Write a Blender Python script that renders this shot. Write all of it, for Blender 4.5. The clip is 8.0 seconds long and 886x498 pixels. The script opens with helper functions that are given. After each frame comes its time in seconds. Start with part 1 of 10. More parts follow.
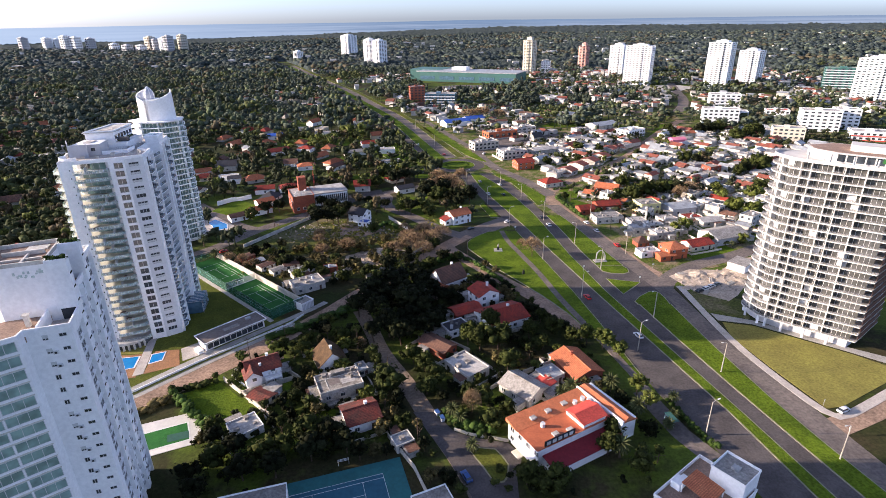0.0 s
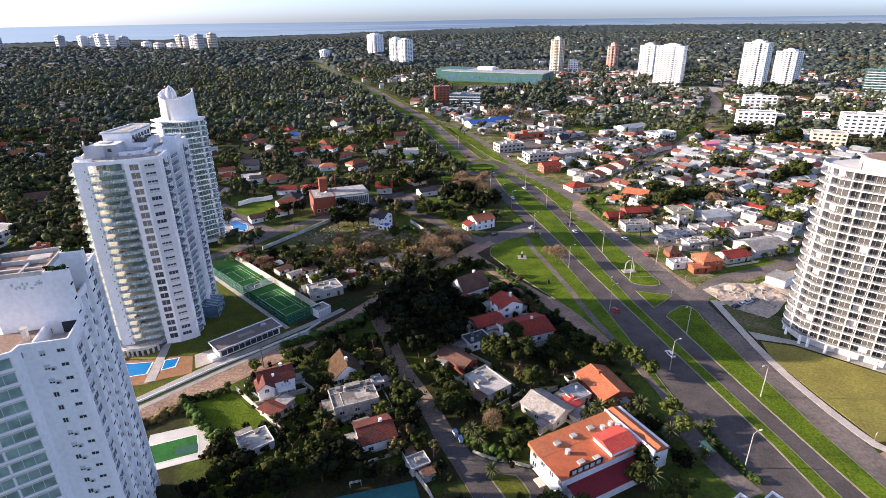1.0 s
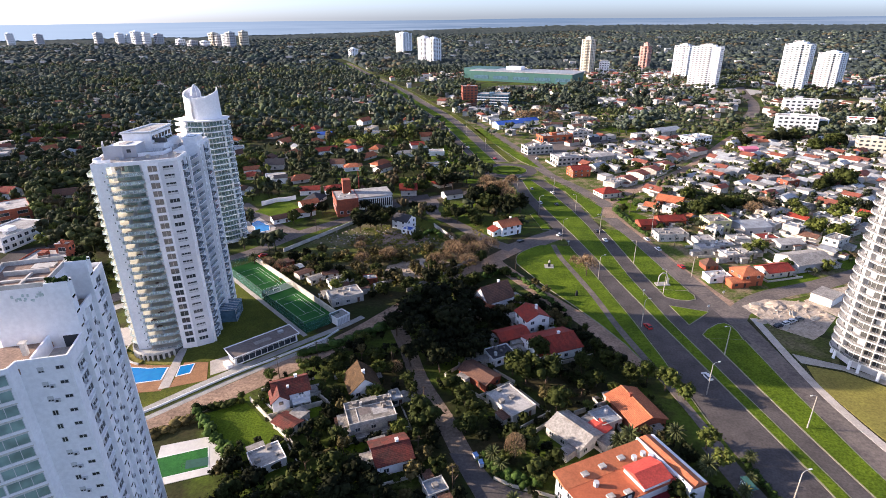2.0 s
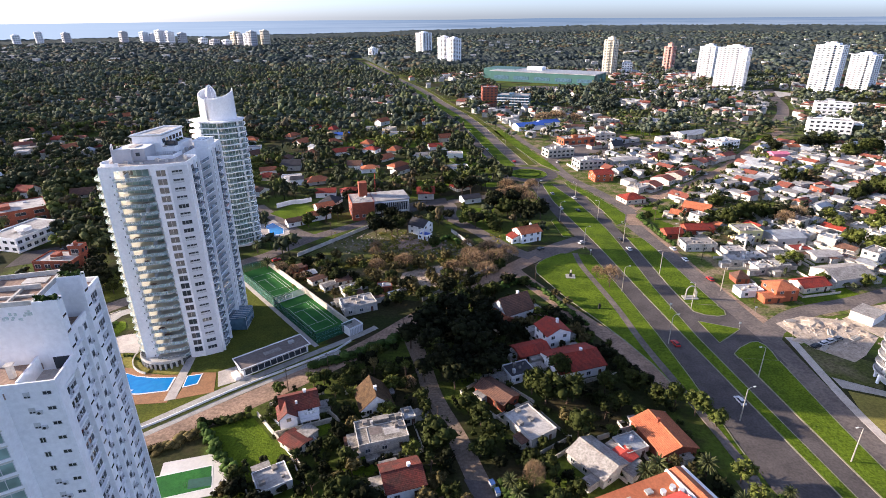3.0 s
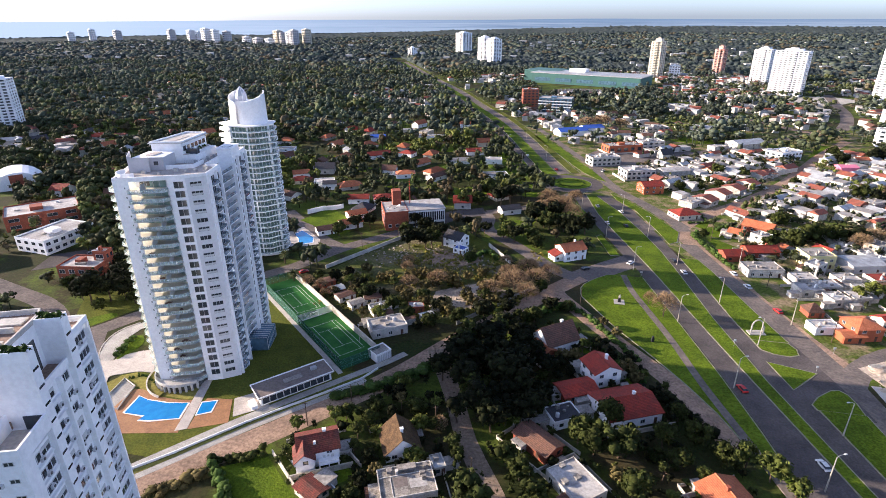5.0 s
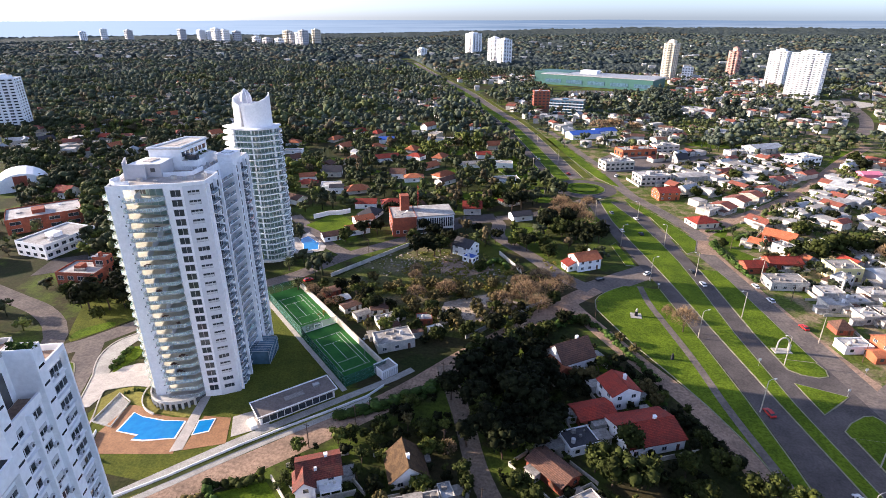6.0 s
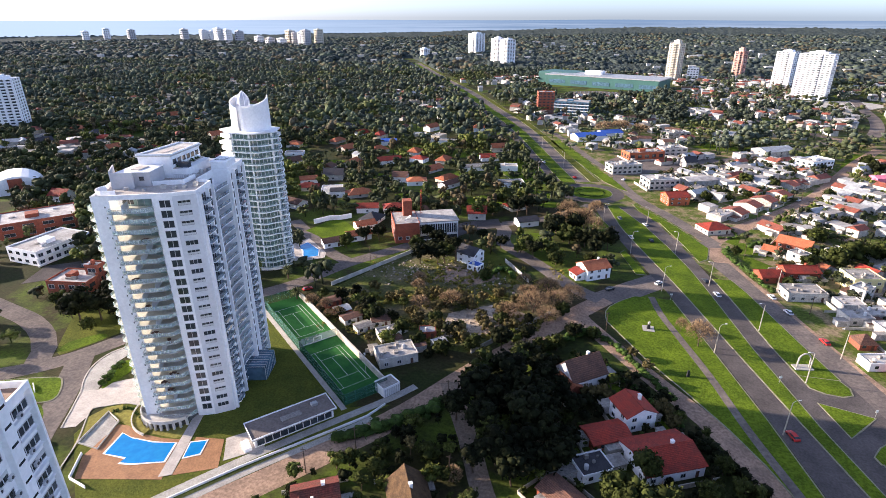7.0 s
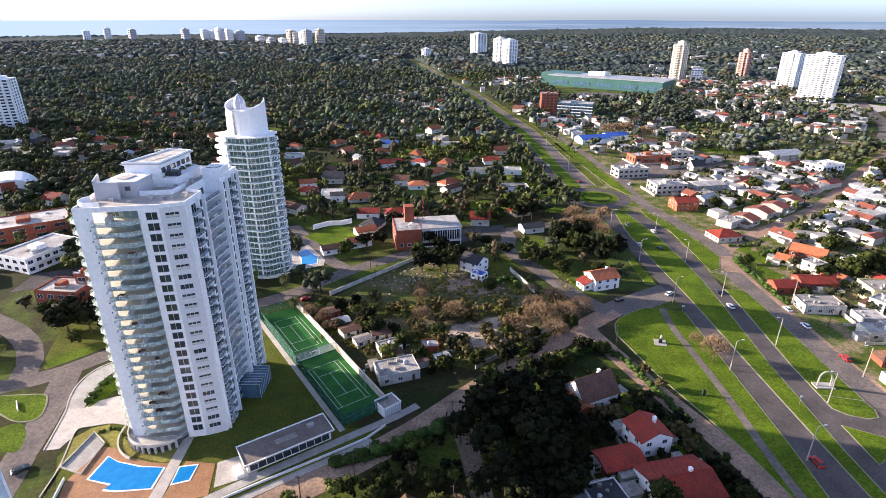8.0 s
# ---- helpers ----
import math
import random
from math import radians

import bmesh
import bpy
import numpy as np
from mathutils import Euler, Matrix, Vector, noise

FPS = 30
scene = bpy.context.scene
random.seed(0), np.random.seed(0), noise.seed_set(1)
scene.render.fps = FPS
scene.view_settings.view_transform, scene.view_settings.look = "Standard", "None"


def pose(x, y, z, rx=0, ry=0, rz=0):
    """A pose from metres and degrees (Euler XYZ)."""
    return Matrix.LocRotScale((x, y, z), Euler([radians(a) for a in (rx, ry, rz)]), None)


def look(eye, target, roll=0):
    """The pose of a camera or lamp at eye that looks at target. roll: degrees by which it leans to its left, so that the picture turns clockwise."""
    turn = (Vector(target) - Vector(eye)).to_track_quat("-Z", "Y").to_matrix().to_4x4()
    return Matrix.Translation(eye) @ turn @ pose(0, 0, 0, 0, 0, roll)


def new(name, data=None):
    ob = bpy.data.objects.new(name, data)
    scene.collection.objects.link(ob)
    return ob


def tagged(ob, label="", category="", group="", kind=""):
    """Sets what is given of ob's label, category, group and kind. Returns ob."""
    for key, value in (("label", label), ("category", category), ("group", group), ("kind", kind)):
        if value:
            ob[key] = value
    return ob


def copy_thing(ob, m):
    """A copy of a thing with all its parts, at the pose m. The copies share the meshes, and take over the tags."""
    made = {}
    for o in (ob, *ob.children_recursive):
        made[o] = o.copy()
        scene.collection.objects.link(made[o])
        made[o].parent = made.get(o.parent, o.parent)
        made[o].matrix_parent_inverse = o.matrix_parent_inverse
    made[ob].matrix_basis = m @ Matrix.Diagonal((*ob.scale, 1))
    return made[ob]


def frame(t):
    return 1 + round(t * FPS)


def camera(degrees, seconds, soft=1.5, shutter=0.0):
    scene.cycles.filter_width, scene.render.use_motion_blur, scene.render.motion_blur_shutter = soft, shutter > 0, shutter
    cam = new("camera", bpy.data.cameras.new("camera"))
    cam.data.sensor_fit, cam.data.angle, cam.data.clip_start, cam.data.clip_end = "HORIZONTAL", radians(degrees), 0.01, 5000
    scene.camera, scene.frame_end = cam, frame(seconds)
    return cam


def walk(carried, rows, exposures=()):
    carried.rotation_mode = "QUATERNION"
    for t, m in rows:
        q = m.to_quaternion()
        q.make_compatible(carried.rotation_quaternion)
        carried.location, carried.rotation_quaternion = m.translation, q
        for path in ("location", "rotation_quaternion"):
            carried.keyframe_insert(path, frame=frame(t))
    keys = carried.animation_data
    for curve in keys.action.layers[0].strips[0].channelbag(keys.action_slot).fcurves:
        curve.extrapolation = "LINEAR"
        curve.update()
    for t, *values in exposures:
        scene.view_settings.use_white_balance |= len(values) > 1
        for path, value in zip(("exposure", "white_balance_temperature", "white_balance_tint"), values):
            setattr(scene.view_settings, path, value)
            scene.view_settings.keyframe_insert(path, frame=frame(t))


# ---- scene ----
cam = camera(78.3, 8.0, soft=0.5)

PATH = [
    (0, (1.485, -0.702, 109.412), (1.451, 1.14, 108.633), -0.9),
    (0.5, (1.52, 3.777, 109.356), (1.45, 5.618, 108.576), -0.8),
    (1, (1.49, 8.288, 109.281), (1.374, 10.126, 108.501), -0.8),
    (1.5, (1.299, 12.812, 109.268), (1.132, 14.646, 108.487), -0.7),
    (3, (-0.219, 26.309, 109.36), (-0.485, 28.13, 108.577), -0.5),
    (3.5, (-1.021, 30.997, 109.353), (-1.328, 32.812, 108.571), -0.5),
    (4, (-2.144, 35.676, 109.346), (-2.481, 37.486, 108.564), -0.4),
    (4.5, (-3.487, 40.366, 109.367), (-3.848, 42.17, 108.584), -0.3),
    (5, (-4.816, 45.074, 109.406), (-5.202, 46.874, 108.623), -0.2),
    (6.5, (-8.964, 58.592, 109.419), (-9.382, 60.385, 108.638), -0.0),
    (7, (-10.44, 63.017, 109.458), (-10.861, 64.81, 108.676), -0.0),
    (7.5, (-11.932, 67.357, 109.536), (-12.356, 69.149, 108.755), 0.0),
    (8, (-13.386, 71.762, 109.599), (-13.81, 73.553, 108.818), 0.1),
]
walk(cam, [(t, look(eye, target, roll)) for t, eye, target, roll in PATH], ((0, 1.26, 5900, 20), (8, 1.50, 5850, 18)))

# ---- world, sun, exposure ----
SUN_AZ, SUN_EL = 180.7, 16.0   # degrees: direction towards the sun, counter-clockwise from +x, and its height
world = bpy.data.worlds.new("sky_world")
scene.world = world
world.use_nodes = True
wn = world.node_tree
wn.nodes.clear()
sky = wn.nodes.new("ShaderNodeTexSky")
sky.sky_type = "NISHITA"
sky.sun_disc = False
sky.sun_elevation = radians(SUN_EL)
sky.sun_rotation = radians(90 - SUN_AZ)
sky.altitude, sky.air_density, sky.dust_density, sky.ozone_density = 300, 0.62, 1.35, 2.7
wbg = wn.nodes.new("ShaderNodeBackground")
wbg.inputs["Strength"].default_value = 0.125
wout = wn.nodes.new("ShaderNodeOutputWorld")
pale = wn.nodes.new("ShaderNodeHueSaturation")     # thin haze takes colour out of the sky
pale.inputs["Saturation"].default_value = 0.72
wn.links.new(sky.outputs[0], pale.inputs["Color"])
wn.links.new(pale.outputs[0], wbg.inputs[0])
wn.links.new(wbg.outputs[0], wout.inputs[0])

sun_data = bpy.data.lights.new("sun", "SUN")
sun_data.energy, sun_data.angle, sun_data.color = 5.0, radians(0.55), (1.0, 0.81, 0.57)
sun = new("sun", sun_data)
_sd = Vector((math.cos(radians(SUN_AZ)) * math.cos(radians(SUN_EL)), math.sin(radians(SUN_AZ)) * math.cos(radians(SUN_EL)), math.sin(radians(SUN_EL))))
sun.matrix_world = look(_sd * 400, (0, 0, 0))


# ---- materials ----
def nodes_of(name):
    m = bpy.data.materials.new(name)
    m.use_nodes = True
    nt = m.node_tree
    return m, nt, nt.nodes["Principled BSDF"]


def mixer(nt, fac, a, b, mode="MIX"):
    n = nt.nodes.new("ShaderNodeMix")
    n.data_type, n.blend_type = "RGBA", mode
    for slot, v in ((0, fac), (6, a), (7, b)):
        if hasattr(v, "is_linked"):
            nt.links.new(v, n.inputs[slot])
        elif slot == 0:
            n.inputs[0].default_value = v
        else:
            n.inputs[slot].default_value = (*v, 1)
    return n.outputs[2]


def noise_of(nt, scale, detail=4.0, rough=0.6, coords="Object", stretch=None, lo=0.35, hi=0.65):
    tc = nt.nodes.new("ShaderNodeTexCoord") if coords == "Object" else nt.nodes.new("ShaderNodeNewGeometry")
    src = tc.outputs["Object"] if coords == "Object" else tc.outputs["Position"]
    if stretch:
        mp = nt.nodes.new("ShaderNodeMapping")
        mp.inputs["Scale"].default_value = stretch
        nt.links.new(src, mp.inputs[0])
        src = mp.outputs[0]
    n = nt.nodes.new("ShaderNodeTexNoise")
    n.inputs["Scale"].default_value, n.inputs["Detail"].default_value, n.inputs["Roughness"].default_value = scale, detail, rough
    nt.links.new(src, n.inputs["Vector"])
    r = nt.nodes.new("ShaderNodeMapRange")
    r.inputs[1].default_value, r.inputs[2].default_value = lo, hi
    nt.links.new(n.outputs["Fac"], r.inputs[0])
    return r.outputs[0]


def surface(name, base, alt=None, rough=0.8, scale=0.4, fine=6.0, fine_amt=0.25, metal=0.0, bump=0.0, vary=0.0, island=0.0, coords="World", stretch=None, lo=0.35, hi=0.65, rows=0.0):
    """A painted, rendered or natural surface: two tones at a large scale, grain at a fine one."""
    m, nt, p = nodes_of(name)
    alt = alt or tuple(c * 0.8 for c in base)
    big = noise_of(nt, scale, 5, 0.6, coords, stretch, lo, hi)
    col = mixer(nt, big, base, alt)
    fn = noise_of(nt, fine, 3, 0.6, coords, stretch)
    grain = mixer(nt, fn, (1 - fine_amt,) * 3, (1 + fine_amt * 0.6,) * 3)
    col = mixer(nt, 1.0, col, grain, "MULTIPLY")
    if rows:
        tc = nt.nodes.new("ShaderNodeTexCoord")
        wv = nt.nodes.new("ShaderNodeTexWave")
        wv.bands_direction = "Y"
        wv.inputs["Scale"].default_value, wv.inputs["Distortion"].default_value, wv.inputs["Detail"].default_value = rows, 0.6, 1.0
        nt.links.new(tc.outputs["Object"], wv.inputs["Vector"])
        col = mixer(nt, 1.0, col, mixer(nt, wv.outputs["Fac"], (0.72,) * 3, (1.12,) * 3), "MULTIPLY")
    if vary:
        oi = nt.nodes.new("ShaderNodeObjectInfo")
        r = nt.nodes.new("ShaderNodeMapRange")
        r.inputs[3].default_value, r.inputs[4].default_value = 1 - vary, 1 + vary
        nt.links.new(oi.outputs["Random"], r.inputs[0])
        hs = nt.nodes.new("ShaderNodeHueSaturation")
        nt.links.new(r.outputs[0], hs.inputs["Value"])
        nt.links.new(col, hs.inputs["Color"])
        col = hs.outputs[0]
    if island:
        g = nt.nodes.new("ShaderNodeNewGeometry")
        r = nt.nodes.new("ShaderNodeMapRange")
        r.inputs[3].default_value, r.inputs[4].default_value = 1 - island, 1 + island
        nt.links.new(g.outputs["Random Per Island"], r.inputs[0])
        hs = nt.nodes.new("ShaderNodeHueSaturation")
        nt.links.new(r.outputs[0], hs.inputs["Value"])
        nt.links.new(col, hs.inputs["Color"])
        col = hs.outputs[0]
    nt.links.new(col, p.inputs["Base Color"])
    p.inputs["Roughness"].default_value = rough
    p.inputs["Metallic"].default_value = metal
    p.inputs["Specular IOR Level"].default_value = 0.3 if rough < 0.88 else 0.05
    if bump:
        b = nt.nodes.new("ShaderNodeBump")
        b.inputs["Strength"].default_value, b.inputs["Distance"].default_value = 0.6, bump
        nt.links.new(fn, b.inputs["Height"])
        nt.links.new(b.outputs[0], p.inputs["Normal"])
    return m


def foliage(name, base, alt, island=0.45, vary=0.2):
    m = surface(name, base, alt, rough=0.75, scale=0.09, fine=1.2, fine_amt=0.35, vary=vary, island=island)
    p = m.node_tree.nodes["Principled BSDF"]
    p.inputs["Specular IOR Level"].default_value = 0.04
    return m


def glass_mat(name, tint, rough=0.08, alpha=1.0):
    m, nt, p = nodes_of(name)
    col = mixer(nt, noise_of(nt, 0.35, 2, 0.5, "World"), tint, tuple(c * 0.55 for c in tint))
    nt.links.new(col, p.inputs["Base Color"])
    p.inputs["Roughness"].default_value = rough
    p.inputs["Specular IOR Level"].default_value = 0.8
    p.inputs["Alpha"].default_value = alpha
    return m


M = {}
M["asphalt"] = surface("asphalt", (0.124, 0.110, 0.104), (0.079, 0.070, 0.068), 0.9, 0.12, 1.5, 0.2)
M["asphalt_old"] = surface("asphalt_old", (0.200, 0.168, 0.148), (0.125, 0.109, 0.101), 0.92, 0.1, 0.9, 0.25)
M["dirt"] = surface("dirt_road", (0.40, 0.275, 0.195), (0.24, 0.17, 0.125), 0.95, 0.14, 1.1, 0.3)
M["sand"] = surface("sandy_soil", (0.56, 0.47, 0.37), (0.40, 0.32, 0.245), 0.95, 0.15, 0.9, 0.3, bump=0.1)
M["concrete"] = surface("concrete", (0.42, 0.40, 0.36), (0.30, 0.285, 0.26), 0.85, 0.25, 2.5, 0.2)
M["paving"] = surface("paving", (0.52, 0.47, 0.42), (0.40, 0.36, 0.32), 0.85, 0.3, 2.0, 0.15)
M["kerb"] = surface("kerb_stone", (0.29, 0.27, 0.17), (0.19, 0.185, 0.13), 0.85, 0.5, 3, 0.2)
M["verge"] = surface("verge_grass", (0.122, 0.178, 0.013), (0.066, 0.106, 0.010), 0.95, 0.09, 1.4, 0.35, bump=0.15)
M["lawn"] = surface("lawn_grass", (0.12, 0.13, 0.022), (0.075, 0.09, 0.018), 0.95, 0.15, 1.5, 0.3, bump=0.1)
M["drylawn"] = surface("dry_lawn", (0.26, 0.24, 0.06), (0.20, 0.175, 0.05), 0.95, 0.1, 1.2, 0.25, bump=0.08)
M["turf"] = surface("artificial_turf", (0.040, 0.155, 0.036), (0.028, 0.11, 0.03), 0.9, 0.2, 2.0, 0.15)
M["court"] = surface("hard_court", (0.035, 0.16, 0.16), (0.03, 0.13, 0.13), 0.8, 0.2, 1.0, 0.1)
M["courtblue"] = surface("hard_court_inner", (0.035, 0.13, 0.18), (0.03, 0.11, 0.15), 0.8, 0.2, 1.0, 0.1)
M["line"] = surface("line_paint", (0.75, 0.76, 0.72), None, 0.7, 0.5, 3, 0.1)
M["white"] = surface("white_render", (0.90, 0.895, 0.89), (0.84, 0.835, 0.83), 0.7, 0.12, 1.2, 0.07)
M["offwhite"] = surface("old_white_render", (0.60, 0.57, 0.52), (0.42, 0.40, 0.36), 0.8, 0.35, 2.0, 0.15)
M["shabby"] = surface("weathered_white_render", (0.54, 0.51, 0.46), (0.30, 0.28, 0.25), 0.85, 0.5, 2.2, 0.25, vary=0.2, lo=0.42, hi=0.68)
M["grey_render"] = surface("grey_render", (0.55, 0.54, 0.55), (0.48, 0.47, 0.48), 0.75, 0.15, 1.2, 0.08)
M["ivory"] = surface("ivory_render", (0.60, 0.575, 0.54), (0.52, 0.50, 0.47), 0.75, 0.15, 1.2, 0.08)
M["cream"] = surface("cream_render", (0.70, 0.63, 0.50), (0.60, 0.53, 0.42), 0.8, 0.3, 2, 0.12)
M["yellow"] = surface("pale_yellow_render", (0.68, 0.62, 0.30), (0.60, 0.54, 0.27), 0.8, 0.3, 2, 0.1)
M["pink"] = surface("pink_render", (0.72, 0.22, 0.32), (0.6, 0.18, 0.26), 0.8, 0.3, 2, 0.1)
M["orange"] = surface("orange_render", (0.46, 0.13, 0.055), (0.36, 0.10, 0.045), 0.8, 0.3, 2, 0.12)
M["brick"] = surface("brick_red", (0.34, 0.095, 0.05), (0.24, 0.07, 0.042), 0.85, 0.6, 3.5, 0.3)
M["redtile"] = surface("red_roof_tile", (0.36, 0.046, 0.025), (0.22, 0.040, 0.026), 0.8, 0.4, 3.0, 0.35, vary=0.25, bump=0.05, rows=0.7)
M["orangetile"] = surface("orange_roof_tile", (0.50, 0.17, 0.075), (0.40, 0.12, 0.055), 0.8, 0.5, 3.0, 0.3, vary=0.15, bump=0.05, rows=0.7)
M["browntile"] = surface("weathered_brown_roof", (0.17, 0.085, 0.055), (0.11, 0.06, 0.045), 0.85, 0.5, 2.5, 0.35, vary=0.2, bump=0.05, rows=0.7)
M["darktile"] = surface("dark_slate_roof", (0.06, 0.055, 0.06), (0.04, 0.04, 0.045), 0.7, 0.5, 3, 0.3, bump=0.04)
M["thatch"] = surface("thatch", (0.135, 0.086, 0.048), (0.075, 0.050, 0.032), 0.95, 0.6, 4, 0.4, bump=0.1)
M["whiteroof"] = surface("white_membrane_roof", (0.52, 0.50, 0.47), (0.30, 0.28, 0.26), 0.8, 0.22, 1.3, 0.22, vary=0.15)
M["greyroof"] = surface("grey_cement_roof", (0.33, 0.31, 0.28), (0.21, 0.19, 0.17), 0.85, 0.35, 1.6, 0.3, vary=0.2)
M["metalroof"] = surface("corrugated_metal_roof", (0.42, 0.44, 0.45), (0.27, 0.275, 0.28), 0.5, 0.3, 2, 0.2, metal=0.25, vary=0.15)
M["blueroof"] = surface("blue_metal_roof", (0.05, 0.13, 0.48), (0.04, 0.10, 0.38), 0.5, 0.3, 2, 0.15)
M["greenclad"] = surface("green_cladding", (0.055, 0.15, 0.13), (0.045, 0.12, 0.105), 0.5, 0.1, 1, 0.1)
M["petal"] = surface("pale_violet_panels", (0.58, 0.57, 0.62), (0.48, 0.48, 0.53), 0.35, 0.4, 2, 0.1)
M["feltroof"] = surface("brown_felt_roof", (0.22, 0.185, 0.165), (0.16, 0.135, 0.125), 0.9, 0.2, 1.5, 0.2)
M["slabgrey"] = surface("grey_slab_edge", (0.42, 0.43, 0.43), (0.34, 0.35, 0.35), 0.7, 0.3, 2, 0.1)
M["palegrey"] = surface("pale_grey_render", (0.72, 0.72, 0.73), (0.64, 0.64, 0.65), 0.75, 0.15, 1.2, 0.08)
M["rosebrick"] = surface("rose_brick", (0.46, 0.20, 0.15), (0.60, 0.42, 0.36), 0.85, 0.12, 2, 0.2, stretch=(1, 1, 2))
M["oldredtile"] = surface("weathered_red_tile", (0.29, 0.080, 0.050), (0.17, 0.070, 0.050), 0.85, 0.3, 2.0, 0.3)
M["rusttile"] = surface("dark_red_weathered_tile", (0.21, 0.045, 0.030), (0.095, 0.040, 0.030), 0.85, 0.35, 2.2, 0.4, bump=0.05, rows=0.7)
M["oldslab"] = surface("stained_cement_roof", (0.36, 0.33, 0.29), (0.17, 0.155, 0.135), 0.9, 0.5, 2.4, 0.35, lo=0.38, hi=0.62)
M["lane"] = surface("packed_earth_lane", (0.30, 0.225, 0.165), (0.18, 0.145, 0.115), 0.95, 0.14, 1.1, 0.3)
M["membrane"] = surface("orange_roof_coating", (0.58, 0.19, 0.08), (0.50, 0.155, 0.065), 0.7, 0.2, 1.5, 0.15)
M["crimson"] = surface("crimson_roof_coating", (0.24, 0.022, 0.030), (0.19, 0.018, 0.026), 0.7, 0.2, 1.5, 0.15)
M["mural"] = surface("faded_mural_paint", (0.44, 0.56, 0.52), (0.62, 0.66, 0.64), 0.8, 0.8, 3, 0.2)
M["redroof"] = surface("bright_red_roof", (0.62, 0.09, 0.06), (0.5, 0.07, 0.05), 0.7, 0.4, 2, 0.2)
M["winframe"] = surface("window_frame", (0.62, 0.62, 0.62), None, 0.5, 1, 4, 0.05)
M["glass"] = glass_mat("window_glass", (0.045, 0.055, 0.065))
M["blueglass"] = glass_mat("blue_curtain_glass", (0.10, 0.19, 0.27), 0.1)
M["greenglass"] = glass_mat("green_glass", (0.30, 0.44, 0.40), 0.12)
M["railglass"] = glass_mat("railing_glass", (0.66, 0.84, 0.80), 0.1, 0.3)
M["greyrail"] = glass_mat("grey_railing_glass", (0.30, 0.30, 0.30), 0.15, 0.3)
M["greyglass"] = glass_mat("grey_tinted_glass", (0.11, 0.11, 0.105), 0.12)
M["bluerail"] = glass_mat("blue_grey_railing_glass", (0.36, 0.44, 0.50), 0.1, 0.55)
M["darkgreenglass"] = glass_mat("dark_green_glass", (0.07, 0.11, 0.105), 0.1)
M["midgreenglass"] = glass_mat("mid_green_glass", (0.13, 0.19, 0.17), 0.1)
M["greenrail"] = glass_mat("green_railing_glass", (0.50, 0.66, 0.60), 0.12, 0.38)
M["blind"] = surface("roller_blind", (0.62, 0.62, 0.60), (0.5, 0.5, 0.49), 0.8, 0.3, 3, 0.1)
M["tilefloor"] = surface("terrace_tiles", (0.66, 0.64, 0.55), (0.54, 0.53, 0.46), 0.8, 0.3, 2, 0.15)
M["terracotta"] = surface("roof_terrace_tiles", (0.32, 0.22, 0.16), (0.24, 0.16, 0.12), 0.85, 0.3, 2, 0.25)
M["wooddeck"] = surface("timber_deck", (0.36, 0.185, 0.085), (0.27, 0.135, 0.065), 0.7, 0.3, 2, 0.2)
M["bark"] = surface("bark", (0.13, 0.09, 0.065), (0.08, 0.06, 0.045), 0.95, 1, 5, 0.4)
M["twig"] = surface("bare_twigs", (0.36, 0.25, 0.14), (0.24, 0.165, 0.095), 0.95, 0.5, 4, 0.3, island=0.3)
M["steel"] = surface("galvanised_steel", (0.48, 0.48, 0.47), (0.38, 0.38, 0.38), 0.5, 1, 5, 0.1, metal=0.5)
M["pole"] = surface("concrete_pole", (0.44, 0.39, 0.32), (0.34, 0.30, 0.25), 0.85, 0.6, 4, 0.15)
M["black"] = surface("dark_bronze", (0.03, 0.03, 0.032), (0.02, 0.02, 0.022), 0.5, 1, 4, 0.2)
M["rubber"] = surface("rubber", (0.02, 0.02, 0.02), None, 0.8, 1, 5, 0.1)
M["rubble"] = surface("rubble", (0.42, 0.36, 0.30), (0.28, 0.23, 0.19), 0.95, 0.6, 3, 0.35, island=0.35)
M["boundary"] = surface("boundary_wall_render", (0.62, 0.57, 0.48), (0.46, 0.42, 0.36), 0.85, 0.35, 2, 0.2)
M["mesh"] = surface("green_fence_mesh", (0.03, 0.10, 0.075), None, 0.7, 1, 4, 0.1)
for _n, _c in (("paint_white", (0.75, 0.75, 0.75)), ("paint_grey", (0.22, 0.23, 0.24)), ("paint_dark", (0.035, 0.038, 0.045)), ("paint_red", (0.5, 0.03, 0.025)), ("paint_blue", (0.05, 0.11, 0.30))):
    M[_n] = surface(_n, _c, None, 0.3, 1, 4, 0.03)
M["leaf_dark"] = foliage("leaf_dark", (0.017, 0.020, 0.008), (0.009, 0.011, 0.005))
M["leaf_mid"] = foliage("leaf_mid", (0.047, 0.056, 0.014), (0.024, 0.031, 0.009))
M["leaf_light"] = foliage("leaf_light", (0.105, 0.120, 0.026), (0.060, 0.075, 0.018))
M["leaf_olive"] = foliage("leaf_olive", (0.105, 0.085, 0.034), (0.062, 0.055, 0.022))
M["leaf_palm"] = foliage("leaf_palm", (0.095, 0.105, 0.042), (0.055, 0.066, 0.026))
# far foliage, paled and blued: distance haze painted into the base colour
M["leaf_far_hazed"] = surface("leaf_far_hazed", (0.042, 0.056, 0.054), (0.070, 0.084, 0.074), 0.9, 0.02, 0.12, 0.4)
M["wood_far"] = foliage("leaf_far_pines_hazed", (0.064, 0.080, 0.072), (0.044, 0.057, 0.053), 0.28)
M["hedge"] = foliage("leaf_hedge", (0.055, 0.09, 0.02), (0.04, 0.07, 0.016))


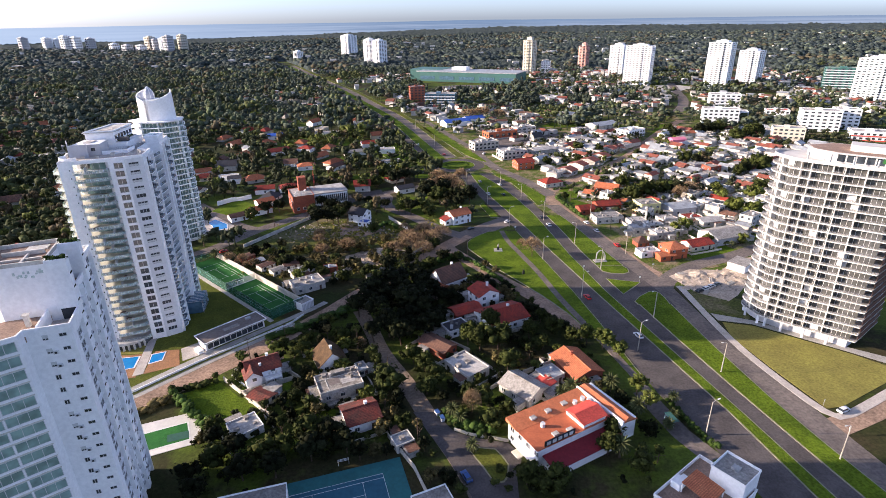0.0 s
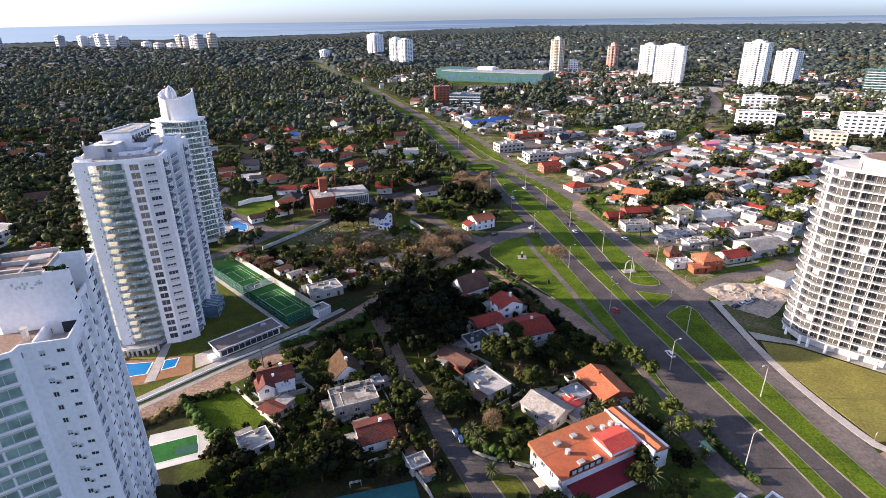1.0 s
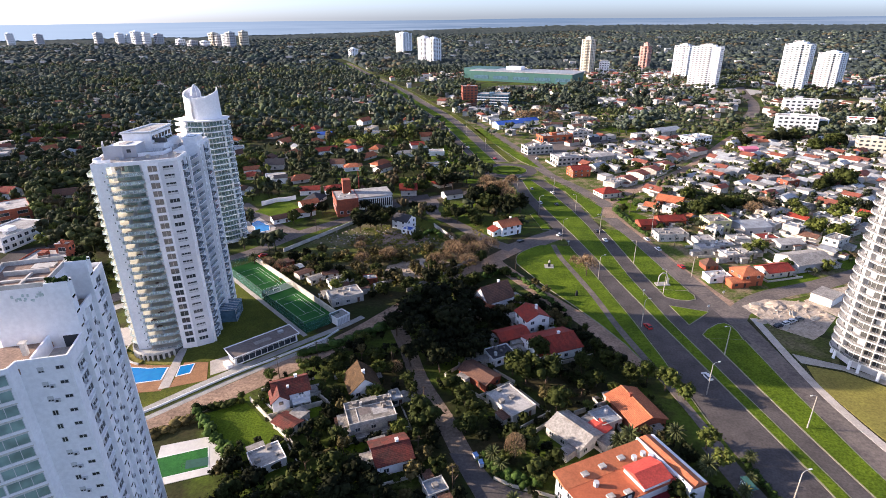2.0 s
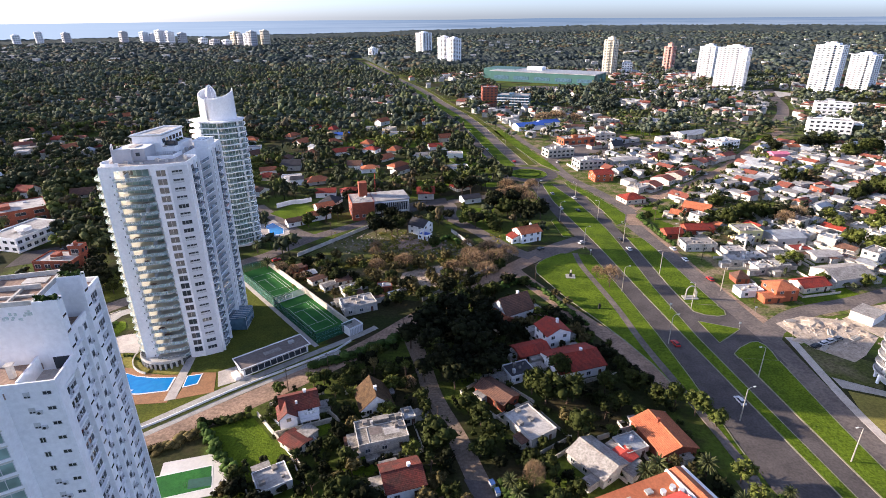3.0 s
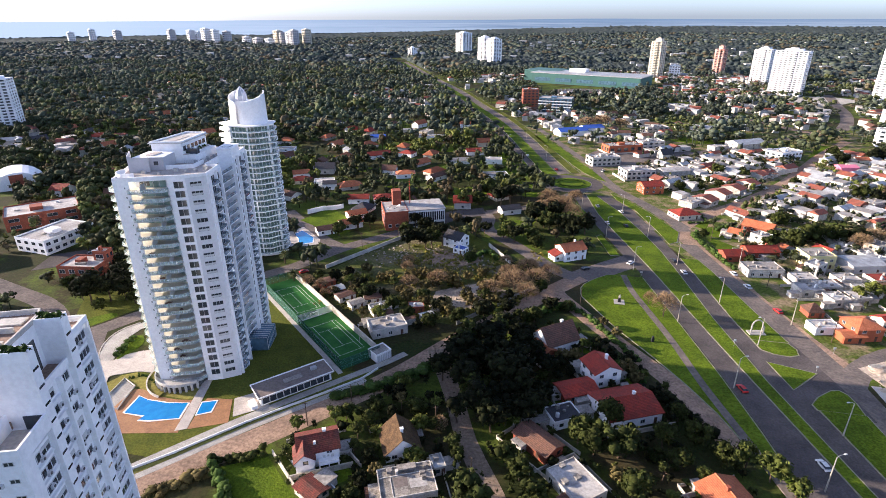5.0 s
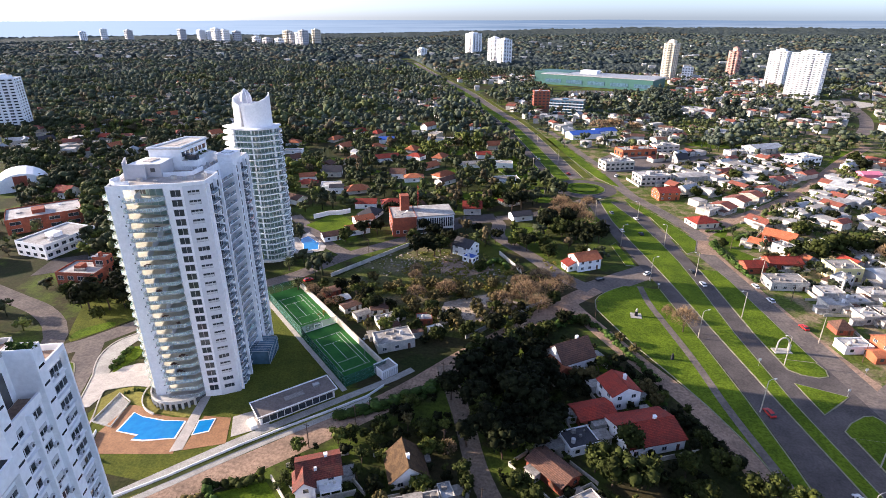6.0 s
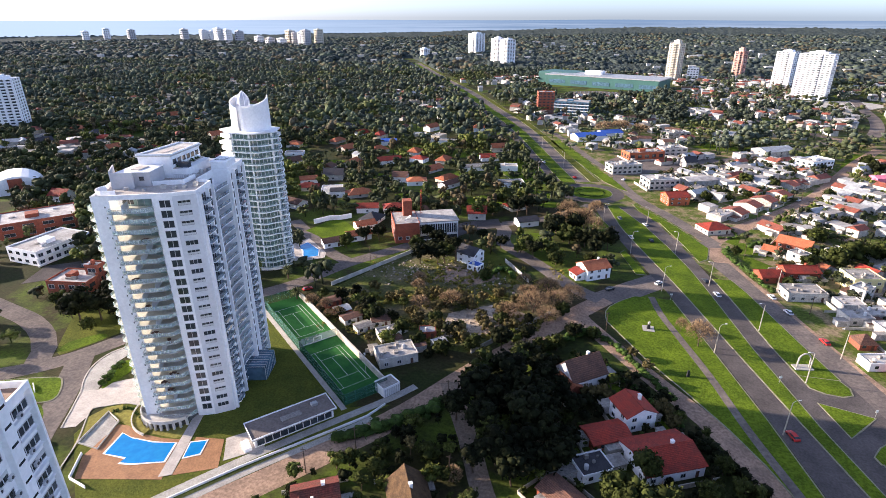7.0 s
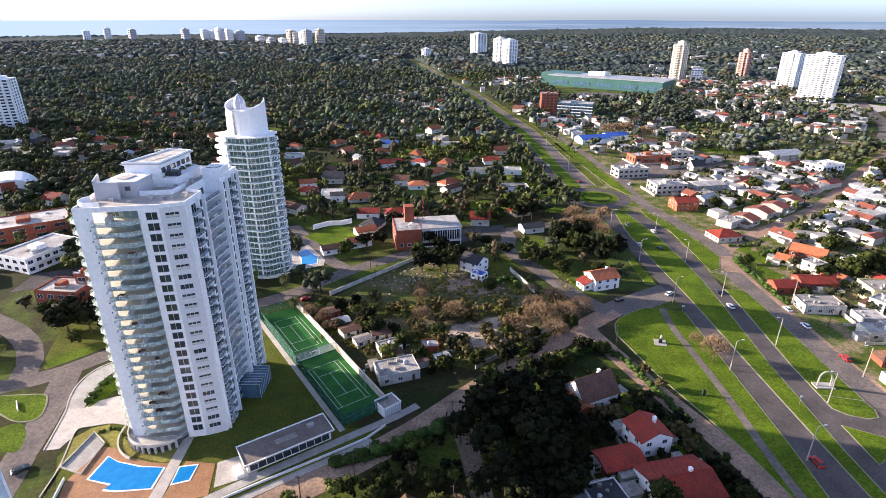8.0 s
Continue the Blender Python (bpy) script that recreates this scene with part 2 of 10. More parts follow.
def water_mat():
    m, nt, p = nodes_of("pool_water")
    col = mixer(nt, noise_of(nt, 0.5, 3, 0.5, "World"), (0.014, 0.19, 0.50), (0.02, 0.24, 0.55))
    nt.links.new(col, p.inputs["Base Color"])
    p.inputs["Roughness"].default_value = 0.12
    return m


M["water"] = water_mat()


def ground_mat():
    m, nt, p = nodes_of("ground_cover")
    a = mixer(nt, noise_of(nt, 0.035, 5, 0.65, "World", None, 0.42, 0.6), (0.030, 0.039, 0.011), (0.055, 0.046, 0.022))
    b = mixer(nt, noise_of(nt, 0.021, 5, 0.65, "World", None, 0.49, 0.58), a, (0.085, 0.12, 0.016))
    c = mixer(nt, noise_of(nt, 0.9, 4, 0.7, "World"), (0.62, 0.62, 0.62), (1.2, 1.2, 1.2))
    nt.links.new(mixer(nt, 1.0, b, c, "MULTIPLY"), p.inputs["Base Color"])
    p.inputs["Roughness"].default_value = 0.95
    p.inputs["Specular IOR Level"].default_value = 0.1
    return m


M["ground"] = ground_mat()
M["lotsoil"] = surface("weedy_soil", (0.085, 0.098, 0.026), (0.17, 0.145, 0.085), 0.95, 0.07, 0.9, 0.4, lo=0.45, hi=0.62)
M["scrub"] = foliage("leaf_scrub", (0.24, 0.205, 0.045), (0.11, 0.112, 0.028))
M["quarter"] = surface("trodden_grass_and_sand", (0.085, 0.115, 0.022), (0.25, 0.195, 0.12), 0.95, 0.11, 0.9, 0.4, lo=0.46, hi=0.6)
# wood_*: the grove_* foliage made paler and bluer, aerial haze painted in
M["wood_dark"] = foliage("leaf_pine_wood_hazed", (0.084, 0.100, 0.068), (0.042, 0.053, 0.040), 0.45)
M["wood_mid"] = foliage("leaf_wood_hazed", (0.100, 0.118, 0.058), (0.052, 0.066, 0.038), 0.45)
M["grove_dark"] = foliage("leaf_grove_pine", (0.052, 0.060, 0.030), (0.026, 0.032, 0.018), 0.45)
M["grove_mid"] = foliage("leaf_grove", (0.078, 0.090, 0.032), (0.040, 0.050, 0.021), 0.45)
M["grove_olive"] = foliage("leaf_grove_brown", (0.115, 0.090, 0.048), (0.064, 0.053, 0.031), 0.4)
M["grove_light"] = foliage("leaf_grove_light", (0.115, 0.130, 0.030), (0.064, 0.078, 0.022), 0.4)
M["wood_olive"] = foliage("leaf_wood_brown_hazed", (0.112, 0.096, 0.060), (0.066, 0.060, 0.040), 0.35)
M["wood_light"] = foliage("leaf_wood_light_hazed", (0.118, 0.132, 0.048), (0.068, 0.082, 0.034), 0.35)


# ---- mesh helpers ----
class Shape:
    """Collects vertices and faces for one mesh."""

    def __init__(self):
        self.v, self.f = [], []

    def add(self, verts, faces):
        k = len(self.v)
        self.v += [tuple(p) for p in verts]
        self.f += [tuple(i + k for i in f) for f in faces]
        return self

    def box(self, x0, x1, y0, y1, z0, z1):
        return self.add([(x0, y0, z0), (x1, y0, z0), (x1, y1, z0), (x0, y1, z0), (x0, y0, z1), (x1, y0, z1), (x1, y1, z1), (x0, y1, z1)],
                        [(0, 3, 2, 1), (4, 5, 6, 7), (0, 1, 5, 4), (1, 2, 6, 5), (2, 3, 7, 6), (3, 0, 4, 7)])

    def prism(self, poly, z0, z1, top=None):
        n = len(poly)
        top = top or poly
        return self.add([(x, y, z0) for x, y in poly] + [(x, y, z1) for x, y in top],
                        [tuple(range(n))[::-1], tuple(range(n, 2 * n))] + [(i, (i + 1) % n, n + (i + 1) % n, n + i) for i in range(n)])

    def wall(self, line, z0, z1, thick, closed=False):
        """An upright band along a line of plan points, thick to its left side."""
        pts = [Vector(p) for p in line]
        n = len(pts)
        off = []
        for i, p in enumerate(pts):
            a = pts[i - 1] if (i or closed) else None
            b = pts[(i + 1) % n] if (i < n - 1 or closed) else None
            d = Vector((0, 0))
            for u in ((p - a) if a is not None else None, (b - p) if b is not None else None):
                if u is not None and u.length > 1e-6:
                    d += u.normalized()
            d.normalize()
            off.append(p + Vector((-d.y, d.x)) * thick)
        vs, fs = [], []
        for p, q in zip(pts, off):
            vs += [(p.x, p.y, z0), (p.x, p.y, z1), (q.x, q.y, z1), (q.x, q.y, z0)]
        m = n if closed else n - 1
        for i in range(m):
            a, b = 4 * i, 4 * ((i + 1) % n)
            fs += [(a + k, b + k, b + (k + 1) % 4, a + (k + 1) % 4) for k in range(4)]
        if not closed:
            fs += [(0, 1, 2, 3), (4 * n - 1, 4 * n - 2, 4 * n - 3, 4 * n - 4)]
        return self.add(vs, fs)

    def tube(self, a, b, ra, rb, n=6):
        a, b = Vector(a), Vector(b)
        d = (b - a).normalized()
        u = d.orthogonal().normalized()
        w = d.cross(u)
        ring = [(math.cos(2 * math.pi * i / n), math.sin(2 * math.pi * i / n)) for i in range(n)]
        return self.add([a + (u * c + w * s) * ra for c, s in ring] + [b + (u * c + w * s) * rb for c, s in ring],
                        [(i, (i + 1) % n, n + (i + 1) % n, n + i) for i in range(n)] + [tuple(range(n))[::-1], tuple(range(n, 2 * n))])

    def mesh(self, name, mat):
        me = bpy.data.meshes.new(name)
        me.from_pydata(self.v, [], self.f)
        bm = bmesh.new()
        bm.from_mesh(me)
        bmesh.ops.recalc_face_normals(bm, faces=bm.faces)
        bm.to_mesh(me)
        bm.free()
        me.materials.append(M[mat])
        return me


def part(name, shape, mat, parent=None, label="", at=None):
    """Links a shape, or a mesh that alike parts share, as one object under its thing or part."""
    me = shape if isinstance(shape, bpy.types.Mesh) else shape.mesh(name, mat)
    ob = new(name, me)
    ob.parent = parent
    if at is not None:
        ob.matrix_basis = at
    if label:
        tagged(ob, label)
    return ob


def thing(name, m, label, category, group="", kind=""):
    ob = new(name)
    ob.empty_display_size = 0.5
    ob.matrix_basis = m
    return tagged(ob, label, category, group, kind)


def solo(name, shape, mat, label, category, group="", kind="", m=None):
    ob = new(name, shape.mesh(name, mat) if isinstance(shape, Shape) else shape)
    if m is not None:
        ob.matrix_basis = m
    return tagged(ob, label, category, group, kind)


def smooth_line(pts, step=6.0):
    """A Catmull-Rom line through plan points."""
    p = [Vector(q) for q in pts]
    p = [p[0] * 2 - p[1]] + p + [p[-1] * 2 - p[-2]]
    out = []
    for i in range(1, len(p) - 2):
        n = max(1, int((p[i + 1] - p[i]).length / step))
        for k in range(n):
            t = k / n
            out.append(0.5 * (2 * p[i] + (p[i + 1] - p[i - 1]) * t + (2 * p[i - 1] - 5 * p[i] + 4 * p[i + 1] - p[i + 2]) * t * t + (3 * p[i] - p[i - 1] - 3 * p[i + 1] + p[i + 2]) * t ** 3))
    return out + [p[-2]]


def offsets(line, d):
    out = []
    for i, p in enumerate(line):
        t = (line[min(i + 1, len(line) - 1)] - line[max(i - 1, 0)]).normalized()
        out.append(p + Vector((-t.y, t.x)) * d)
    return out


ROADS = []      # centre lines and half widths, which trees and houses keep clear of


def slab(left, right, z0, z1):
    """A flat strip between two lines of as many points, with sides."""
    s = Shape()
    n = len(left)
    vs = [(p.x, p.y, z1) for p in left] + [(p.x, p.y, z1) for p in right] + [(p.x, p.y, z0) for p in left] + [(p.x, p.y, z0) for p in right]
    fs = []
    for i in range(n - 1):
        fs += [(i, n + i, n + i + 1, i + 1), (i, i + 1, 2 * n + i + 1, 2 * n + i), (n + i, 3 * n + i, 3 * n + i + 1, n + i + 1)]
    fs += [(0, 2 * n, 3 * n, n), (n - 1, 2 * n - 1, 4 * n - 1, 3 * n - 1)]
    return s.add(vs, fs)


def road(name, pts, width, mat, label, z=0.05, clear=2.0, category="road"):
    line = smooth_line(pts)
    ROADS.append((np.array([(p.x, p.y) for p in line]), width / 2 + clear))
    return solo(name, slab(offsets(line, width / 2), offsets(line, -width / 2), -0.3, z), mat, label, category, kind="structure")


def patch(name, poly, mat, label, category, z=0.08, z0=-0.3, kind="structure"):
    return solo(name, Shape().prism(poly, z0, z), mat, label, category, kind=kind)


def arc(cx, cy, r, a0, a1, n=12, ry=None):
    ry = ry or r
    return [(cx + r * math.cos(radians(a0 + (a1 - a0) * i / n)), cy + ry * math.sin(radians(a0 + (a1 - a0) * i / n))) for i in range(n + 1)]


# ---- ground and roads ----
g = Shape()
N = 24
for i in range(N + 1):
    for j in range(N + 1):
        g.v.append((-5000 + 10000 * i / N, -900 + 6500 * j / N, 0.0))
for i in range(N):
    for j in range(N):
        a = i * (N + 1) + j
        g.f.append((a, a + N + 1, a + N + 2, a + 1))
solo("ground", g, "ground", "grass and bare soil ground of the town", "ground", kind="structure")


def edge(table, ys):
    yy = [t[0] for t in table]
    xx = [t[1] for t in table]
    o = np.argsort(yy)
    return [Vector((float(np.interp(y, np.array(yy)[o], np.array(xx)[o])), y)) for y in ys]


A_LEFT = ((70, 84), (100, 77), (118, 72.5), (139, 66), (153, 63.5), (183, 59), (210, 54), (250, 45.2), (290, 36), (310, 30), (336, 23), (367, 14.6), (405, 6.8))
MED_L = ((70, 96), (100, 90), (130, 83.8), (170, 73.2), (210, 62.6), (250, 52.4), (293, 41.8), (312, 36.6), (337, 29.4), (368, 21.4), (405, 15.6))
MED_R = ((70, 101.5), (100, 95), (130, 88), (170, 77.8), (210, 67.8), (250, 60.2), (293, 54), (316, 50.2), (341, 44.4), (372, 35.6), (405, 22.6))
B_RIGHT = ((70, 108.5), (100, 101.4), (122, 95.6), (146, 89.6), (170, 84), (205, 76.5), (231, 71), (250, 67), (290, 61), (310, 57.4), (342, 51.4), (380, 42.6), (405, 31))
V_RIGHT = ((70, 116), (102, 108.2), (117, 104.2), (138, 99.6), (167, 95), (202, 90.8), (230, 84.2), (257, 78), (296, 69.8), (330, 60))
S_RIGHT = ((70, 123), (117, 113), (130, 110.4), (147, 106.4), (170, 101.8), (214, 97.3), (255, 88), (289, 78.5), (330, 69))

ys = [70 + 5 * i for i in range(68)]
solo("road_avenue", slab(edge(A_LEFT, ys), edge(B_RIGHT, ys), -0.3, 0.05), "asphalt", "worn grey asphalt dual carriageway avenue", "road", kind="structure")
sy = [70 + 5 * i for i in range(29)]
solo("road_service", slab(edge(B_RIGHT, sy), edge(S_RIGHT, sy), -0.3, 0.046), "asphalt_old", "faded asphalt service road beside the avenue", "road", kind="structure")
ty = [208 + 5 * i for i in range(25)]
solo("road_service", slab([Vector((p.x - 0.5, p.y)) for p in edge(V_RIGHT, ty)], edge(S_RIGHT, ty), -0.3, 0.044), "asphalt_old", "faded asphalt service road with sandy edges", "road", kind="structure")
jy = [195 + 5 * i for i in range(10)]
solo("road_junction", slab([Vector((p.x - 0.4, p.y)) for p in edge(B_RIGHT, jy)], [Vector((p.x + 1.0, p.y)) for p in edge(V_RIGHT, jy)], -0.3, 0.048), "asphalt", "grey asphalt junction round the traffic islands", "road", kind="structure")
mid = [(float((a.x + b.x) / 2), a.y) for a, b in zip(edge(A_LEFT, ys), edge(S_RIGHT, ys))]
ROADS.append((np.array(mid), 32))


def green(name, left, right, label, inset=0.45, z=0.2, mat="verge"):
    """A kerbed strip of grass."""
    solo("kerb", slab(left, right, -0.2, z - 0.03), "kerb", "pale concrete kerb round a grass strip", "kerb", kind="structure")
    li = [a + (b - a).normalized() * inset for a, b in zip(left, right)]
    ri = [b + (a - b).normalized() * inset for a, b in zip(left, right)]
    return solo(name, slab(li, ri, -0.2, z), mat, label, "grass", kind="structure")


green("grass_median", edge(MED_L, ys), edge(MED_R, ys), "mown green grass median between the carriageways")
vy = [70 + 5 * i for i in range(26)] + [197.5]
green("grass_verge", edge(B_RIGHT, vy), edge(V_RIGHT, vy), "mown green grass verge between avenue and service road")


def green_poly(poly, label, z=0.2, mat="verge"):
    c = sum((Vector(p) for p in poly), Vector((0, 0))) / len(poly)
    solo("kerb", Shape().prism(poly, -0.2, z - 0.03), "kerb", "pale concrete kerb round a grass island", "kerb", kind="structure")
    solo("grass_island", Shape().prism([tuple(Vector(p) + (c - Vector(p)).normalized() * 0.5) for p in poly], -0.2, z), mat, label, "grass", kind="structure")


# rounded nose of the verge beside the side street, the small triangle and the long island with the arch
green_poly([(77.6, 197.3), (90.9, 197.3), (91, 203), (90.2, 207.5), (88.3, 209.6), (85.5, 208.8), (80, 204.2), (77, 200)], "rounded grass nose of the verge at a side street")
green_poly([(70.9, 221.9), (85.3, 217.8), (79.5, 211.5), (74.3, 206.5)], "small triangular grass traffic island")
uy = [236 + 6 * i for i in range(13)]
green("grass_verge", edge(B_RIGHT, uy), edge(V_RIGHT, uy), "mown green grass island with a stone arch")
green_poly([(70.0, 236), (82.3, 236), (84, 232), (83.4, 228), (80, 226.4), (75, 227), (71.2, 229.4)], "rounded grass end of the island with the arch")
green_poly([(55.8, 326), (60.4, 330.2), (63.8, 345), (52.2, 377), (42.4, 396), (31.5, 413), (34.5, 400), (43.8, 381), (52.6, 344)], "long grass island where the side street forks")
green_poly([(21.6, 334), (29.6, 305), (24.6, 305), (19, 330)], "narrow grass strip beside the avenue")

# grass between the dirt street and the avenue, with a footpath through it
GREEN_L = ((150, 60.5), (170, 55), (190, 47.5), (203, 41.1), (217.5, 32.5), (235, 21.3), (259, 9), (268, 9.5), (276, 15), (284, 24))
gy = [150 + 4 * i for i in range(34)]
green("grass_park", edge(GREEN_L, gy), [Vector((p.x - 0.3, p.y)) for p in edge(A_LEFT, gy)], "mown green grass beside the avenue with footpath")
road("footpath", [(29, 283), (31, 268), (34.3, 255.5), (41.4, 228.7), (46.8, 203.3), (53, 180), (59.5, 156), (63, 141)], 2.6, "asphalt_old", "worn paved footpath across the grass", z=0.23, clear=0.5, category="footpath")

# roundabout and the avenue beyond it
road("road_roundabout", arc(6, 432, 18.2, 0, 360, 40), 7.6, "asphalt", "worn asphalt ring of a roundabout", z=0.054)
solo("kerb", Shape().prism(arc(6, 432, 14.4, 0, 360, 40)[:-1], -0.2, 0.2), "kerb", "pale concrete kerb round the roundabout island", "kerb", kind="structure")
solo("grass_island", Shape().prism(arc(6, 432, 13.9, 0, 360, 40)[:-1], -0.2, 0.24), "verge", "round grass island with a low hedge", "grass", kind="structure")
FAR = [(-8, 455), (-27, 520), (-50, 600), (-77, 682), (-120, 790), (-176, 935), (-232, 1060), (-290, 1190), (-350, 1330), (-430, 1520)]
far_line = smooth_line(FAR, 14)
ROADS.append((np.array([(p.x, p.y) for p in offsets(far_line, -2)]), 19))
solo("road_avenue_far", slab(offsets(far_line, 16), offsets(far_line, 7), -0.3, 0.05), "asphalt", "grey asphalt carriageway running into the woods", "road", kind="structure")
solo("road_avenue_far", slab(offsets(far_line, -5), offsets(far_line, -14), -0.3, 0.05), "asphalt_old", "sandy grey carriageway running into the woods", "road", kind="structure")
green("grass_median", offsets(far_line, 6.4), offsets(far_line, -4.4), "long grass median of the far avenue")
green("grass_verge", offsets(far_line, -14.6), offsets(far_line, -22), "broad grass verge beside the far avenue", mat="lawn")
road("road_link", [(6, 405), (-1, 395), (-14, 380), (-26, 368), (-44, 358)], 7, "asphalt_old", "faded link road to the roundabout", z=0.044)
green_poly([(-4, 402), (4, 398), (10, 384), (16, 366), (12, 362), (2, 374), (-6, 388)], "grass island beside the roundabout")
green_poly([(-20, 410), (-40, 402), (-46, 416), (-30, 428), (-20, 424)], "grass island beside the roundabout")
green_poly([(-24, 448), (-44, 440), (-60, 470), (-56, 520), (-40, 520), (-28, 480)], "grass strip beside the avenue")

# streets of the near quarter
road("road_street", [(-114, 117.5), (-101.5, 131.5), (-82.2, 151.8), (-66, 170.5), (-50.7, 189.5), (-36, 213), (-22, 233), (-1, 263), (13, 281)], 8.5, "dirt", "sandy brown unpaved street", z=0.03, clear=1.0)
road("footpath", [(-114, 123), (-103, 135.7), (-85.7, 156.2), (-70, 173.2), (-60.5, 184)], 2.1, "concrete", "grey concrete footway along the unpaved street", z=0.07, clear=0.3, category="footpath")
road("road_street", [(10, 277), (24, 291), (40, 306)], 13, "asphalt_old", "faded asphalt mouth of the side street", z=0.036)
road("road_street", [(-42, 206), (-31, 182), (-23.5, 163), (-14, 146), (-8, 133.5), (-1.5, 121), (5, 108), (10, 94), (15, 76)], 5.8, "lane", "sandy brown side street with patched surface", z=0.04, clear=0.5)
road("road_street", [(-2, 262), (1, 256), (13, 237.5), (25, 220), (36, 205), (44, 190), (50, 172)], 7.0, "dirt", "sandy dirt lane along the grass", z=0.034, clear=0.5)
road("road_street", [(-230, 158), (-205, 168), (-186, 178), (-173, 190), (-165, 204), (-150, 226), (-136, 246), (-124, 261), (-109.6, 287), (-89.5, 312), (-71, 336), (-50, 357), (-42, 348), (-39.8, 329), (-21.3, 307), (-3, 284), (8, 276)], 8, "asphalt_old", "faded street with sandy edges", z=0.038, clear=1.0)
road("road_street", [(-171, 191), (-164, 180), (-157, 168), (-151, 156), (-144, 143), (-136, 126)], 8.5, "asphalt_old", "worn asphalt street behind the tower", z=0.042)
road("road_street", [(-182, 183), (-188, 192), (-196, 199), (-211, 207), (-236, 214), (-300, 232)], 8, "asphalt_old", "worn asphalt street", z=0.043)
road("road_street", [(-164, 336), (-128, 300), (-109, 287)], 7, "asphalt_old", "worn asphalt street", z=0.037)
road("road_street", [(90, 205), (97, 219), (113.7, 234), (141, 247), (165, 261), (230, 300), (300, 352)], 8, "asphalt_old", "sandy side street off the avenue", z=0.041, clear=0.5)
road("road_street", [(97, 216), (89, 240), (81, 270), (75, 296), (67, 330), (66.5, 352), (83, 376), (116.7, 413.5), (152.4, 459), (183, 508), (215, 560), (262, 628)], 8.5, "dirt", "sandy street between bungalows", z=0.037, clear=0.5)
road("road_street", [(112, 399), (127, 384.6), (139.5, 375.4), (185, 344), (240, 306)], 6, "dirt", "sandy lane between bungalows", z=0.033, clear=0.5)
road("road_street", [(70, 352), (56, 350), (44, 352)], 8, "asphalt_old", "mouth of a side street", z=0.06)
road("road_street", [(110, 124), (126, 131), (142, 140), (190, 168)], 7, "dirt", "sandy street by an empty lawn", z=0.04)
road("road_street", [(27, 486), (70, 512), (110, 545), (170, 600), (250, 660)], 10, "asphalt_old", "broad grey street between shops", z=0.04)
patch("forecourt", [(20, 478), (62, 500), (112, 544), (104, 582), (66, 566), (36, 556), (18, 524)], "asphalt_old", "worn grey forecourt of the shops", "paving", z=0.03)
patch("quarter_ground", [(97, 222), (84, 250), (66, 296), (52, 330), (40, 372), (18, 402), (0, 440), (-12, 480), (-40, 560), (-66, 640), (40, 700), (100, 710), (250, 700), (430, 640), (430, 420), (300, 330), (172, 252)], "quarter", "trodden grass and sand between bungalows", "ground", z=0.012)
green_poly([(25, 446), (31, 440), (24, 466), (12, 500), (-4, 552), (-22, 604), (-30, 600), (-12, 544), (6, 490), (16, 462)], "grass strip between the shops and the avenue")
road("road_street", [(68, 352), (58, 377), (49, 397), (40, 414), (33, 434), (27, 462), (27, 486)], 8, "asphalt_old", "grey service street in front of the shops", z=0.048)
road("road_street", [(26, 480), (10, 524), (-8, 580), (-28, 640)], 6, "asphalt_old", "grey service street in front of the shops", z=0.0485)
for gp, gl in (([(72, 360), (80, 382), (88, 378), (79, 352)], "front lawn beside a bungalow street"), ([(78, 352), (82, 358), (112, 350), (118, 343), (100, 338), (76, 343)], "garden lawn between brick bungalows"),
               ([(84, 309), (76, 338), (80, 340), (90, 328), (92, 312)], "front lawn along the service road"), ([(176, 500), (186, 506), (240, 600), (228, 604)], "rough roadside grass"), ([(104, 390), (122, 396), (150, 440), (142, 442)], "rough green lot beside the sandy street"),
               ([(120, 236), (146, 252), (140, 262), (116, 250)], "garden lawn behind a wall"), ([(150, 556), (186, 566), (196, 590), (160, 600)], "open green lot"), ([(98, 596), (140, 590), (150, 606), (112, 620)], "open green lot between shops")):
    patch("lawn", gp, "verge", gl, "grass", z=0.022)
patch("lawn", [(-24, 288), (-40, 312), (-56, 330), (-60, 322), (-40, 296), (-30, 280)], "lawn", "rough grass beside the street", "grass", z=0.016)
LAWNS = ((-110, 400, 16), (-60, 400, 20), (-20, 400, 12), (-90, 455, 16), (-150, 440, 18), (-200, 470, 20), (-45, 470, 14), (-100, 520, 18), (-160, 520, 14), (-60, 540, 12), (-230, 420, 16), (-20, 345, 9), (-120, 310, 8))
LAWNS = tuple((cx, cy, 0.7 * rr_) for cx, cy, rr_ in LAWNS)
for cx, cy, rr_ in LAWNS:
    patch("lawn", [(cx + rr_ * (1 + 0.25 * math.sin(3 * a + cx)) * math.cos(a), cy + rr_ * 0.7 * (1 + 0.2 * math.cos(2 * a + cy)) * math.sin(a)) for a in np.linspace(0, 6.28, 14)[:-1]], "verge", "mown lawn of a villa garden", "grass", z=0.02)
road("road_street", [(250, 660), (288, 700), (328, 790), (356, 890), (385, 990)], 13, "asphalt_old", "broad grey street past the towers", z=0.045)
road("road_street", [(250, 660), (222, 704), (196, 770), (150, 842), (110, 905)], 10, "dirt", "sandy street beside pine trees", z=0.043)
patch("car_park", [(-24, 950), (20, 930), (84, 938), (90, 985), (30, 1010), (-20, 995)], "asphalt_old", "grey car park in front of the mall", "paving", z=0.05)
patch("forecourt", [(292, 880), (345, 872), (408, 930), (380, 975), (300, 960)], "concrete", "pale paved forecourt of the towers", "paving", z=0.04)
ROADS.append((np.array([(-15, 968), (35, 965), (80, 960)]), 26))
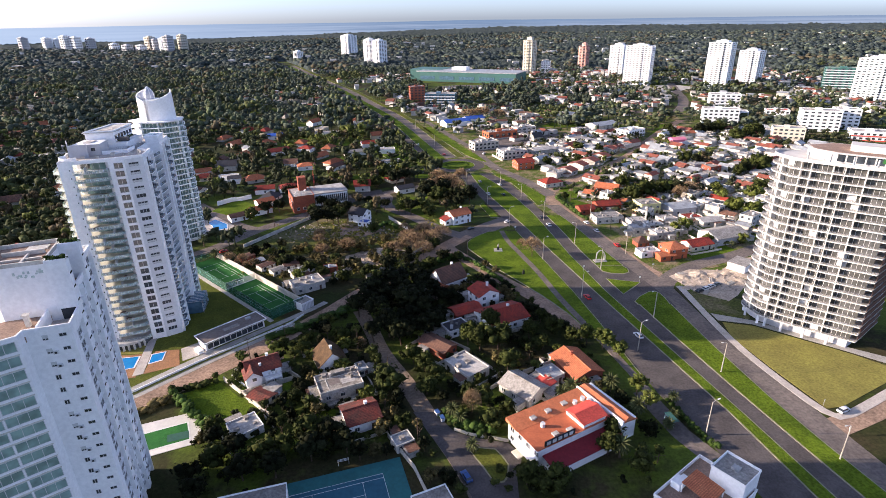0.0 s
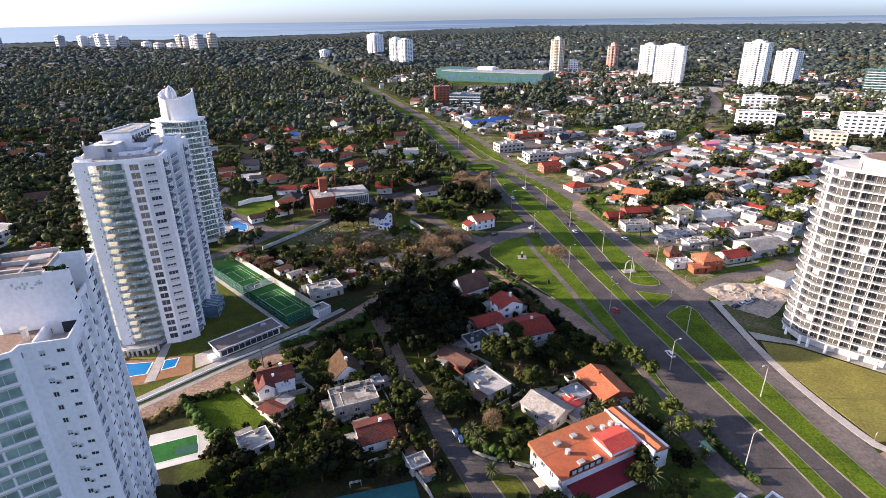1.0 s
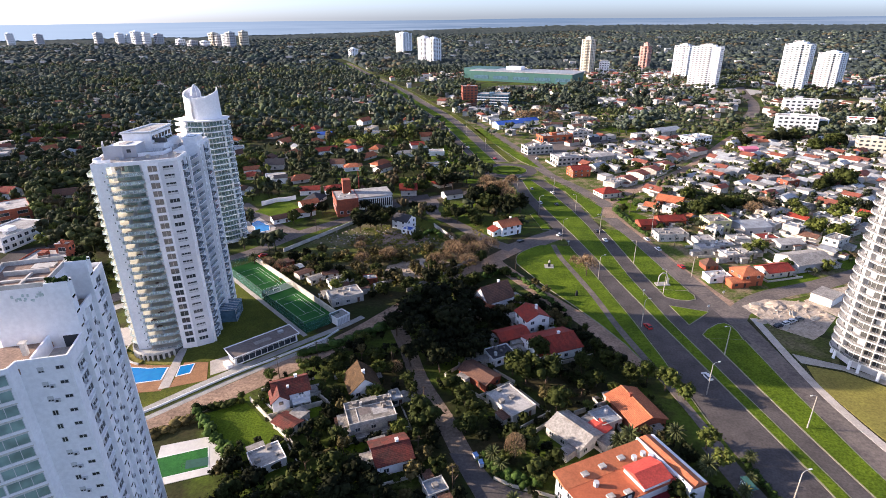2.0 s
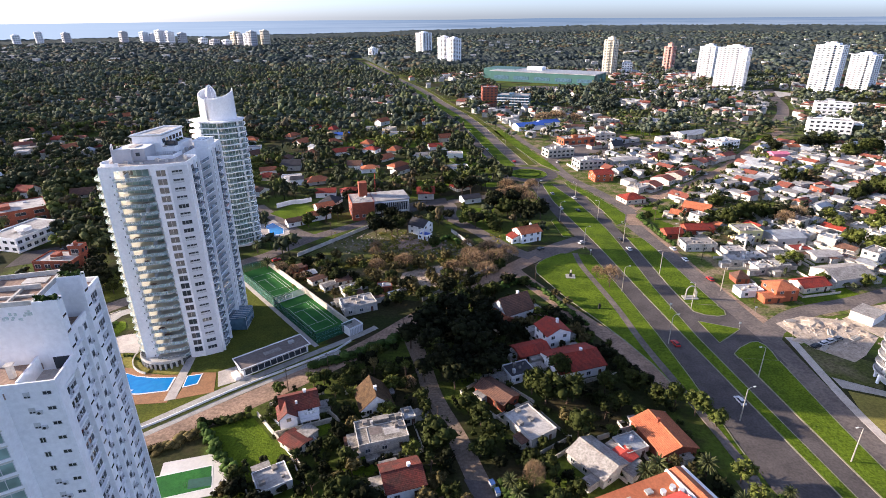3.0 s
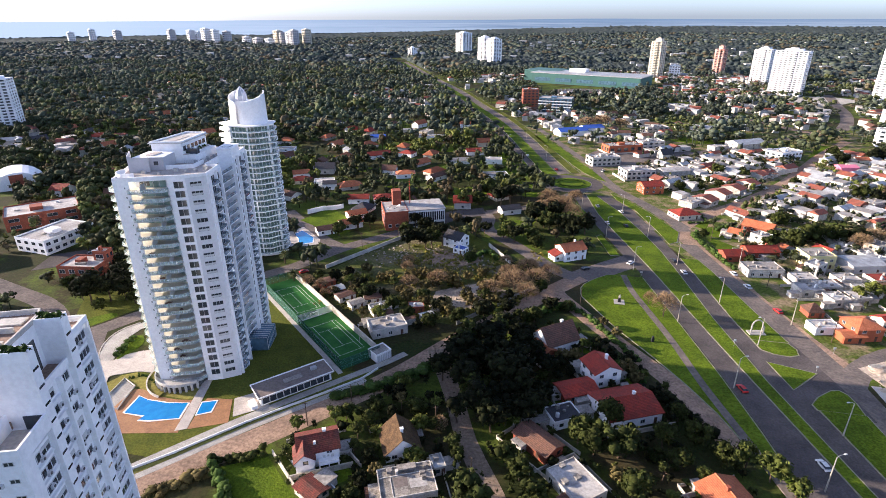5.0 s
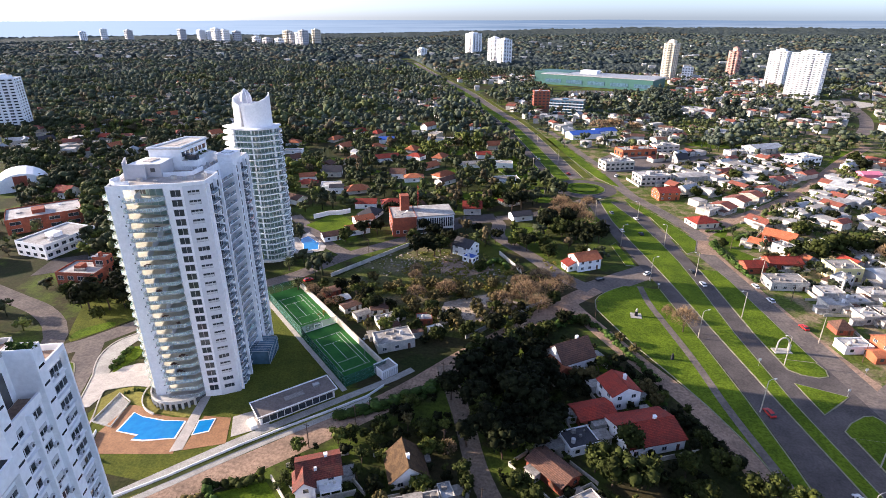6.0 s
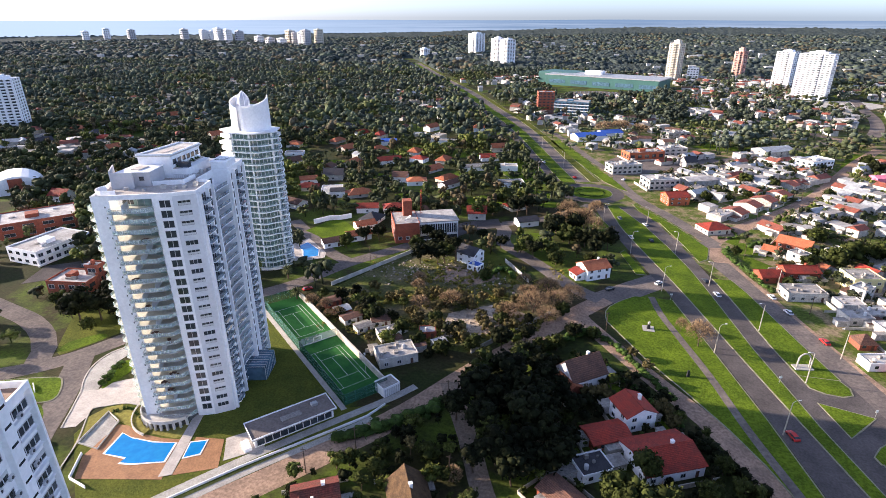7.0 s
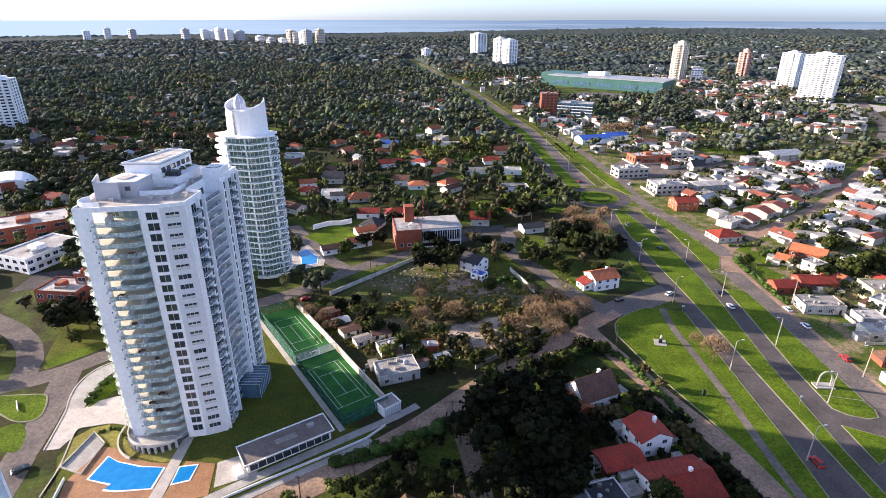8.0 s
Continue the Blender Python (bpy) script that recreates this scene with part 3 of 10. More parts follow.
ROADS.append((np.array([(310, 915), (380, 935)]), 30))
# pavements
road("pavement", [(100.8, 214), (103, 171), (108, 144), (112, 131.4), (114.5, 128.8), (119, 130), (142, 142.5), (165, 156)], 2.8, "paving", "pale concrete pavement with kerb", z=0.12, clear=0, category="pavement")
road("pavement", [(-110, 134), (-90.5, 158), (-73.5, 177), (-56.5, 195.5), (-52, 201.5)], 2.6, "concrete", "grey concrete pavement along the street", z=0.12, clear=0, category="pavement")
# lane mouth and planted wedge at the hotel
road("road_street", [(61, 141), (63, 133), (66, 122), (71, 112)], 6, "asphalt_old", "short lane beside the avenue", z=0.055)
patch("sandy_lot", [(100, 224), (106, 207.5), (116, 200), (122, 205), (133, 218), (128, 230), (112, 231)], "sand", "sandy building lot with rubble", "lot", z=0.06)
patch("lawn", [(105.5, 183), (104, 172), (108.6, 151), (113.5, 132.4), (119, 133.5), (144, 147), (149, 152), (140, 161), (126, 172), (116, 180)], "drylawn", "wide dry yellow-green lawn", "grass", z=0.1)
patch("drive", [(104.5, 184.5), (116, 181.5), (126, 173.6), (140, 162.4), (152, 152), (155, 156), (142, 165), (128, 176), (118, 184), (104, 190)], "concrete", "grey concrete forecourt of the tower", "paving", z=0.09)

patch("vacant_lot", [(99, 213), (103.5, 190.5), (117, 185), (124, 200), (114, 205), (106, 207)], "lotsoil", "weedy soil beside the building lot", "lot", z=0.05)
patch("sandy_lot", [(127, 231), (134, 218), (150, 226), (172, 244), (166, 252), (146, 244)], "sand", "sandy yard behind the building lot", "lot", z=0.058)
patch("lawn", [(153, 271), (166, 262.5), (180, 272), (172, 292), (160, 303)], "verge", "rough green open lot", "grass", z=0.03)
# distant land behind the woods, closing the view up to the skyline
ring = []
for k in range(97):
    a = radians(24 + 132 * k / 96)
    ring.append((4300 * math.cos(a), 4300 * math.sin(a)))


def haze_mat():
    """Far flat land and water, haze painted as a glow: pale blue with long level streaks, paler towards the sun."""
    m, nt, p = nodes_of("distant_land_glow")
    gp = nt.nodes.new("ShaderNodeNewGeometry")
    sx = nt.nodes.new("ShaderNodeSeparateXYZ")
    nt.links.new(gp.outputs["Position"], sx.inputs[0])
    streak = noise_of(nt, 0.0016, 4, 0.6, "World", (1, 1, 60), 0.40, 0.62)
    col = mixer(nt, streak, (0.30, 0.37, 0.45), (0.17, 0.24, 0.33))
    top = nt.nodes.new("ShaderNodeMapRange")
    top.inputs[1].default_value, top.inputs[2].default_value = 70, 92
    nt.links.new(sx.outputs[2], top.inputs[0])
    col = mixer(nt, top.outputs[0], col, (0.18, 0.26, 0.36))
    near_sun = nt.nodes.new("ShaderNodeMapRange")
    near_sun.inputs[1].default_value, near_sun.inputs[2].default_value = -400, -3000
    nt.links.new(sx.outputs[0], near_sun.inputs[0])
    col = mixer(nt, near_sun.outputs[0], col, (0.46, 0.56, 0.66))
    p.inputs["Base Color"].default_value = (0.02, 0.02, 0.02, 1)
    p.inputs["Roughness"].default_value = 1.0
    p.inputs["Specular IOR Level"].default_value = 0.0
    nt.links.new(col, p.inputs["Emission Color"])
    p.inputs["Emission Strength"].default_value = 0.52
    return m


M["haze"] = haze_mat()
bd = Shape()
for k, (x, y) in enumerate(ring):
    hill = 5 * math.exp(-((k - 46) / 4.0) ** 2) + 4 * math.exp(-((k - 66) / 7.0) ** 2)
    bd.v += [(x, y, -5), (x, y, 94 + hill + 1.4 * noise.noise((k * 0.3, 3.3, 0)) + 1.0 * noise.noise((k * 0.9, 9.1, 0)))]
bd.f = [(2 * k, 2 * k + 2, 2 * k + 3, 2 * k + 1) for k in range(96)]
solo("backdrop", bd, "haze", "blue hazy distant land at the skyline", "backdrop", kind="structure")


# ---- trees ----
HOUSES = []     # x, y, width, depth, height, turn, roof
BLOCK = [(x, y, r * 0.75) for x, y, r in LAWNS]      # x, y, radius kept clear of scattered trees


def ico(sub):
    bm = bmesh.new()
    bmesh.ops.create_icosphere(bm, subdivisions=sub, radius=1)
    v = np.array([p.co[:] for p in bm.verts])
    f = [tuple(p.index for p in q.verts) for q in bm.faces]
    bm.free()
    return v, np.array(f)


ICO1, ICO2 = ico(1), ico(2)


def quads(rng, centres, size, outward=None):
    """Leaf cards: one bent quad of two triangles at each centre."""
    n = len(centres)
    a = rng.normal(size=(n, 3))
    if outward is not None:
        a = a * 0.75 + outward * 0.9
    a /= np.linalg.norm(a, axis=1)[:, None] + 1e-9
    u = np.cross(a, rng.normal(size=(n, 3)))
    u /= np.linalg.norm(u, axis=1)[:, None] + 1e-9
    w = np.cross(a, u)
    s = size * rng.uniform(0.6, 1.3, n)[:, None]
    v = np.stack([centres - u * s, centres + w * s * 0.6, centres + u * s, centres - w * s * 0.6], 1).reshape(-1, 3)
    k = np.arange(n)[:, None] * 4
    return v, np.concatenate([k + [0, 1, 2], k + [0, 2, 3]])


def crown_arrays(rng, clumps, leaves, leaf, spread, clump_r, sub=1, flat=0.75, core=0.72):
    """Vertices and triangles of a crown about 1 in radius and 2*flat high, centred on its middle."""
    V, F, k = [], [], 0
    bv, bf = ICO2 if sub == 2 else ICO1
    for i in range(clumps):
        d = rng.normal(size=3)
        d /= np.linalg.norm(d)
        d[2] = d[2] * 0.9 + 0.15
        c = d * spread * rng.uniform(0.35, 1.0) ** 0.6 * np.array([1, 1, flat])
        r = clump_r * rng.uniform(0.65, 1.25)
        cv = bv * (1 + rng.uniform(-0.28, 0.28, len(bv)))[:, None] * r * core * np.array([1, 1, 0.8]) + c
        V.append(cv)
        F.append(bf + k)
        k += len(cv)
        dirs = rng.normal(size=(leaves, 3))
        dirs /= np.linalg.norm(dirs, axis=1)[:, None]
        lc = c + dirs * r * rng.uniform(0.7, 1.15, leaves)[:, None] * np.array([1, 1, 0.85])
        qv, qf = quads(rng, lc, leaf, dirs)
        V.append(qv)
        F.append(qf + k)
        k += len(qv)
    return np.concatenate(V), np.concatenate(F)


def mesh_of(name, v, f, mat):
    me = bpy.data.meshes.new(name)
    me.vertices.add(len(v))
    me.vertices.foreach_set("co", np.asarray(v, np.float32).ravel())
    f = np.asarray(f, np.int32)
    me.loops.add(f.size)
    me.loops.foreach_set("vertex_index", f.ravel())
    me.polygons.add(len(f))
    me.polygons.foreach_set("loop_start", np.arange(0, f.size, 3, dtype=np.int32))
    me.update(calc_edges=True)
    me.materials.append(M[mat])
    return me


def leaf_clump(clumps, r, leaf, seed):
    rng = np.random.default_rng(seed)
    v, f = crown_arrays(rng, clumps, 14, leaf * 0.25, r * 1.3, r * 0.6)
    return mesh_of("planting", v, f, "hedge")


def trunk_shape(h, r, limbs, rng, reach):
    s = Shape()
    top = (rng.uniform(-.3, .3), rng.uniform(-.3, .3), h * 0.62)
    s.tube((0, 0, -0.3), (top[0] * 0.4, top[1] * 0.4, h * 0.3), r, r * 0.75, 7).tube((top[0] * 0.4, top[1] * 0.4, h * 0.3), top, r * 0.75, r * 0.4, 6)
    for i in range(limbs):
        a = 2 * math.pi * (i + rng.uniform(0, .6)) / limbs
        z = h * rng.uniform(0.3, 0.55)
        s.tube((top[0] * .4, top[1] * .4, z), (math.cos(a) * reach, math.sin(a) * reach, z + h * rng.uniform(.15, .3)), r * 0.4, r * 0.12, 5)
    return s


TREE = {}       # templates, each built once at about its usual size and hidden nowhere: the first copy is the template itself
TREE_KIND = {
    # name: crown material, label, clumps, leaves, leaf size, spread, clump radius, flatness
    "pine": ("leaf_dark", "dark green umbrella pine with dense crown", 26, 22, 0.105, 0.72, 0.36, 0.62),
    "broadleaf": ("leaf_mid", "dense green broadleaf garden tree", 24, 22, 0.105, 0.68, 0.38, 0.85),
    "light_tree": ("leaf_light", "light yellow-green leafy tree", 22, 28, 0.10, 0.70, 0.35, 0.8),
    "olive_tree": ("leaf_olive", "sparse olive-brown garden tree", 20, 26, 0.095, 0.72, 0.32, 0.8),
    "garden_shrub": ("leaf_mid", "rounded dark green garden shrub", 11, 20, 0.15, 0.66, 0.44, 0.8),
    "dark_shrub": ("leaf_dark", "bushy dark green garden tree", 12, 20, 0.15, 0.66, 0.44, 0.9),
}


def tree(kind, x, y, r, h, rot=None):
    rnd = random.Random(int(x * 31 + y * 17))
    v = rnd.randrange(4)
    key = (kind, v)
    rot = rnd.uniform(0, 360) if rot is None else rot
    if kind in TREE_KIND:
        mat, label, clumps, leaves, leaf, spread, cr, flat = TREE_KIND[kind]
        if key not in TREE:
            rng = np.random.default_rng(100 * v + len(kind))
            cv, cf = crown_arrays(rng, clumps, leaves, leaf, spread, cr, 1, flat)
            TREE[key] = (mesh_of("crown", cv, cf, mat), trunk_shape(1.0, 0.035, 5, rnd, 0.35).mesh("trunk", "bark"))
        crown, trunk = TREE[key]
        t = thing(kind if kind != "pine" else "pine_tree", pose(x, y, 0, 0, 0, rot), label, "tree", "garden trees")
        part("trunk", trunk, "", t, at=Matrix.Diagonal((h * 0.9, h * 0.9, h, 1)))
        cz = max(r * flat * 0.9, h - r * flat)
        part("crown", crown, "", t, at=Matrix.Translation((0, 0, cz)) @ Matrix.Diagonal((r, r, max(r, (h - cz) / flat), 1)))
    BLOCK.append((x, y, r * 0.9))


def bare_tree(x, y, r, h):
    rnd = random.Random(int(x * 13 + y * 7))
    v = rnd.randrange(3)
    if ("bare", v) not in TREE:
        rr = random.Random(v + 50)
        s, tw = Shape(), Shape()
        s.tube((0, 0, -0.05), (0.02, 0.01, 0.3), 0.03, 0.022, 7)

        def grow(p, d, length, rad, depth):
            q = p + d * length
            rad = max(rad, 0.010)
            (s if depth > 1 else tw).tube(p, q, rad, max(rad * 0.6, 0.007), 5 if depth > 2 else 3)
            if depth == 0:
                return
            for _ in range(3 if depth > 1 else 4):
                e = (d + Vector((rr.uniform(-1, 1), rr.uniform(-1, 1), rr.uniform(-.35, .75))) * 0.75).normalized()
                grow(p + d * length * rr.uniform(0.55, 1.0), e, length * rr.uniform(0.6, 0.82), rad * 0.55, depth - 1)
        for i in range(5):
            a = 2 * math.pi * (i + rr.uniform(0, .5)) / 5
            grow(Vector((0.02, 0.01, 0.26 + 0.05 * rr.random())), Vector((math.cos(a) * 0.8, math.sin(a) * 0.8, 0.9)).normalized(), 0.3, 0.013, 3)
        rn = np.random.default_rng(v + 5)
        dd = rn.normal(size=(1500, 3))
        dd /= np.linalg.norm(dd, axis=1)[:, None]
        dd[:, 2] = np.abs(dd[:, 2]) * 1.1 - 0.25
        lump = 1 + 0.22 * np.array([noise.noise((a * 2.2 + v, b * 2.2, c * 2.2)) for a, b, c in dd])
        base = dd * np.array((0.66, 0.66, 0.42)) * (lump * rn.uniform(0.35, 1.0, 1500) ** 0.5)[:, None] + np.array((0, 0, 0.55))
        out = dd * np.array((1, 1, 0.8)) + rn.normal(size=dd.shape) * 0.5 + np.array((0, 0, 0.35))
        out *= (rn.uniform(0.07, 0.15, 1500) / np.linalg.norm(out, axis=1))[:, None]
        sd = np.cross(out, rn.normal(size=out.shape))
        sd *= 0.0085 / np.linalg.norm(sd, axis=1)[:, None]
        fv = np.stack([base - sd, base + sd, base + out], 1).reshape(-1, 3)
        TREE[("bare", v)] = (s.mesh("trunk", "bark"), mesh_of("twigs", fv, np.arange(4500).reshape(-1, 3), "twig"))
        for bv_, bf_ in ((tw.v, tw.f),):
            s.add(bv_, bf_)
        TREE[("bare", v)] = (s.mesh("trunk", "bark"), TREE[("bare", v)][1])
    tr, tw = TREE[("bare", v)]
    t = thing("bare_tree", pose(x, y, 0, 0, 0, rnd.uniform(0, 360)), "leafless brown tree with dense fine twigs", "tree", "bare trees")
    sc = Matrix.Diagonal((r * 1.25, r * 1.25, h, 1))
    part("trunk", tr, "", t, at=sc)
    tagged(part("twig_crown", tw, "", t, at=sc), kind="stuff")
    BLOCK.append((x, y, r * 0.7))


def palm(x, y, r, h):
    rnd = random.Random(int(x * 3 + y * 5))
    if "palm" not in TREE:
        s = Shape()
        for i in range(52):
            a = 2.399 * i
            el = 1.3 - 1.75 * i / 52
            p = Vector((0, 0, 0))
            d = Vector((math.cos(a) * math.cos(el), math.sin(a) * math.cos(el), math.sin(el)))
            side = Vector((-math.sin(a), math.cos(a), 0))
            for k in range(5):
                q = p + d * 0.26
                wd0, wd1 = 0.13 * math.sin(math.pi * (k + 0.4) / 5.5), 0.13 * math.sin(math.pi * (k + 1.4) / 6.5)
                dr = Vector((0, 0, -0.05))
                s.add([p - side * wd0 + dr, p, q, q - side * wd1 + dr], [(0, 1, 2, 3)])
                s.add([p, p + side * wd0 + dr, q + side * wd1 + dr, q], [(0, 1, 2, 3)])
                p, d = q, (d + Vector((0, 0, -0.28))).normalized()
        TREE["palm"] = (s.mesh("fronds", "leaf_palm"), Shape().tube((0, 0, -0.1), (0, 0, 1), 0.3, 0.22, 8).mesh("trunk", "bark"))
    t = thing("palm_tree", pose(x, y, 0, 0, 0, rnd.uniform(0, 360)), "stout grey-green palm with arching fronds", "palm", "palms")
    part("trunk", TREE["palm"][1], "", t, at=Matrix.Diagonal((1, 1, h - r * 0.6, 1)))
    part("fronds", TREE["palm"][0], "", t, at=Matrix.Translation((0, 0, h - r * 0.6)) @ Matrix.Diagonal((r, r, r, 1)))
    BLOCK.append((x, y, r))


def hedge(pts, w, h, label="clipped green hedge", mat="hedge", seed=1, name="hedge"):
    """A leafy band along a line."""
    rng = np.random.default_rng(seed)
    line = smooth_line(pts, 1.2)
    V, F, k = [], [], 0
    bv, bf = ICO1
    for p in line:
        for lay in range(2):
            g = rng.uniform(0.65, 1.15)
            c = np.array((p.x, p.y, h * (0.3 + 0.34 * lay * g))) + rng.normal(size=3) * np.array((0.24, 0.24, 0.1)) * w
            cv = bv * (1 + rng.uniform(-.35, .3, len(bv)))[:, None] * np.array((w * .48, w * .48, h * .36)) * g + c
            V.append(cv)
            F.append(bf + k)
            k += len(cv)
            d = rng.normal(size=(22, 3))
            d /= np.linalg.norm(d, axis=1)[:, None]
            qv, qf = quads(rng, c + d * np.array((w * .56, w * .56, h * .44)) * g, 0.24, d)
            V.append(qv)
            F.append(qf + k)
            k += len(qv)
    return tagged(new(name, mesh_of(name, np.concatenate(V), np.concatenate(F), mat)), label, "hedge", kind="stuff")


def clear_of(xy, margin=0.0, blocks=True):
    """A mask of plan points that lie off roads and blocked ground."""
    ok = np.ones(len(xy), bool)
    for line, half in ROADS:
        a, b = line[:-1], line[1:]
        lo, hi = line.min(0) - half - 3, line.max(0) + half + 3
        near = np.where(ok & (xy > lo).all(1) & (xy < hi).all(1))[0]
        if not len(near):
            continue
        p = xy[near]
        best = np.full(len(p), 1e9)
        for q, r in zip(a, b):
            e = r - q
            t = np.clip(((p - q) @ e) / (e @ e + 1e-9), 0, 1)
            best = np.minimum(best, np.hypot(*(p - q - t[:, None] * e).T))
        ok[near[best < half + margin]] = False
    if blocks:
        for x, y, r in BLOCK:
            ok &= (xy[:, 0] - x) ** 2 + (xy[:, 1] - y) ** 2 > (r + margin) ** 2
    return ok


def wood(name, xy, rad, hgt, mat, label, templates, seed):
    """Many trees joined into one object, from a few templates."""
    rng = np.random.default_rng(seed)
    V, F, k = [], [], 0
    pick = rng.integers(0, len(templates), len(xy))
    for ti, (tv, tf) in enumerate(templates):
        idx = np.where(pick == ti)[0]
        if not len(idx):
            continue
        a = rng.uniform(0, 2 * np.pi, len(idx))
        c, s = np.cos(a)[:, None], np.sin(a)[:, None]
        r = rad[idx][:, None]
        x = (tv[None, :, 0] * c - tv[None, :, 1] * s) * r + xy[idx, 0][:, None]
        y = (tv[None, :, 0] * s + tv[None, :, 1] * c) * r + xy[idx, 1][:, None]
        z = tv[None, :, 2] * hgt[idx][:, None]
        v = np.stack([x, y, z], 2).reshape(-1, 3)
        f = (tf[None] + (np.arange(len(idx)) * len(tv))[:, None, None]).reshape(-1, 3) + k
        V.append(v)
        F.append(f)
        k += len(v)
    if V:
        tagged(new(name, mesh_of(name, np.concatenate(V), np.concatenate(F), mat)), label, "trees", kind="stuff")


def wood_template(seed, clumps, leaves, leaf):
    """A whole tree 1 high and about 1 in radius: low stem, crown of clumps."""
    rng = np.random.default_rng(seed)
    v, f = crown_arrays(rng, clumps, leaves, leaf, 0.62, 0.46, 1, 0.75)
    v = v * np.array([1, 1, 0.5]) + np.array([0, 0, 0.55])
    s = Shape().tube((0, 0, -0.02), (0, 0, 0.6), 0.06, 0.04, 4)
    tf = [t for q in s.f for t in ([q] if len(q) == 3 else [(q[0], q[1], q[2]), (q[0], q[2], q[3])])]
    return np.concatenate([v, np.array(s.v)]), np.concatenate([f, np.array(tf) + len(v)])


# ---- towers ----
def lerp(a, b, t):
    return Vector(a) + (Vector(b) - Vector(a)) * t


def face_matrix(a, b, s, z, out=0.0):
    """A pose on the wall from a to b (plan points): local x along it, y outwards to its right side, z up."""
    a, b = Vector(a), Vector(b)
    d = (b - a).normalized()
    n = Vector((d.y, -d.x))
    p = a + d * s + n * out
    m = Matrix.Identity(4)
    m.col[0][:3], m.col[1][:3], m.col[2][:3] = (d.x, d.y, 0), (n.x, n.y, 0), (0, 0, 1)
    m.col[3][:3] = (p.x, p.y, z)
    return m


def window_mesh(name, w, h, mat="glass"):
    """A pane standing 3 cm proud of the wall, centred in x, from z 0 up."""
    return Shape().box(-w / 2, w / 2, -0.12, 0.03, 0, h).mesh(name, mat)


def frame_mesh(w, h, t=0.09, bars=1):
    s = Shape()
    s.box(-w / 2 - t, w / 2 + t, -0.1, 0.08, -t, 0).box(-w / 2 - t, w / 2 + t, -0.1, 0.08, h, h + t)
    s.box(-w / 2 - t, -w / 2, -0.1, 0.08, 0, h).box(w / 2, w / 2 + t, -0.1, 0.08, 0, h)
    for i in range(bars):
        x = -w / 2 + w * (i + 1) / (bars + 1)
        s.box(x - t / 2, x + t / 2, -0.1, 0.07, 0, h)
    return s.mesh("frame", "winframe")


def curved_tower():
    """The slab tower with stacked glass balconies on its front."""
    t = thing("apartment_tower", pose(-115, 190, 0), "tall white apartment tower with stacked glass balconies", "apartment tower")
    A, B, C, D, E = (-9, -22.5), (5.5, -16.2), (8.2, -15), (12.8, -11.7), (10.8, -2.5)
    E2, F0, F, G, H, I = (6.0, -1.6), (4.4, 7.4), (8.4, 8.5), (5.2, 21.5), (-9, 18.5), (-15.0, -8.5)
    top, n, z0 = 68.2, 24, 1.6
    fh = (top - 0.8 - z0) / n
    # balcony niche cut into the front wall
    u0, u1 = 4.0, 14.0
    d = (Vector(C) - Vector(A)).normalized()
    nn = Vector((d.y, -d.x))
    P = lambda s, o: tuple(Vector(A) + d * s + nn * o)
    body = [I, P(4.0, -5.5), P(u1, -3.2), P(u1, 0), C, D, E, E2, F0, F, G, H]
    part("wall", Shape().prism(body, 0, top), "white", t)
    part("blade_wall", Shape().wall([P(0, 0), P(u0, 0)], 0, top + 0.9, 0.45), "white", t, "white blade wall with small openings")
    part("roof_slab", Shape().prism([P(0.02, -0.02), P(u1, -0.02), P(u1, -3.2), P(4.0, -5.5), I], top - 0.35, top), "white", t)
    part("chamfer_wall", Shape().add([(C[0] + .03, C[1] - .04, 0), (D[0] + .03, D[1] - .04, 0), (D[0] + .03, D[1] - .04, top), (C[0] + .03, C[1] - .04, top), (C[0] - .3, C[1] + .4, 0), (D[0] - .3, D[1] + .4, 0), (D[0] - .3, D[1] + .4, top), (C[0] - .3, C[1] + .4, top)],
         [(0, 1, 2, 3), (4, 7, 6, 5), (0, 4, 5, 1), (1, 5, 6, 2), (2, 6, 7, 3), (3, 7, 4, 0)]), "palegrey", t, "pale grey rendered wall")
    L = (Vector(C) - Vector(A)).length
    slabm = Shape().prism([I, (-17.6, -9.5), (-12.2, -21.0), P(0.3, -0.5), P(u0 + 0.02, -0.5), P(u0 - 0.2, 1.9), P(u1 - 1.4, 1.9), P(u1 + 0.1, 0.5), P(u1 - 0.02, -3.1), P(4.0, -5.4)], 0.08, 0.22).mesh("balcony_slab", "slabgrey")
    tile = Shape().prism([(-15.2, -9.2), (-17.2, -9.9), (-12, -20.6), P(0.4, -0.7), P(u0 + 0.2, -0.7), P(u0, 1.7), P(u1 - 1.5, 1.7), P(u1 - 0.05, 0.4), P(u1 - 0.05, -3.1), P(4.0, -5.4)], 0.22, 0.25).mesh("balcony_floor", "tilefloor")
    rail = Shape().wall([P(u0 - 0.15, 0.05), P(u0 - 0.15, 1.85), P(u1 - 1.4, 1.85), P(u1 + 0.05, 0.45), P(u1 + 0.05, 0.02)], 0.3, 1.25, 0.05).mesh("glass_railing", "railglass")
    bar = Shape().wall([P(u0 - 0.15, 0.05), P(u0 - 0.15, 1.85), P(u1 - 1.4, 1.85), P(u1 + 0.05, 0.45), P(u1 + 0.05, 0.02)], 1.25, 1.31, 0.07).mesh("handrail", "winframe")
    door = window_mesh("balcony_door", 7.6, 2.2, "greenglass")
    doorf = frame_mesh(7.6, 2.2, 0.1, 3)
    posts = Shape()
    for k in range(9):
        q_ = P(u0 + (u1 - 1.4 - u0) * k / 8, 1.83)
        posts.box(q_[0] - .04, q_[0] + .04, q_[1] - .04, q_[1] + .04, 0.22, 1.28)
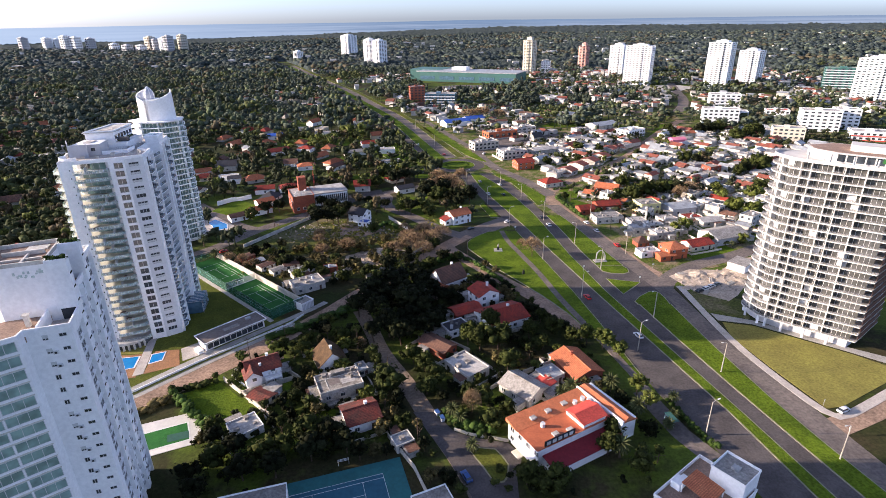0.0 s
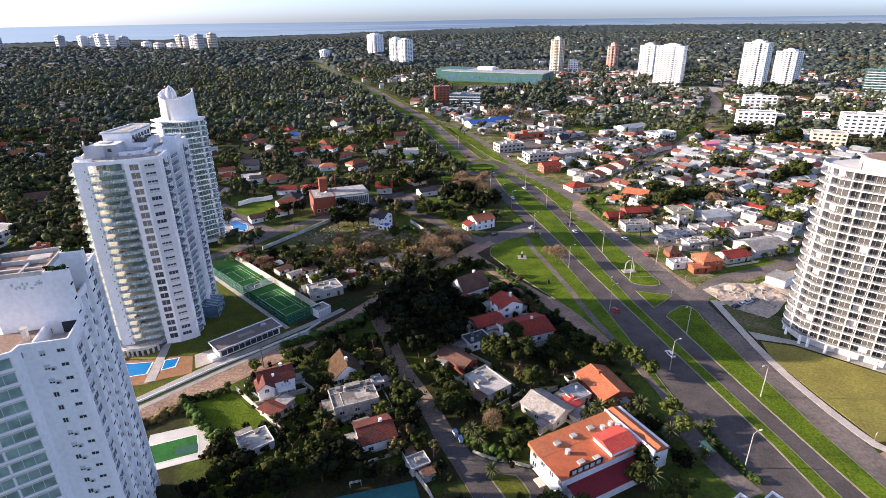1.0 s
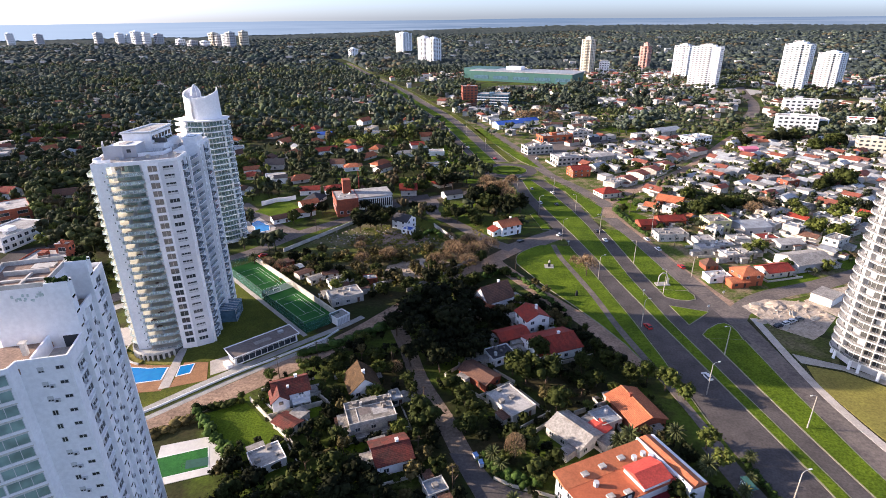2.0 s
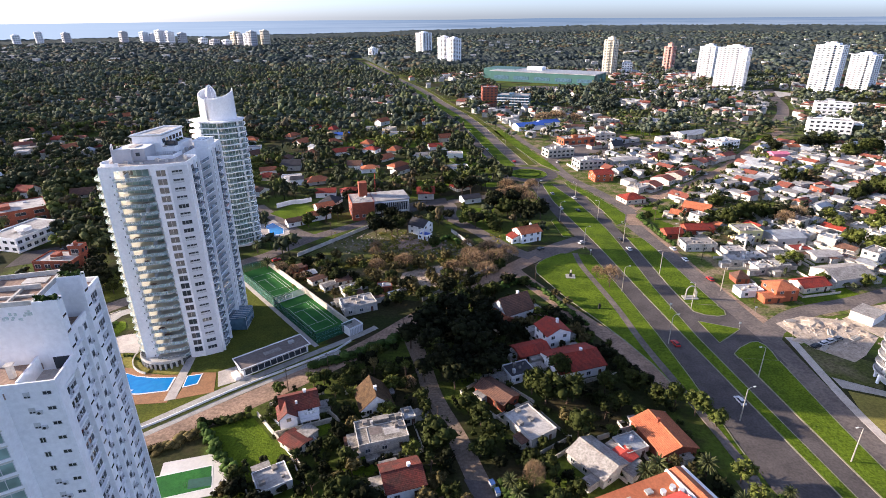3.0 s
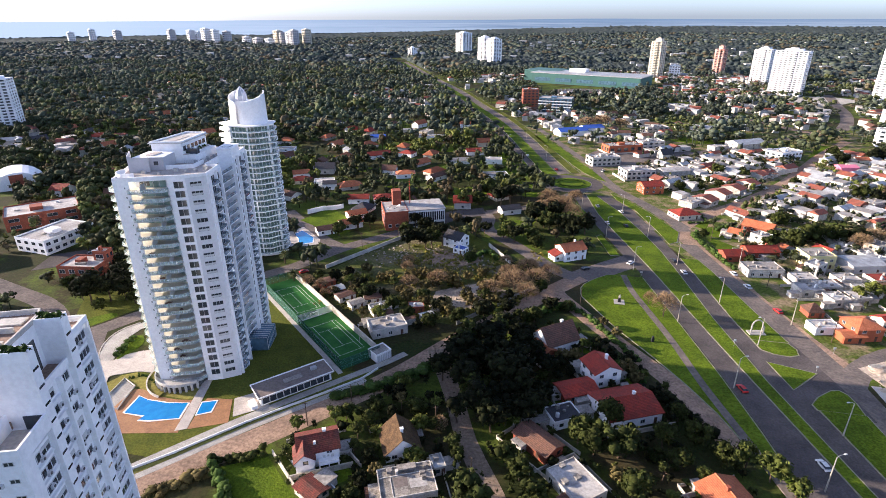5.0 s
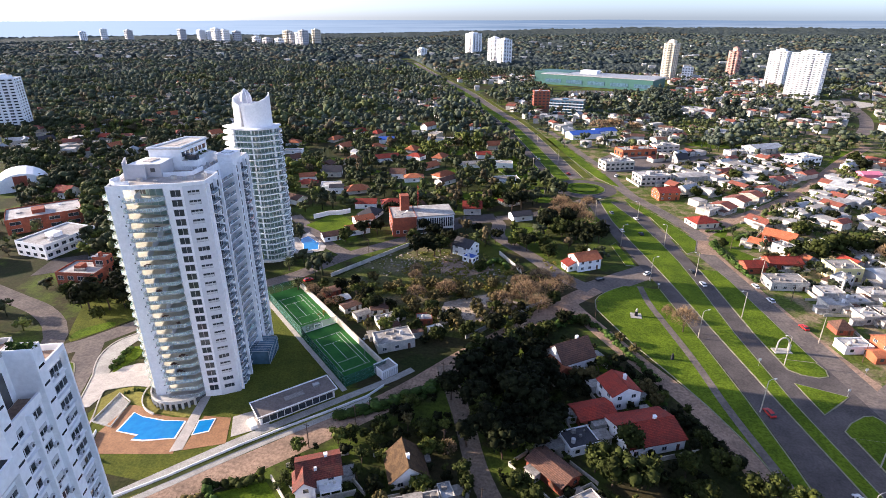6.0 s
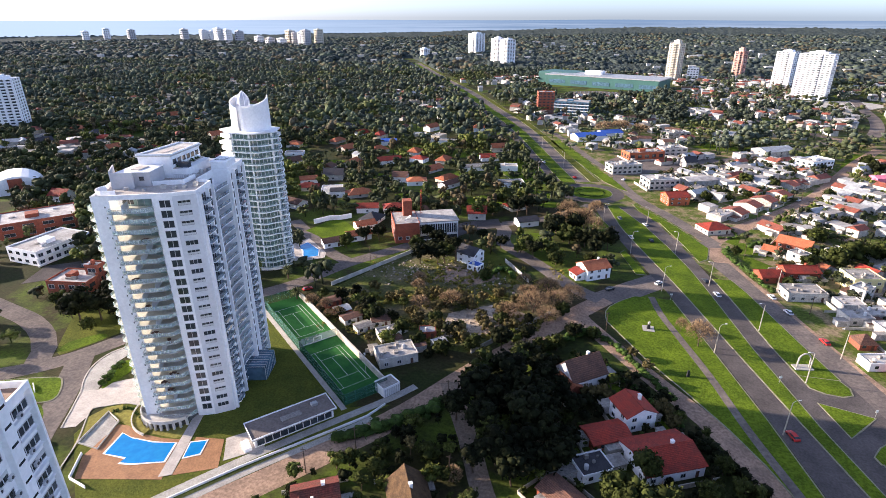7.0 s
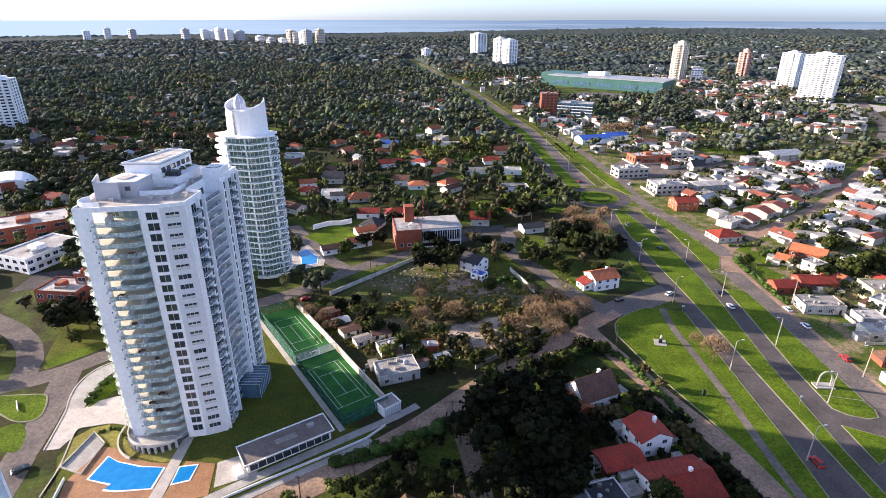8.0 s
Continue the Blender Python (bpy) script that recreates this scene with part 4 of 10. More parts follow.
    posts = posts.mesh("balustrade", "winframe")
    screen = Shape().box(-0.05, 0.05, -3.0, 1.7, 0, 1.9).mesh("balcony_screen", "blind")
    table = Shape().box(-0.7, 0.7, -0.45, 0.45, 0.68, 0.74).box(-0.06, 0.06, -0.06, 0.06, 0, 0.68).box(-1.3, -0.85, -0.3, 0.3, 0, 0.45).box(0.85, 1.3, -0.3, 0.3, 0, 0.45).mesh("balcony_table", "browntile")
    wcol, wcolf = window_mesh("window", 2.5, 1.8), frame_mesh(2.5, 1.8, 0.1, 1)
    wch, wchf = window_mesh("window", 2.9, 1.2), frame_mesh(2.9, 1.2, 0.1, 2)
    blind = Shape().box(-1.42, 1.42, -0.05, 0.06, 0.05, 0.62).mesh("blind", "blind")
    wside, wsidef = window_mesh("window", 2.2, 1.9), frame_mesh(2.2, 1.9, 0.1, 1)
    wdark, wdarkf = window_mesh("balcony_door", 3.4, 2.3), frame_mesh(3.4, 2.3, 0.1, 2)
    tiny = window_mesh("vent_window", 0.3, 0.45)
    sidebal = Shape().box(-1.9, 1.9, -0.1, 1.35, -0.1, 0.12).mesh("balcony_slab", "white")
    siderail = Shape().wall([(-1.85, 0), (-1.85, 1.3), (1.85, 1.3), (1.85, 0)], 0.12, 1.0, 0.05).mesh("glass_railing", "bluerail")
    rec = Shape().prism([(E[0] - 0.3, E[1] + 0.1), (9.0, 2.2), (F[0] - 0.2, F[1] - 0.1), (F0[0], F0[1] - 0.05), (E2[0], E2[1] + 0.05)], 0, 0.2).mesh("balcony_slab", "white")
    recr = Shape().wall([(E[0] - 0.35, E[1] + 0.15), (8.95, 2.2), (F[0] - 0.25, F[1] - 0.15)], 0.2, 1.2, 0.06).mesh("glass_railing", "bluerail")
    recd, recf = window_mesh("balcony_door", 6.6, 2.1), frame_mesh(6.6, 2.1, 0.1, 3)
    leftr = Shape().wall([(-9.1, -22.2), (-12.1, -20.9), (-17.5, -9.5)], 0.25, 1.25, 0.05).mesh("glass_railing", "railglass")
    gl = window_mesh("balcony_door", 9.0, 2.1, "greenglass")
    rnd = random.Random(5)
    for i in range(n):
        z = z0 + i * fh
        Z = pose(0, 0, z)
        b = part("balcony", slabm, "white", t, at=Z)
        part("balcony_floor", tile, "", b)
        part("glass_railing", rail, "", b).visible_shadow = False
        part("handrail", bar, "", b)
        part("glass_railing", leftr, "", b).visible_shadow = False
        part("balustrade", posts, "", b)
        if rnd.random() < 0.5:
            part("balcony_screen", screen, "", b, at=face_matrix(A, C, u0 + rnd.choice((3.2, 5.0, 6.8)), 0.25, 0))
        if rnd.random() < 0.5:
            part("balcony_table", table, "", b, "small table with stools", at=face_matrix(A, C, u0 + rnd.uniform(2, 7), 0.25, 0.2) @ pose(0, 0, 0, 0, 0, rnd.uniform(0, 90)))
        part("balcony_door", door, "", t, at=face_matrix(P(4.0, -5.5), P(u1, -3.2), 5.1, z + 0.25))
        part("door_frame", doorf, "", t, at=face_matrix(P(4.0, -5.5), P(u1, -3.2), 5.1, z + 0.25))
        w = part("window", wcol, "", t, at=face_matrix(A, C, L - 1.9, z + 0.75))
        part("frame", wcolf, "", w)
        w = part("window", wch, "", t, at=face_matrix(C, D, 2.6, z + 1.0, 0.09))
        part("frame", wchf, "", w)
        if rnd.random() < 0.75:
            part("blind", blind, "", w, "lowered pale roller blind")
        part("vent_window", tiny, "", t, at=face_matrix(A, C, 2.9, z + 1.3))
        w = part("window", wside, "", t, at=face_matrix(D, E, 7.4, z + 0.5))
        part("frame", wsidef, "", w)
        w = part("balcony_door", wdark, "", t, at=face_matrix(D, E, 3.3, z + 0.25))
        part("frame", wdarkf, "", w)
        b = part("balcony", sidebal, "", t, at=face_matrix(D, E, 3.3, z + 0.1))
        part("glass_railing", siderail, "", b)
        b = part("balcony", rec, "", t, at=Z)
        part("glass_railing", recr, "", b)
        w = part("balcony_door", recd, "", t, at=face_matrix(E2, F0, 4.6, z + 0.25))
        part("frame", recf, "", w)
        for s in (2.2, 11.0):
            w = part("window", wside, "", t, at=face_matrix(F, G, s, z + 0.7))
            part("frame", wsidef, "", w)
        w = part("balcony_door", wdark, "", t, at=face_matrix(F, G, 6.6, z + 0.25))
        part("frame", wdarkf, "", w)
        b = part("balcony", sidebal, "", t, at=face_matrix(F, G, 6.6, z + 0.1))
        part("glass_railing", siderail, "", b)
        part("balcony_door", gl, "", t, at=face_matrix(I, P(4.0, -5.5), 5.2, z + 0.3))
    for p0, p1, sp in ((D, E, (1.0, 5.7, 9.0)), (F, G, (0.4, 4.2, 9.0, 12.6))):
        for s in sp:
            part("pilaster", Shape().box(-0.28, 0.28, -0.05, 0.75, 0, top), "white", t, at=face_matrix(p0, p1, s, 0))
    # roof: parapets, stepped penthouses, terraces and plant
    part("parapet", Shape().wall([P(0.05, -0.05), P(u0, -0.05), P(u1, -0.05), C, D, E, E2, F0, F, G, H, I], top, top + 0.9, 0.35, True), "white", t)
    part("roof_terrace", Shape().prism([P(0.6, -0.6), P(L - 0.6, -0.6), (11.8, -11), (10, -3), (5, -1), (3.6, 7.4), (7.6, 9), (4.6, 20.8), (-8.5, 17.8), (-14.2, -8.5)], top, top + 0.06), "paving", t, "pale tiled roof terrace")
    pent = part("penthouse", Shape().prism([(-10.5, -11.5), (-3.0, -8.4), (-4.6, -1.0), (-11.6, -3.0)], top, top + 3.8), "grey_render", t, "pale rendered stepped penthouse")
    part("roof_slab", Shape().prism([(-10.8, -11.8), (-2.7, -8.6), (-4.4, -0.8), (-11.9, -2.8)], top + 3.8, top + 4.0), "white", pent)
    part("skylight", Shape().box(-8.6, -6.2, -8.2, -4.2, top + 4.0, top + 4.3), "paving", pent)
    up = part("plant_room", Shape().prism([(-11.0, -2.6), (-2.4, -0.2), (-4.0, 14.5), (-10.4, 14.0)], top, top + 6.0), "white", t)
    part("roof_slab", Shape().prism([(-11.3, -2.9), (-2.1, -0.4), (-3.8, 14.8), (-10.7, 14.3)], top + 6.0, top + 6.25), "white", up)
    part("skylight", Shape().box(-8.4, -5.6, 2.0, 9.0, top + 6.25, top + 6.6), "paving", up)
    part("terrace_deck", Shape().prism([(-2.4, -0.2), (1.2, 0.8), (-0.6, 14.2), (-4.0, 14.5)], top, top + 2.6), "white", t)
    part("terrace_glazing", Shape().prism([(-2.3, 1.5), (0.9, 2.3), (0.7, 3.8), (-2.5, 3.0)], top + 2.6, top + 4.2), "glass", t)
    rear = part("rear_block", Shape().prism([(3.6, 8.2), (8.0, 9.2), (6.2, 16.5), (2.0, 15.5)], top, top + 2.8), "white", t)
    part("roof_slab", Shape().prism([(3.3, 7.9), (8.3, 9.0), (6.4, 16.8), (1.7, 15.8)], top + 2.8, top + 3.05), "white", rear)
    part("solar_panel", Shape().box(3.6, 6.4, 10.5, 13.4, top + 3.05, top + 3.2), "darkgreenglass", rear)
    part("terrace_wall", Shape().wall([(-2.8, -8.2), (4.2, -5.0), (3.6, 1.0)], top, top + 1.3, 0.3), "white", t)
    part("wind_wall", Shape().wall([(-14.6, -8.0), (-10.5, -13.8)], top, top + 5.0, 0.35), "grey_render", t)
    part("wind_wall", Shape().wall([(-10.5, -13.8), (-5.2, -11.8)], top, top + 4.4, 0.35), "grey_render", t)
    part("round_terrace", Shape().wall(arc(-8.0, -16.8, 3.4, 150, 330, 12), top, top + 1.6, 0.25), "white", t)
    for k, (rx, ry, rw, rd, rh) in enumerate(((1.6, -9.5, 1.2, 0.9, 1.0), (4.6, -9.0, 0.9, 0.9, 0.8), (6.8, -8.0, 1.1, 0.7, 0.9), (8.4, -5.6, 0.8, 1.2, 1.1), (-6.0, -13.6, 1.4, 0.8, 0.9), (-1.4, -13.0, 0.8, 0.8, 0.7), (6.2, 12.0, 0.9, 0.9, 0.8), (2.6, 17.6, 1.2, 0.8, 1.0))):
        part("roof_unit", Shape().box(rx - rw / 2, rx + rw / 2, ry - rd / 2, ry + rd / 2, top + 0.06, top + rh).box(rx - rw / 2 - .05, rx + rw / 2 + .05, ry - rd / 2 - .05, ry + rd / 2 + .05, top + rh, top + rh + 0.06), "steel" if k % 3 else "offwhite", t)
    rl_ = Shape()
    for k in range(13):
        q_ = lerp((-2.2, -0.4), (4.4, 1.4), k / 12)
        rl_.box(q_.x - .03, q_.x + .03, q_.y - .03, q_.y + .03, top, top + 1.1)
    rl_.tube((-2.2, -0.4, top + 1.1), (4.4, 1.4, top + 1.1), 0.05, 0.05, 5)
    part("terrace_rail", rl_, "winframe", t)
    part("antenna", Shape().tube((-6, 6, top + 6.2), (-6, 6, top + 10), 0.06, 0.04, 5).tube((-6.7, 6, top + 9), (-5.3, 6, top + 9), 0.03, 0.03, 4), "steel", t)
    pb = Shape()
    for k in range(5):
        pb.box(2.2 + 0.05 * k, 3.0 + 0.05 * k, -5 + 3.1 * k, -4.2 + 3.1 * k, top, top + 1.2 + 0.3 * (k % 2))
    part("roof_plant", pb, "steel", t)
    ledge_ = Shape().prism([(-2.5, -0.1), (-1.2, 0.3), (-2.8, 14.6), (-4.1, 14.4)], top + 2.6, top + 2.8)
    part("roof_ledge", ledge_, "paving", up)
    # row of dark panes added for the shadow gap under the overhanging slab
    for k in range(6):
        part("clerestory", window_mesh("clerestory", 1.7, 1.4), "", up, "dark panes in place of the shadow gap under the roof slab" if k == 0 else "", at=face_matrix((-2.4, -0.2), (-4.0, 14.5), 1.6 + 2.3 * k, top + 3.7))
    for k in range(4):
        part("planting", leaf_clump(7, 0.5, 0.9, 60 + k), "hedge", up, "green roof planting" if k == 0 else "", at=pose(-1.9 - 0.36 * k, 2.0 + 3.2 * k, top + 3.0))
    part("roof_slab", Shape().prism([(-11.6, -3.3), (-1.7, -0.6), (-3.4, 15.2), (-11.0, 14.8)], top + 6.25, top + 6.5), "offwhite", up)
    part("parapet", Shape().wall([(-11.3, -2.9), (-2.1, -0.4), (-3.8, 14.8), (-10.7, 14.3)], top + 6.5, top + 6.9, 0.3, True), "white", up)
    part("balcony_recess", Shape().box(-1.5, 1.5, -0.3, 0.04, 0, 2.5), "glass", t, "dark window of the top flat", at=face_matrix(P(4.0, -5.5), P(u1, -3.2), 2.6, top - 2.9))
    pw = window_mesh("penthouse_window", 1.2, 1.1)
    for s in (2.0, 6.0):
        part("penthouse_window", pw, "", pent, at=face_matrix((-10.5, -11.5), (-3.0, -8.4), s, top + 1.6))
    # curved podium and the glazed porch
    pod = part("podium", Shape().prism(arc(-4.5, -15.5, 8.6, 165, 325, 16, 9.0) + [(4, -12), (-8, -6)], 0, 2.3), "greyglass", t, "glazed curved podium")
    part("podium_rim", Shape().wall(arc(-4.5, -15.5, 9.4, 165, 325, 24, 9.9), 2.3, 3.3, 0.3), "offwhite", pod, "pale curved rim of the podium")
    part("podium_floor", Shape().prism(arc(-4.5, -15.5, 9.3, 165, 325, 24, 9.8) + [(4, -12), (-8, -6)], 2.2, 2.5), "offwhite", pod)
    for k, (px, py) in enumerate(arc(-4.5, -15.5, 9.2, 165, 325, 15, 9.7)):
        part("podium_pier", Shape().box(px - .28, px + .28, py - .28, py + .28, 0, 2.3), "offwhite", pod)
    part("planter_wall", Shape().wall(arc(-4.5, -15.5, 12.4, 175, 262, 16, 12.8), 0, 0.9, 0.35), "offwhite", t, "low curved planter wall")
    part("planter_soil", Shape().prism(arc(-4.5, -15.5, 12.1, 175, 262, 16, 12.5) + arc(-4.5, -15.5, 9.8, 262, 175, 16, 10.2), 0, 0.5), "drylawn", t)
    pr = part("glazed_porch", Shape().prism([(7, 1.5), (14.5, 3.5), (12.5, 13), (5, 11.5)], 0, 5.2), "blueglass", t, "blue glazed entrance porch")
    ribs = Shape()
    for k in range(8):
        a, b = lerp((7, 1.5), (5, 11.5), k / 7), lerp((14.5, 3.5), (12.5, 13), k / 7)
        ribs.tube((a.x, a.y, 5.25), (b.x, b.y, 5.25), 0.08, 0.08, 4).tube((b.x, b.y, 0), (b.x, b.y, 5.25), 0.08, 0.08, 4)
    part("porch_ribs", ribs, "winframe", pr)
    return t


def oval_tower():
    t = thing("apartment_tower", pose(-148, 278, 0), "round white apartment tower with petal-shaped crown", "apartment tower")
    n, fh, z0 = 23, 2.72, 1.5
    R = 8.6
    core = [(1.35 * R * math.cos(radians(a)), 1.0 * R * math.sin(radians(a))) for a in range(0, 360, 10)]
    part("wall", Shape().prism(core, 0, z0 + n * fh), "white", t)

    def lobes(k, extra):
        out = []
        for i in range(72):
            a = radians(i * 5)
            r = R - 0.35 + extra + 1.5 * abs((7 * a / math.pi + k) % 2 - 1)
            out.append((1.35 * r * math.cos(a), 1.0 * r * math.sin(a)))
        return out
    sl = Shape().prism(lobes(0.4, 0.75), 0, 0.42).mesh("balcony_slab", "white")
    rl = Shape().wall(lobes(0.4, 0.7)[50:] + lobes(0.4, 0.7)[:6], 0.34, 1.15, 0.05).mesh("glass_railing", "greenrail")
    solid = Shape().wall(lobes(0.4, 0.68)[5:51], 0.3, 1.15, 0.15).mesh("balcony_wall", "white")
    wm, wf = window_mesh("window", 1.5, 1.5), frame_mesh(1.5, 1.5, 0.12, 1)
    glz = Shape().wall([(1.36 * R * math.cos(radians(a)) * 1.005, R * math.sin(radians(a)) * 1.005) for a in range(252, 386, 6)], 0.35, fh - 0.3, 0.1).mesh("glazing", "midgreenglass")
    mul = Shape()
    for a in range(252, 386, 9):
        mx, my = 1.375 * R * math.cos(radians(a)), 1.01 * R * math.sin(radians(a))
        mul.box(mx - 0.09, mx + 0.09, my - 0.09, my + 0.09, 0.3, fh)
    mul = mul.mesh("mullions", "winframe")
    fin = Shape().box(-0.15, 0.15, -0.1, 1.35, 0, fh).mesh("partition", "white")
    for i in range(n):
        b = part("balcony", sl, "", t, at=pose(0, 0, z0 + i * fh, 0, 0, 7 * (i % 2)))
        part("glass_railing", rl, "", b)
        part("balcony_wall", solid, "", b, "solid white balcony wall")
        gz = part("glazing", glz, "", t, at=pose(0, 0, z0 + i * fh))
        tagged(part("mullions", mul, "", gz), kind="stuff")
        for a in (170, 200, 230):
            p, q = core[(a // 10) % 36], core[(a // 10 + 2) % 36]
            w = part("window", wm, "", t, at=face_matrix(p, q, (Vector(q) - Vector(p)).length / 2, z0 + i * fh + 0.6, 0.02))
            part("frame", wf, "", w)
        for a in (250, 290, 340):
            p, q = core[(a // 10) % 36], core[(a // 10 + 1) % 36]
            part("partition", fin, "", t, at=face_matrix(p, q, 0.2, z0 + i * fh))
    zt = z0 + n * fh
    # crown: two shells cut on the slant and a glazed bud between them
    def shell(a0, a1, r, h0, h1, lean, th=0.5):
        s = Shape()
        m = 14
        for i in range(m + 1):
            a = radians(a0 + (a1 - a0) * i / m)
            h = h0 + (h1 - h0) * i / m
            for rr in (r, r - th):
                s.v += [(rr * math.cos(a), rr * math.sin(a), 0), (rr * math.cos(a) * lean, rr * math.sin(a) * lean, h)]
        for i in range(m):
            k = 4 * i
            s.f += [(k, k + 4, k + 5, k + 1), (k + 2, k + 3, k + 7, k + 6), (k + 1, k + 5, k + 7, k + 3), (k, k + 2, k + 6, k + 4)]
        s.f += [(0, 1, 3, 2), (4 * m, 4 * m + 2, 4 * m + 3, 4 * m + 1)]
        return s
    part("crown_shell", shell(265, 395, 6.6, 7.5, 11.5, 0.98), "white", t, at=pose(0.6, 1.0, zt) @ Matrix.Diagonal((1.25, 1.15, 1.28, 1)))
    part("crown_shell", shell(120, 262, 5.6, 12.0, 8.0, 0.95), "white", t, at=pose(-1.4, 1.0, zt) @ Matrix.Diagonal((1.25, 1.15, 1.28, 1)))
    part("crown_core", Shape().prism([(-3.6, -2.4), (3.6, -3), (4.8, 4.6), (-3.6, 4.6)], 0, 10.5), "white", t, at=pose(0, 0, zt))
    bud = Shape()
    for k in range(8):
        a0, a1 = 2 * math.pi * k / 8, 2 * math.pi * (k + 1) / 8
        rings = []
        for j in range(6):
            u = j / 5
            r = 2.3 * (1 - u ** 1.7) * (0.72 + 0.75 * u) if j < 5 else 0.03
            rings.append(((r * math.cos(a0), r * math.sin(a0), 6 * u), (r * math.cos(a1), r * math.sin(a1), 6 * u)))
        for j in range(5):
            bud.add([rings[j][0], rings[j][1], rings[j + 1][1], rings[j + 1][0]], [(0, 1, 2, 3)])
    part("crown_bud", bud, "petal", t, "pale pointed petal on the crown", at=pose(-2.0, 0.5, zt + 10) @ Matrix.Diagonal((1.4, 1.4, 1.1, 1)))
    ribs = Shape()
    for k in range(8):
        a = 2 * math.pi * k / 8
        for j in range(5):
            u, v = j / 5, (j + 1) / 5
            ra = 2.35 * (1 - u ** 1.7) * (0.72 + 0.75 * u)
            rb = 2.35 * (1 - v ** 1.7) * (0.72 + 0.75 * v) if j < 4 else 0.03
            ribs.tube((ra * math.cos(a), ra * math.sin(a), 6 * u), (rb * math.cos(a), rb * math.sin(a), 6 * v), 0.1, 0.1, 4)
    part("crown_rib", ribs, "white", t, at=pose(-2.0, 0.5, zt + 10) @ Matrix.Diagonal((1.4, 1.4, 1.1, 1)))
    part("roof_terrace", Shape().prism(lobes(0.4, 0.6), 0, 0.5), "white", t, at=pose(0, 0, zt))
    return t


def near_tower():
    """The tower that stands closest: two piers rise past its windowed flank to a head with a tiled roof terrace."""
    t = thing("apartment_tower", pose(-70.4, 87, 0, 0, 0, 20), "white apartment tower with terracotta roof terraces", "apartment tower")
    n, fh = 19, 2.95
    zf, zm, zr, zu = 57.9, 61.2, 64.8, 68.1
    wings = [(0, 0), (0, 2.4), (-.9, 2.4), (-.9, 7.4), (0, 7.4), (0, 9.2), (-.9, 9.2), (-.9, 16.6), (0, 16.6), (0, 18.6), (-.9, 18.6), (-.9, 23.1), (0, 23.1), (0, 23.5), (-20, 23.5), (-22, 0), (-19, -6), (-8, -2.0), (-7.6, 0)]
    part("wall", Shape().prism(wings, 0, zf - 2.6), "white", t)
    # storeys above the front terrace: middle bay, far wing and the two piers of the head
    part("middle_bay", Shape().box(-6, -0.9, 9.2, 16.6, zf - 2.6, zm - 1.1), "white", t)
    part("terrace_parapet", Shape().box(-1.05, -0.7, 9.2, 16.6, zm - 1.1, zm), "white", t)
    part("terrace_floor", Shape().box(-3.8, -1.05, 9.2, 16.6, zm - 1.1, zm - 1.04), "terracotta", t)
    part("far_wing", Shape().box(-6, -0.9, 18.6, 23.1, zf - 2.6, zr - 1.0).box(-6, 0, 23.1, 23.5, zf - 2.6, zr - 1.0), "white", t)
    part("parapet", Shape().wall([(-0.02, 18.6), (-0.02, 23.48), (-6, 23.48)], zr - 1.0, zr, 0.35), "white", t)
    part("far_terrace", Shape().box(-6, -0.9, 18.6, 23.1, zr - 1.0, zr - 0.94), "terracotta", t)
    up = part("head_block", Shape().prism([(-4.5, 8.1), (-3.8, 8.1), (-3.8, 18.6), (-4.5, 20.4), (-15, 19.6), (-13.2, 8.1)], zf - 2.6, zu - 0.8), "white", t, "white head block with faded mural")
    part("parapet", Shape().wall([(-3.8, 8.1), (-3.8, 18.6), (-4.5, 20.4), (-15, 19.6), (-13.2, 8.1)], zu - 0.8, zu, 0.35, True), "offwhite", up)
    part("roof_terrace", Shape().prism([(-4.4, 8.5), (-4.4, 19.9), (-14.4, 19.2), (-12.8, 8.5)], zu - 0.8, zu - 0.74), "terracotta", up, "reddish tiled roof terrace")
    part("roof_wall", Shape().box(-12.5, -5.2, 14.2, 14.6, zu - 0.74, zu + 0.1).box(-8.2, -7.8, 8.6, 14.2, zu - 0.74, zu - 0.3), "offwhite", up)
    part("roof_kerb", Shape().box(-11.8, -5.0, 11.0, 11.5, zu - 0.74, zu - 0.35).box(-9.2, -5.4, 16.4, 18.6, zu - 0.74, zu - 0.5), "offwhite", up)
    part("terrace_glazing", Shape().box(-3.82, -3.72, 10.6, 15.4, zm - 0.9, zu - 2.6), "greyglass", up, "glazed front of the upper terrace")
    for y0, y1 in ((7.4, 9.2), (16.6, 18.6)):
        pier = part("pier", Shape().box(-3.8, 0, y0, y1, zf - 2.6, zu - 0.5), "white", t)
        part("parapet", Shape().wall([(0, y0), (0, y1), (-3.7, y1), (-3.7, y0)], zu - 0.5, zu, 0.25, True), "white", pier)
        for k in range(3):
            part("planting", leaf_clump(9, 0.55, 1.0, 3 + k), "hedge", pier, "dry green roof planting", at=pose(-0.8 - 1.1 * k, (y0 + y1) / 2, zu - 0.1))
    rng = random.Random(2)
    for k in range(16):
        mx, mz = -9.4 + 0.33 * k + rng.uniform(-.2, .2), zu - 3.0 + rng.uniform(-.6, .7)
        part("mural_stroke", Shape().prism([(mx - .16, 8.02), (mx + .2, 8.02), (mx + .2, 8.1), (mx - .16, 8.1)], mz, mz + rng.uniform(.3, .7)), "mural", up, "faded green mural paint" if k == 0 else "")
    # front terrace and its corner balcony
    part("front_terrace", Shape().prism([(-5.4, 0.6), (-5.4, 8.0), (-14, 8.0), (-18, -3)], zf - 2.6, zf - 1.44), "terracotta", t, "reddish tiled roof terrace")
